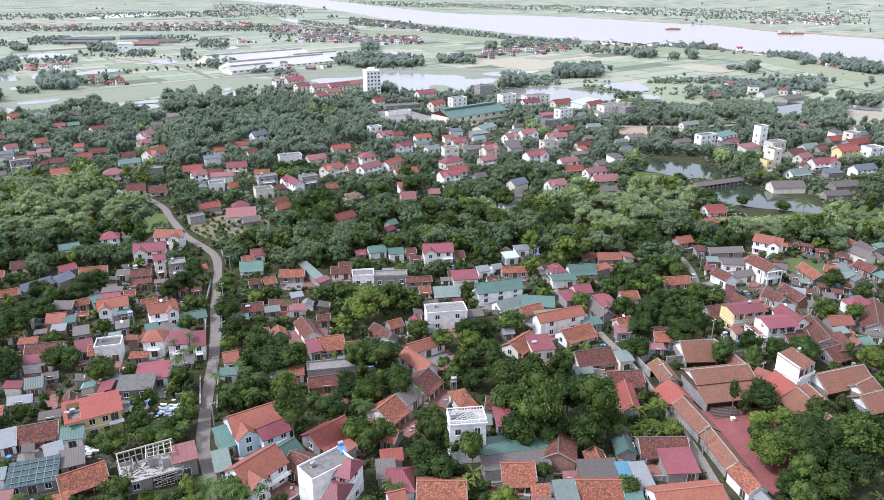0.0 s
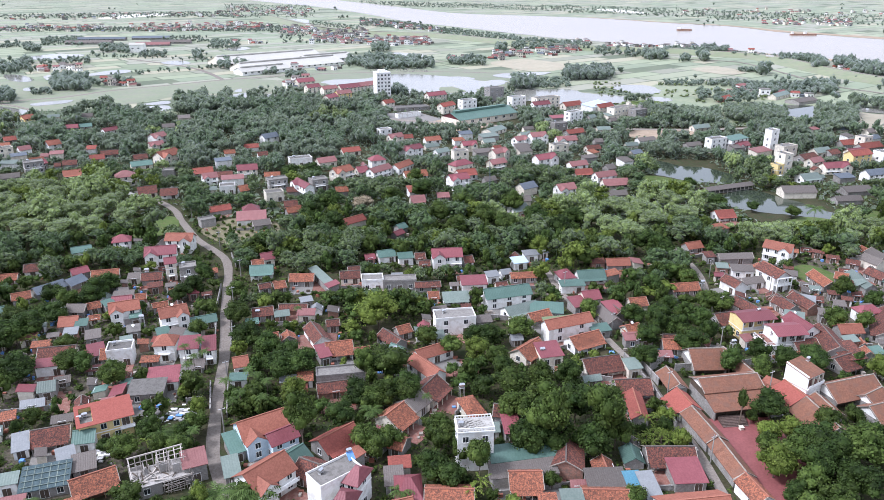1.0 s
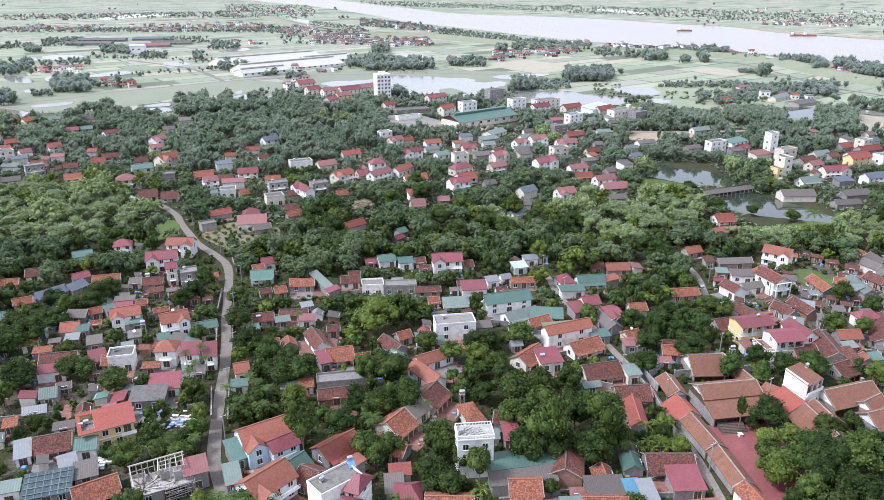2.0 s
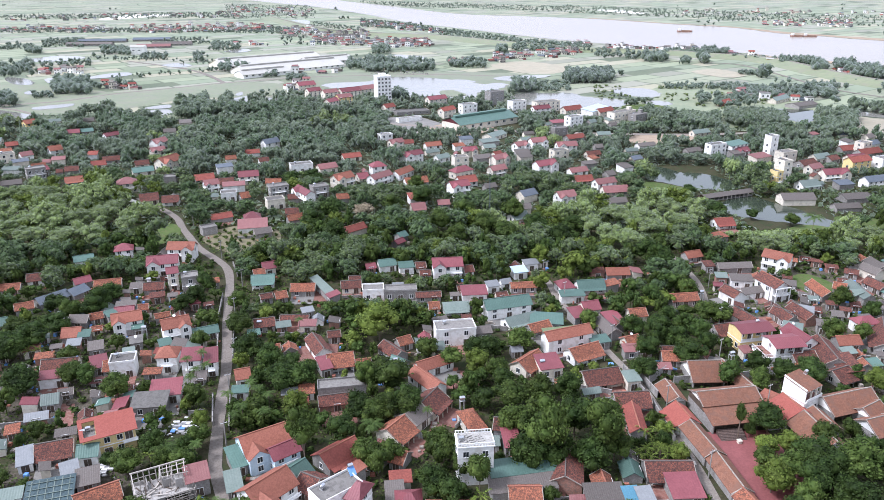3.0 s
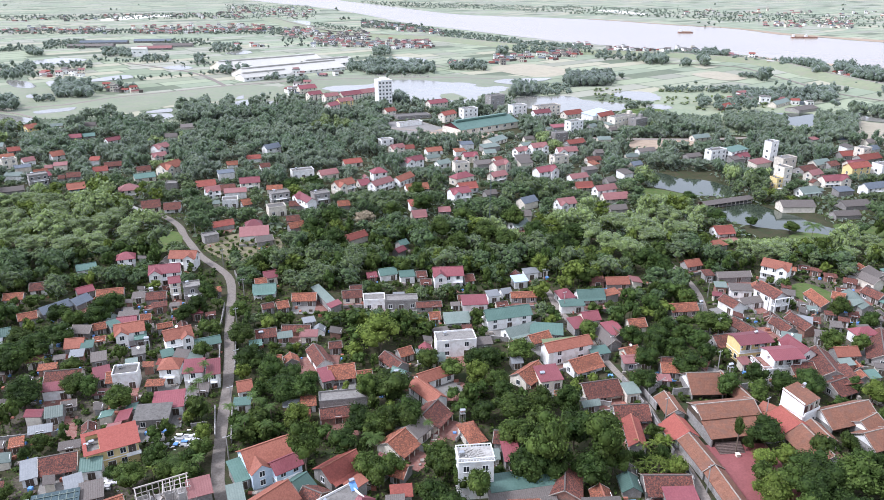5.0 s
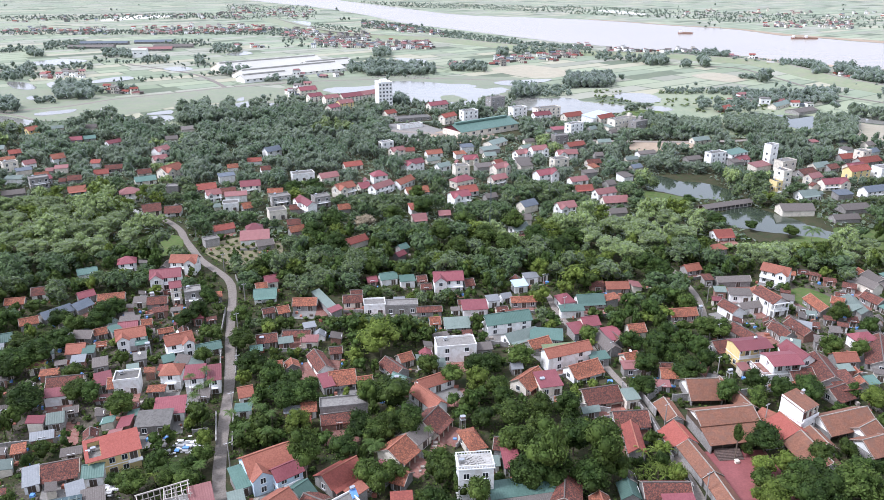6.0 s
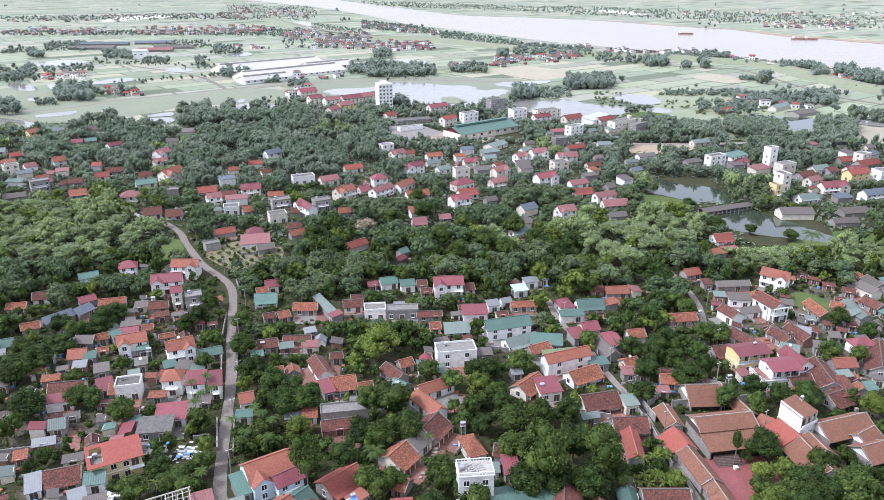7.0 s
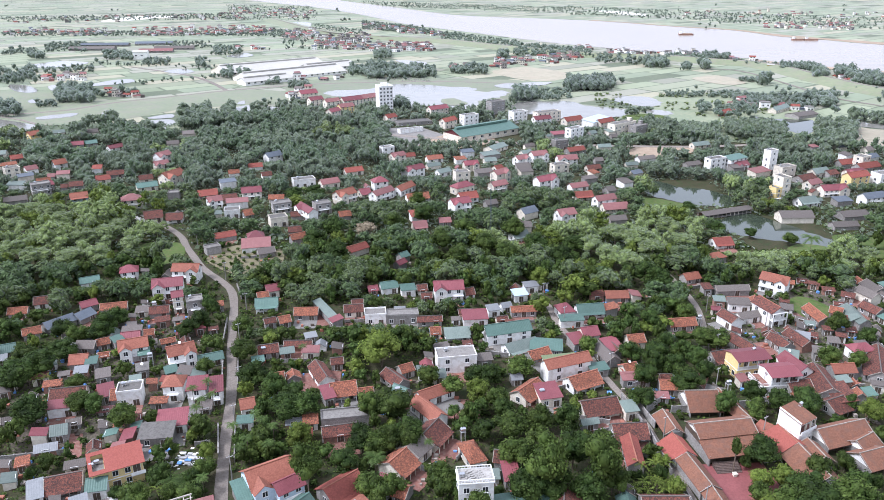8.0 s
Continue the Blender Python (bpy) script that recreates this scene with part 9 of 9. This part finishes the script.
grove([(-212, 898), (-196, 898), (-186, 851), (-202, 851)], 36, 7.9)
grove([(-177, 860), (-154, 860), (-148, 824), (-170, 824)], 36, 7.0)
grove([(-123, 998), (-98, 998), (-90, 919), (-114, 919)], 60, 9.7)
grove([(-101, 1023), (-9, 974), (-5, 898), (-90, 898)], 230, 11.4)
grove([(-105, 1168), (-81, 1168), (-75, 1091), (-98, 1091)], 40, 13.2)
grove([(-355, 1593), (-261, 1593), (-235, 1430), (-320, 1430)], 209, 5.4)
grove([(-289, 1383), (-148, 1406), (-129, 1220), (-256, 1220)], 91, 6.0)
grove([(-196, 1876), (-27, 1624), (18, 1455), (-171, 1624)], 668, 5.4)
grove([(-3, 1563), (136, 1338), (108, 1238), (-3, 1383)], 260, 6.8)
grove([(122, 1296), (234, 1202), (219, 1120), (107, 1136)], 247, 9.0)
grove([(226, 1136), (323, 1091), (296, 997), (209, 1049)], 110, 8.8)
grove([(281, 1049), (313, 1049), (296, 991), (266, 991)], 60, 13.2)
grove([(351, 1022), (359, 1022), (342, 973), (335, 974)], 12, 15.8)
grove([(319, 1010), (332, 1010), (318, 968), (306, 968)], 16, 10.6)
grove([(391, 1136), (425, 1120), (409, 1076), (373, 1083)], 70, 10.6)
grove([(336, 1136), (386, 1136), (372, 1091), (323, 1091)], 60, 7.9)
grove([(410, 1062), (456, 1022), (446, 997), (400, 1035)], 40, 7.9)
grove([(449, 997), (498, 1010), (477, 962), (434, 962)], 70, 11.4)
grove([(465, 940), (477, 940), (452, 888), (440, 888)], 30, 15.0)
grove([(504, 962), (520, 951), (482, 878), (472, 898)], 60, 14.1)
grove([(496, 908), (534, 878), (502, 824), (466, 850)], 110, 13.2)
grove([(145, 869), (200, 869), (184, 808), (131, 799)], 200, 12.3)
grove([(84, 1136), (97, 1136), (93, 1084), (80, 1084)], 20, 14.1)
grove([(9, 1010), (60, 1010), (55, 929), (9, 940)], 90, 9.7)
grove([(77, 776), (96, 776), (91, 730), (73, 730)], 60, 14.1)
grove([(99, 808), (139, 808), (128, 740), (95, 747)], 90, 6.2)
grove([(368, 869), (378, 869), (366, 841), (357, 841)], 16, 15.0)
grove([(353, 888), (375, 888), (368, 869), (346, 869)], 24, 7.0)
grove([(240, 799), (310, 791), (296, 754), (231, 768)], 120, 5.3)
grove([(301, 768), (382, 754), (353, 694), (281, 713)], 170, 7.9)
grove([(348, 768), (410, 776), (378, 713), (341, 726)], 60, 10.6)
grove([(248, 713), (297, 700), (279, 653), (232, 665)], 70, 8.8)
grove([(383, 754), (398, 754), (374, 706), (360, 706)], 40, 11.4)
grove([(363, 653), (375, 653), (361, 627), (349, 627)], 26, 13.2)
grove([(378, 648), (392, 642), (378, 617), (367, 627)], 26, 11.4)
grove([(201, 612), (228, 607), (213, 567), (188, 571)], 110, 9.7)
grove([(242, 627), (288, 617), (270, 575), (225, 580)], 160, 9.7)
grove([(320, 627), (346, 617), (302, 531), (278, 539)], 220, 10.6)
grove([(-82, 808), (-72, 808), (-70, 776), (-79, 776)], 22, 12.3)
grove([(-47, 726), (-34, 726), (-32, 697), (-45, 697)], 26, 10.6)
grove([(-236, 671), (-216, 688), (-190, 608), (-214, 603)], 90, 12.3)
grove([(-207, 701), (-198, 701), (-175, 617), (-184, 617)], 50, 11.4)
grove([(-689, 1186), (-664, 1239), (-628, 1169), (-662, 1137)], 65, 6.0)
grove([(-508, 1077), (-286, 998), (-276, 962), (-489, 1036)], 60, 5.3)
grove([(-374, 851), (-267, 929), (-261, 908), (-366, 833)], 30, 6.2)
grove([(403, 2547), (1128, 1962), (920, 1592), (335, 2108)], 1003, 6.0)
grove([(-300, 2890), (391, 2474), (343, 2161), (-265, 2548)], 668, 6.0)
grove([(-1151, 2010), (-573, 2162), (-510, 1919), (-1053, 1836)], 585, 6.0)
grove([(-901, 1564), (-349, 1564), (-325, 1455), (-840, 1455)], 627, 5.4)
grove([(-732, 2626), (-413, 2548), (-306, 1876), (-526, 1876)], 459, 5.4)

# scattered trees and hedges along the field banks
hedge = ([], [], [0])
for i in range(9000):
    y = float(math.sqrt(rng.uniform(640 ** 2, 2600 ** 2)))
    x = float(rng.uniform(-.66, .66)) * y
    u, w = x * fc + y * fs, -x * fs + y * fc
    row = abs((w / 27.0) % 1 - .5) > .40
    clump = noise.noise(Vector((x * .006, y * .006, 21))) + .6 * noise.noise(Vector((x * .02, y * .02, 23)))
    if clump < (.34 if row else .56) + (.12 if y > 1250 else 0) or any(inside(o, x, y) for o in WATERS) or y < 700 and abs(x) < 180:
        continue
    h = float(rng.uniform(2.5, 8.5))
    massed(hedge, SPECK, x, y, h, h * float(rng.uniform(.38, .6)))
# haze is put into this leaf colour as well
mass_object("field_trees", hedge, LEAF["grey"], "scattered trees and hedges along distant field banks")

# reeds and low bushes in the marsh
reeds = ([], [], [0])
for i in range(520):
    x, y = rng.uniform(150, 330), rng.uniform(560, 790)
    if not any(inside(o, x, y) for o in WATERS) and noise.noise(Vector((x * .03, y * .03, 8))) > -.1:
        massed(reeds, SPECK, x, y, float(rng.uniform(1.2, 3.4)), float(rng.uniform(1.2, 3.0)))
mass_object("reeds", reeds, LEAF["bamboo"], "pale green reeds and low bushes in the marsh")

# bushes and small trees between the town houses
bushes = ([], [], [0])
for i in range(2600):
    x, y = float(rng.uniform(-190, 200)), float(rng.uniform(545, 730))
    r = float(rng.uniform(1.4, 3.4))
    top = sight_cap(x, y, r)
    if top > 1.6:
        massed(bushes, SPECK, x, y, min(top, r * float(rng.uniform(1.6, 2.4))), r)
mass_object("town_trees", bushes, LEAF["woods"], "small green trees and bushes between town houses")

# rows of young trees on the orchard soil
young = ([], [], [0])
for i in range(7):
    for j in range(6):
        x, y = -106 + i * 4.6 + j * .8 + rng.uniform(-.6, .6), 303 + j * 4.8 + i * .5 + rng.uniform(-.6, .6)
        if inside(NO_TREES[[k for k, o in enumerate(NO_TREES) if abs(o[0].mean() + 91) < 6 and abs(o[1].mean() - 318) < 6][0]], x, y):
            massed(young, TINY, x, y, 2.2, 1.3)
mass_object("orchard_trees", young, LEAF["mid"], "rows of young fruit trees on orchard soil")

# ---------------------------------------------------------------- low shrubs in the open gardens
shrubs = {k: ([], [], [0]) for k in ("dark", "mid")}
for gy in np.arange(114, 345, 2.8):
    for gx in np.arange(-(gy * .64 + 8), gy * .64 + 8, 2.8):
        x, y = gx + rng.uniform(-1.3, 1.3), gy + rng.uniform(-1.3, 1.3)
        r = float(rng.uniform(.7, 1.5))
        if rng.random() < .38 or sight_cap(x, y, r) < .5 or (np.hypot(named[:, 0] - x, named[:, 1] - y) < named[:, 2] * .6).any():
            continue
        massed(shrubs["dark" if rng.random() < .4 else "mid"], TINY if y < 185 else SPECK, x, y, r * float(rng.uniform(.9, 1.7)), r)
for k, store in shrubs.items():
    mass_object("garden_shrubs", store, LEAF[k], "low green garden shrubs between houses")

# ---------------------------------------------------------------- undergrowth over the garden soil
# haze-paled leaves added over the far soil to lighten the dark gaps
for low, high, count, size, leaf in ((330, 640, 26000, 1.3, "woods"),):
    wx = rng.uniform(-1, 1, count)
    wy = np.sqrt(rng.uniform(low ** 2, high ** 2, count))
    wx = wx * (wy * .64 + 8)
    keep = np.array([y < village_edge(x) - 10 for x, y in zip(wx, wy)])
    for x, y, ex, ey, h in HOMES:
        keep &= ~((np.abs(wx - x) < ex + .5) & (np.abs(wy - y) < ey + .5))
    for x, y, r in BLOCKED:
        keep &= np.hypot(wx - x, wy - y) > r + .8
    for xs, ys in NO_TREES:
        for i in np.where(keep & (wx > xs.min()) & (wx < xs.max()) & (wy > ys.min()) & (wy < ys.max()))[0]:
            if inside((xs, ys), wx[i], wy[i]):
                keep[i] = False
    wx, wy = wx[keep], wy[keep]
    face = rng.normal(size=(len(wx), 3)) * .5 + np.array([0, 0, 1.0])
    face /= np.linalg.norm(face, axis=1, keepdims=True)
    v, f = leaf_quads(np.stack([wx, wy, rng.uniform(.3, 2.0, len(wx))], 1), face, size, rng)
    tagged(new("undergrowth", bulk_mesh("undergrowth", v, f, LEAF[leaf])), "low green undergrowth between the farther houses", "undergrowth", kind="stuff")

n = 120000
ux = rng.uniform(-1, 1, n)
uy = np.sqrt(rng.uniform(112 ** 2, 400 ** 2, n))
ux = ux * (uy * .66 + 14)
keep = np.ones(n, bool)
for x, y, ex, ey, h in HOMES:
    keep &= ~((np.abs(ux - x) < ex + .3) & (np.abs(uy - y) < ey + .3))
for x, y, r in BLOCKED:
    keep &= np.hypot(ux - x, uy - y) > r
for xs, ys in NO_TREES:
    box = np.where(keep & (ux > xs.min()) & (ux < xs.max()) & (uy > ys.min()) & (uy < ys.max()))[0]
    for i in box:
        if inside((xs, ys), ux[i], uy[i]):
            keep[i] = False
patchy = np.array([noise.noise(Vector((x * .08, y * .08, 2))) for x, y in zip(ux, uy)])
keep &= patchy > -.25
ux, uy = ux[keep], uy[keep]
spots = np.stack([ux, uy, rng.uniform(.1, .9, len(ux))], 1)
facing = rng.normal(size=(len(ux), 3)) * .5 + np.array([0, 0, 1.0])
facing /= np.linalg.norm(facing, axis=1, keepdims=True)
v, f = leaf_quads(spots, facing, .42, rng)
tagged(new("undergrowth", bulk_mesh("undergrowth", v, f, LEAF["mid"])), "low weeds, vegetables and shrubs on garden soil", "undergrowth", kind="stuff")
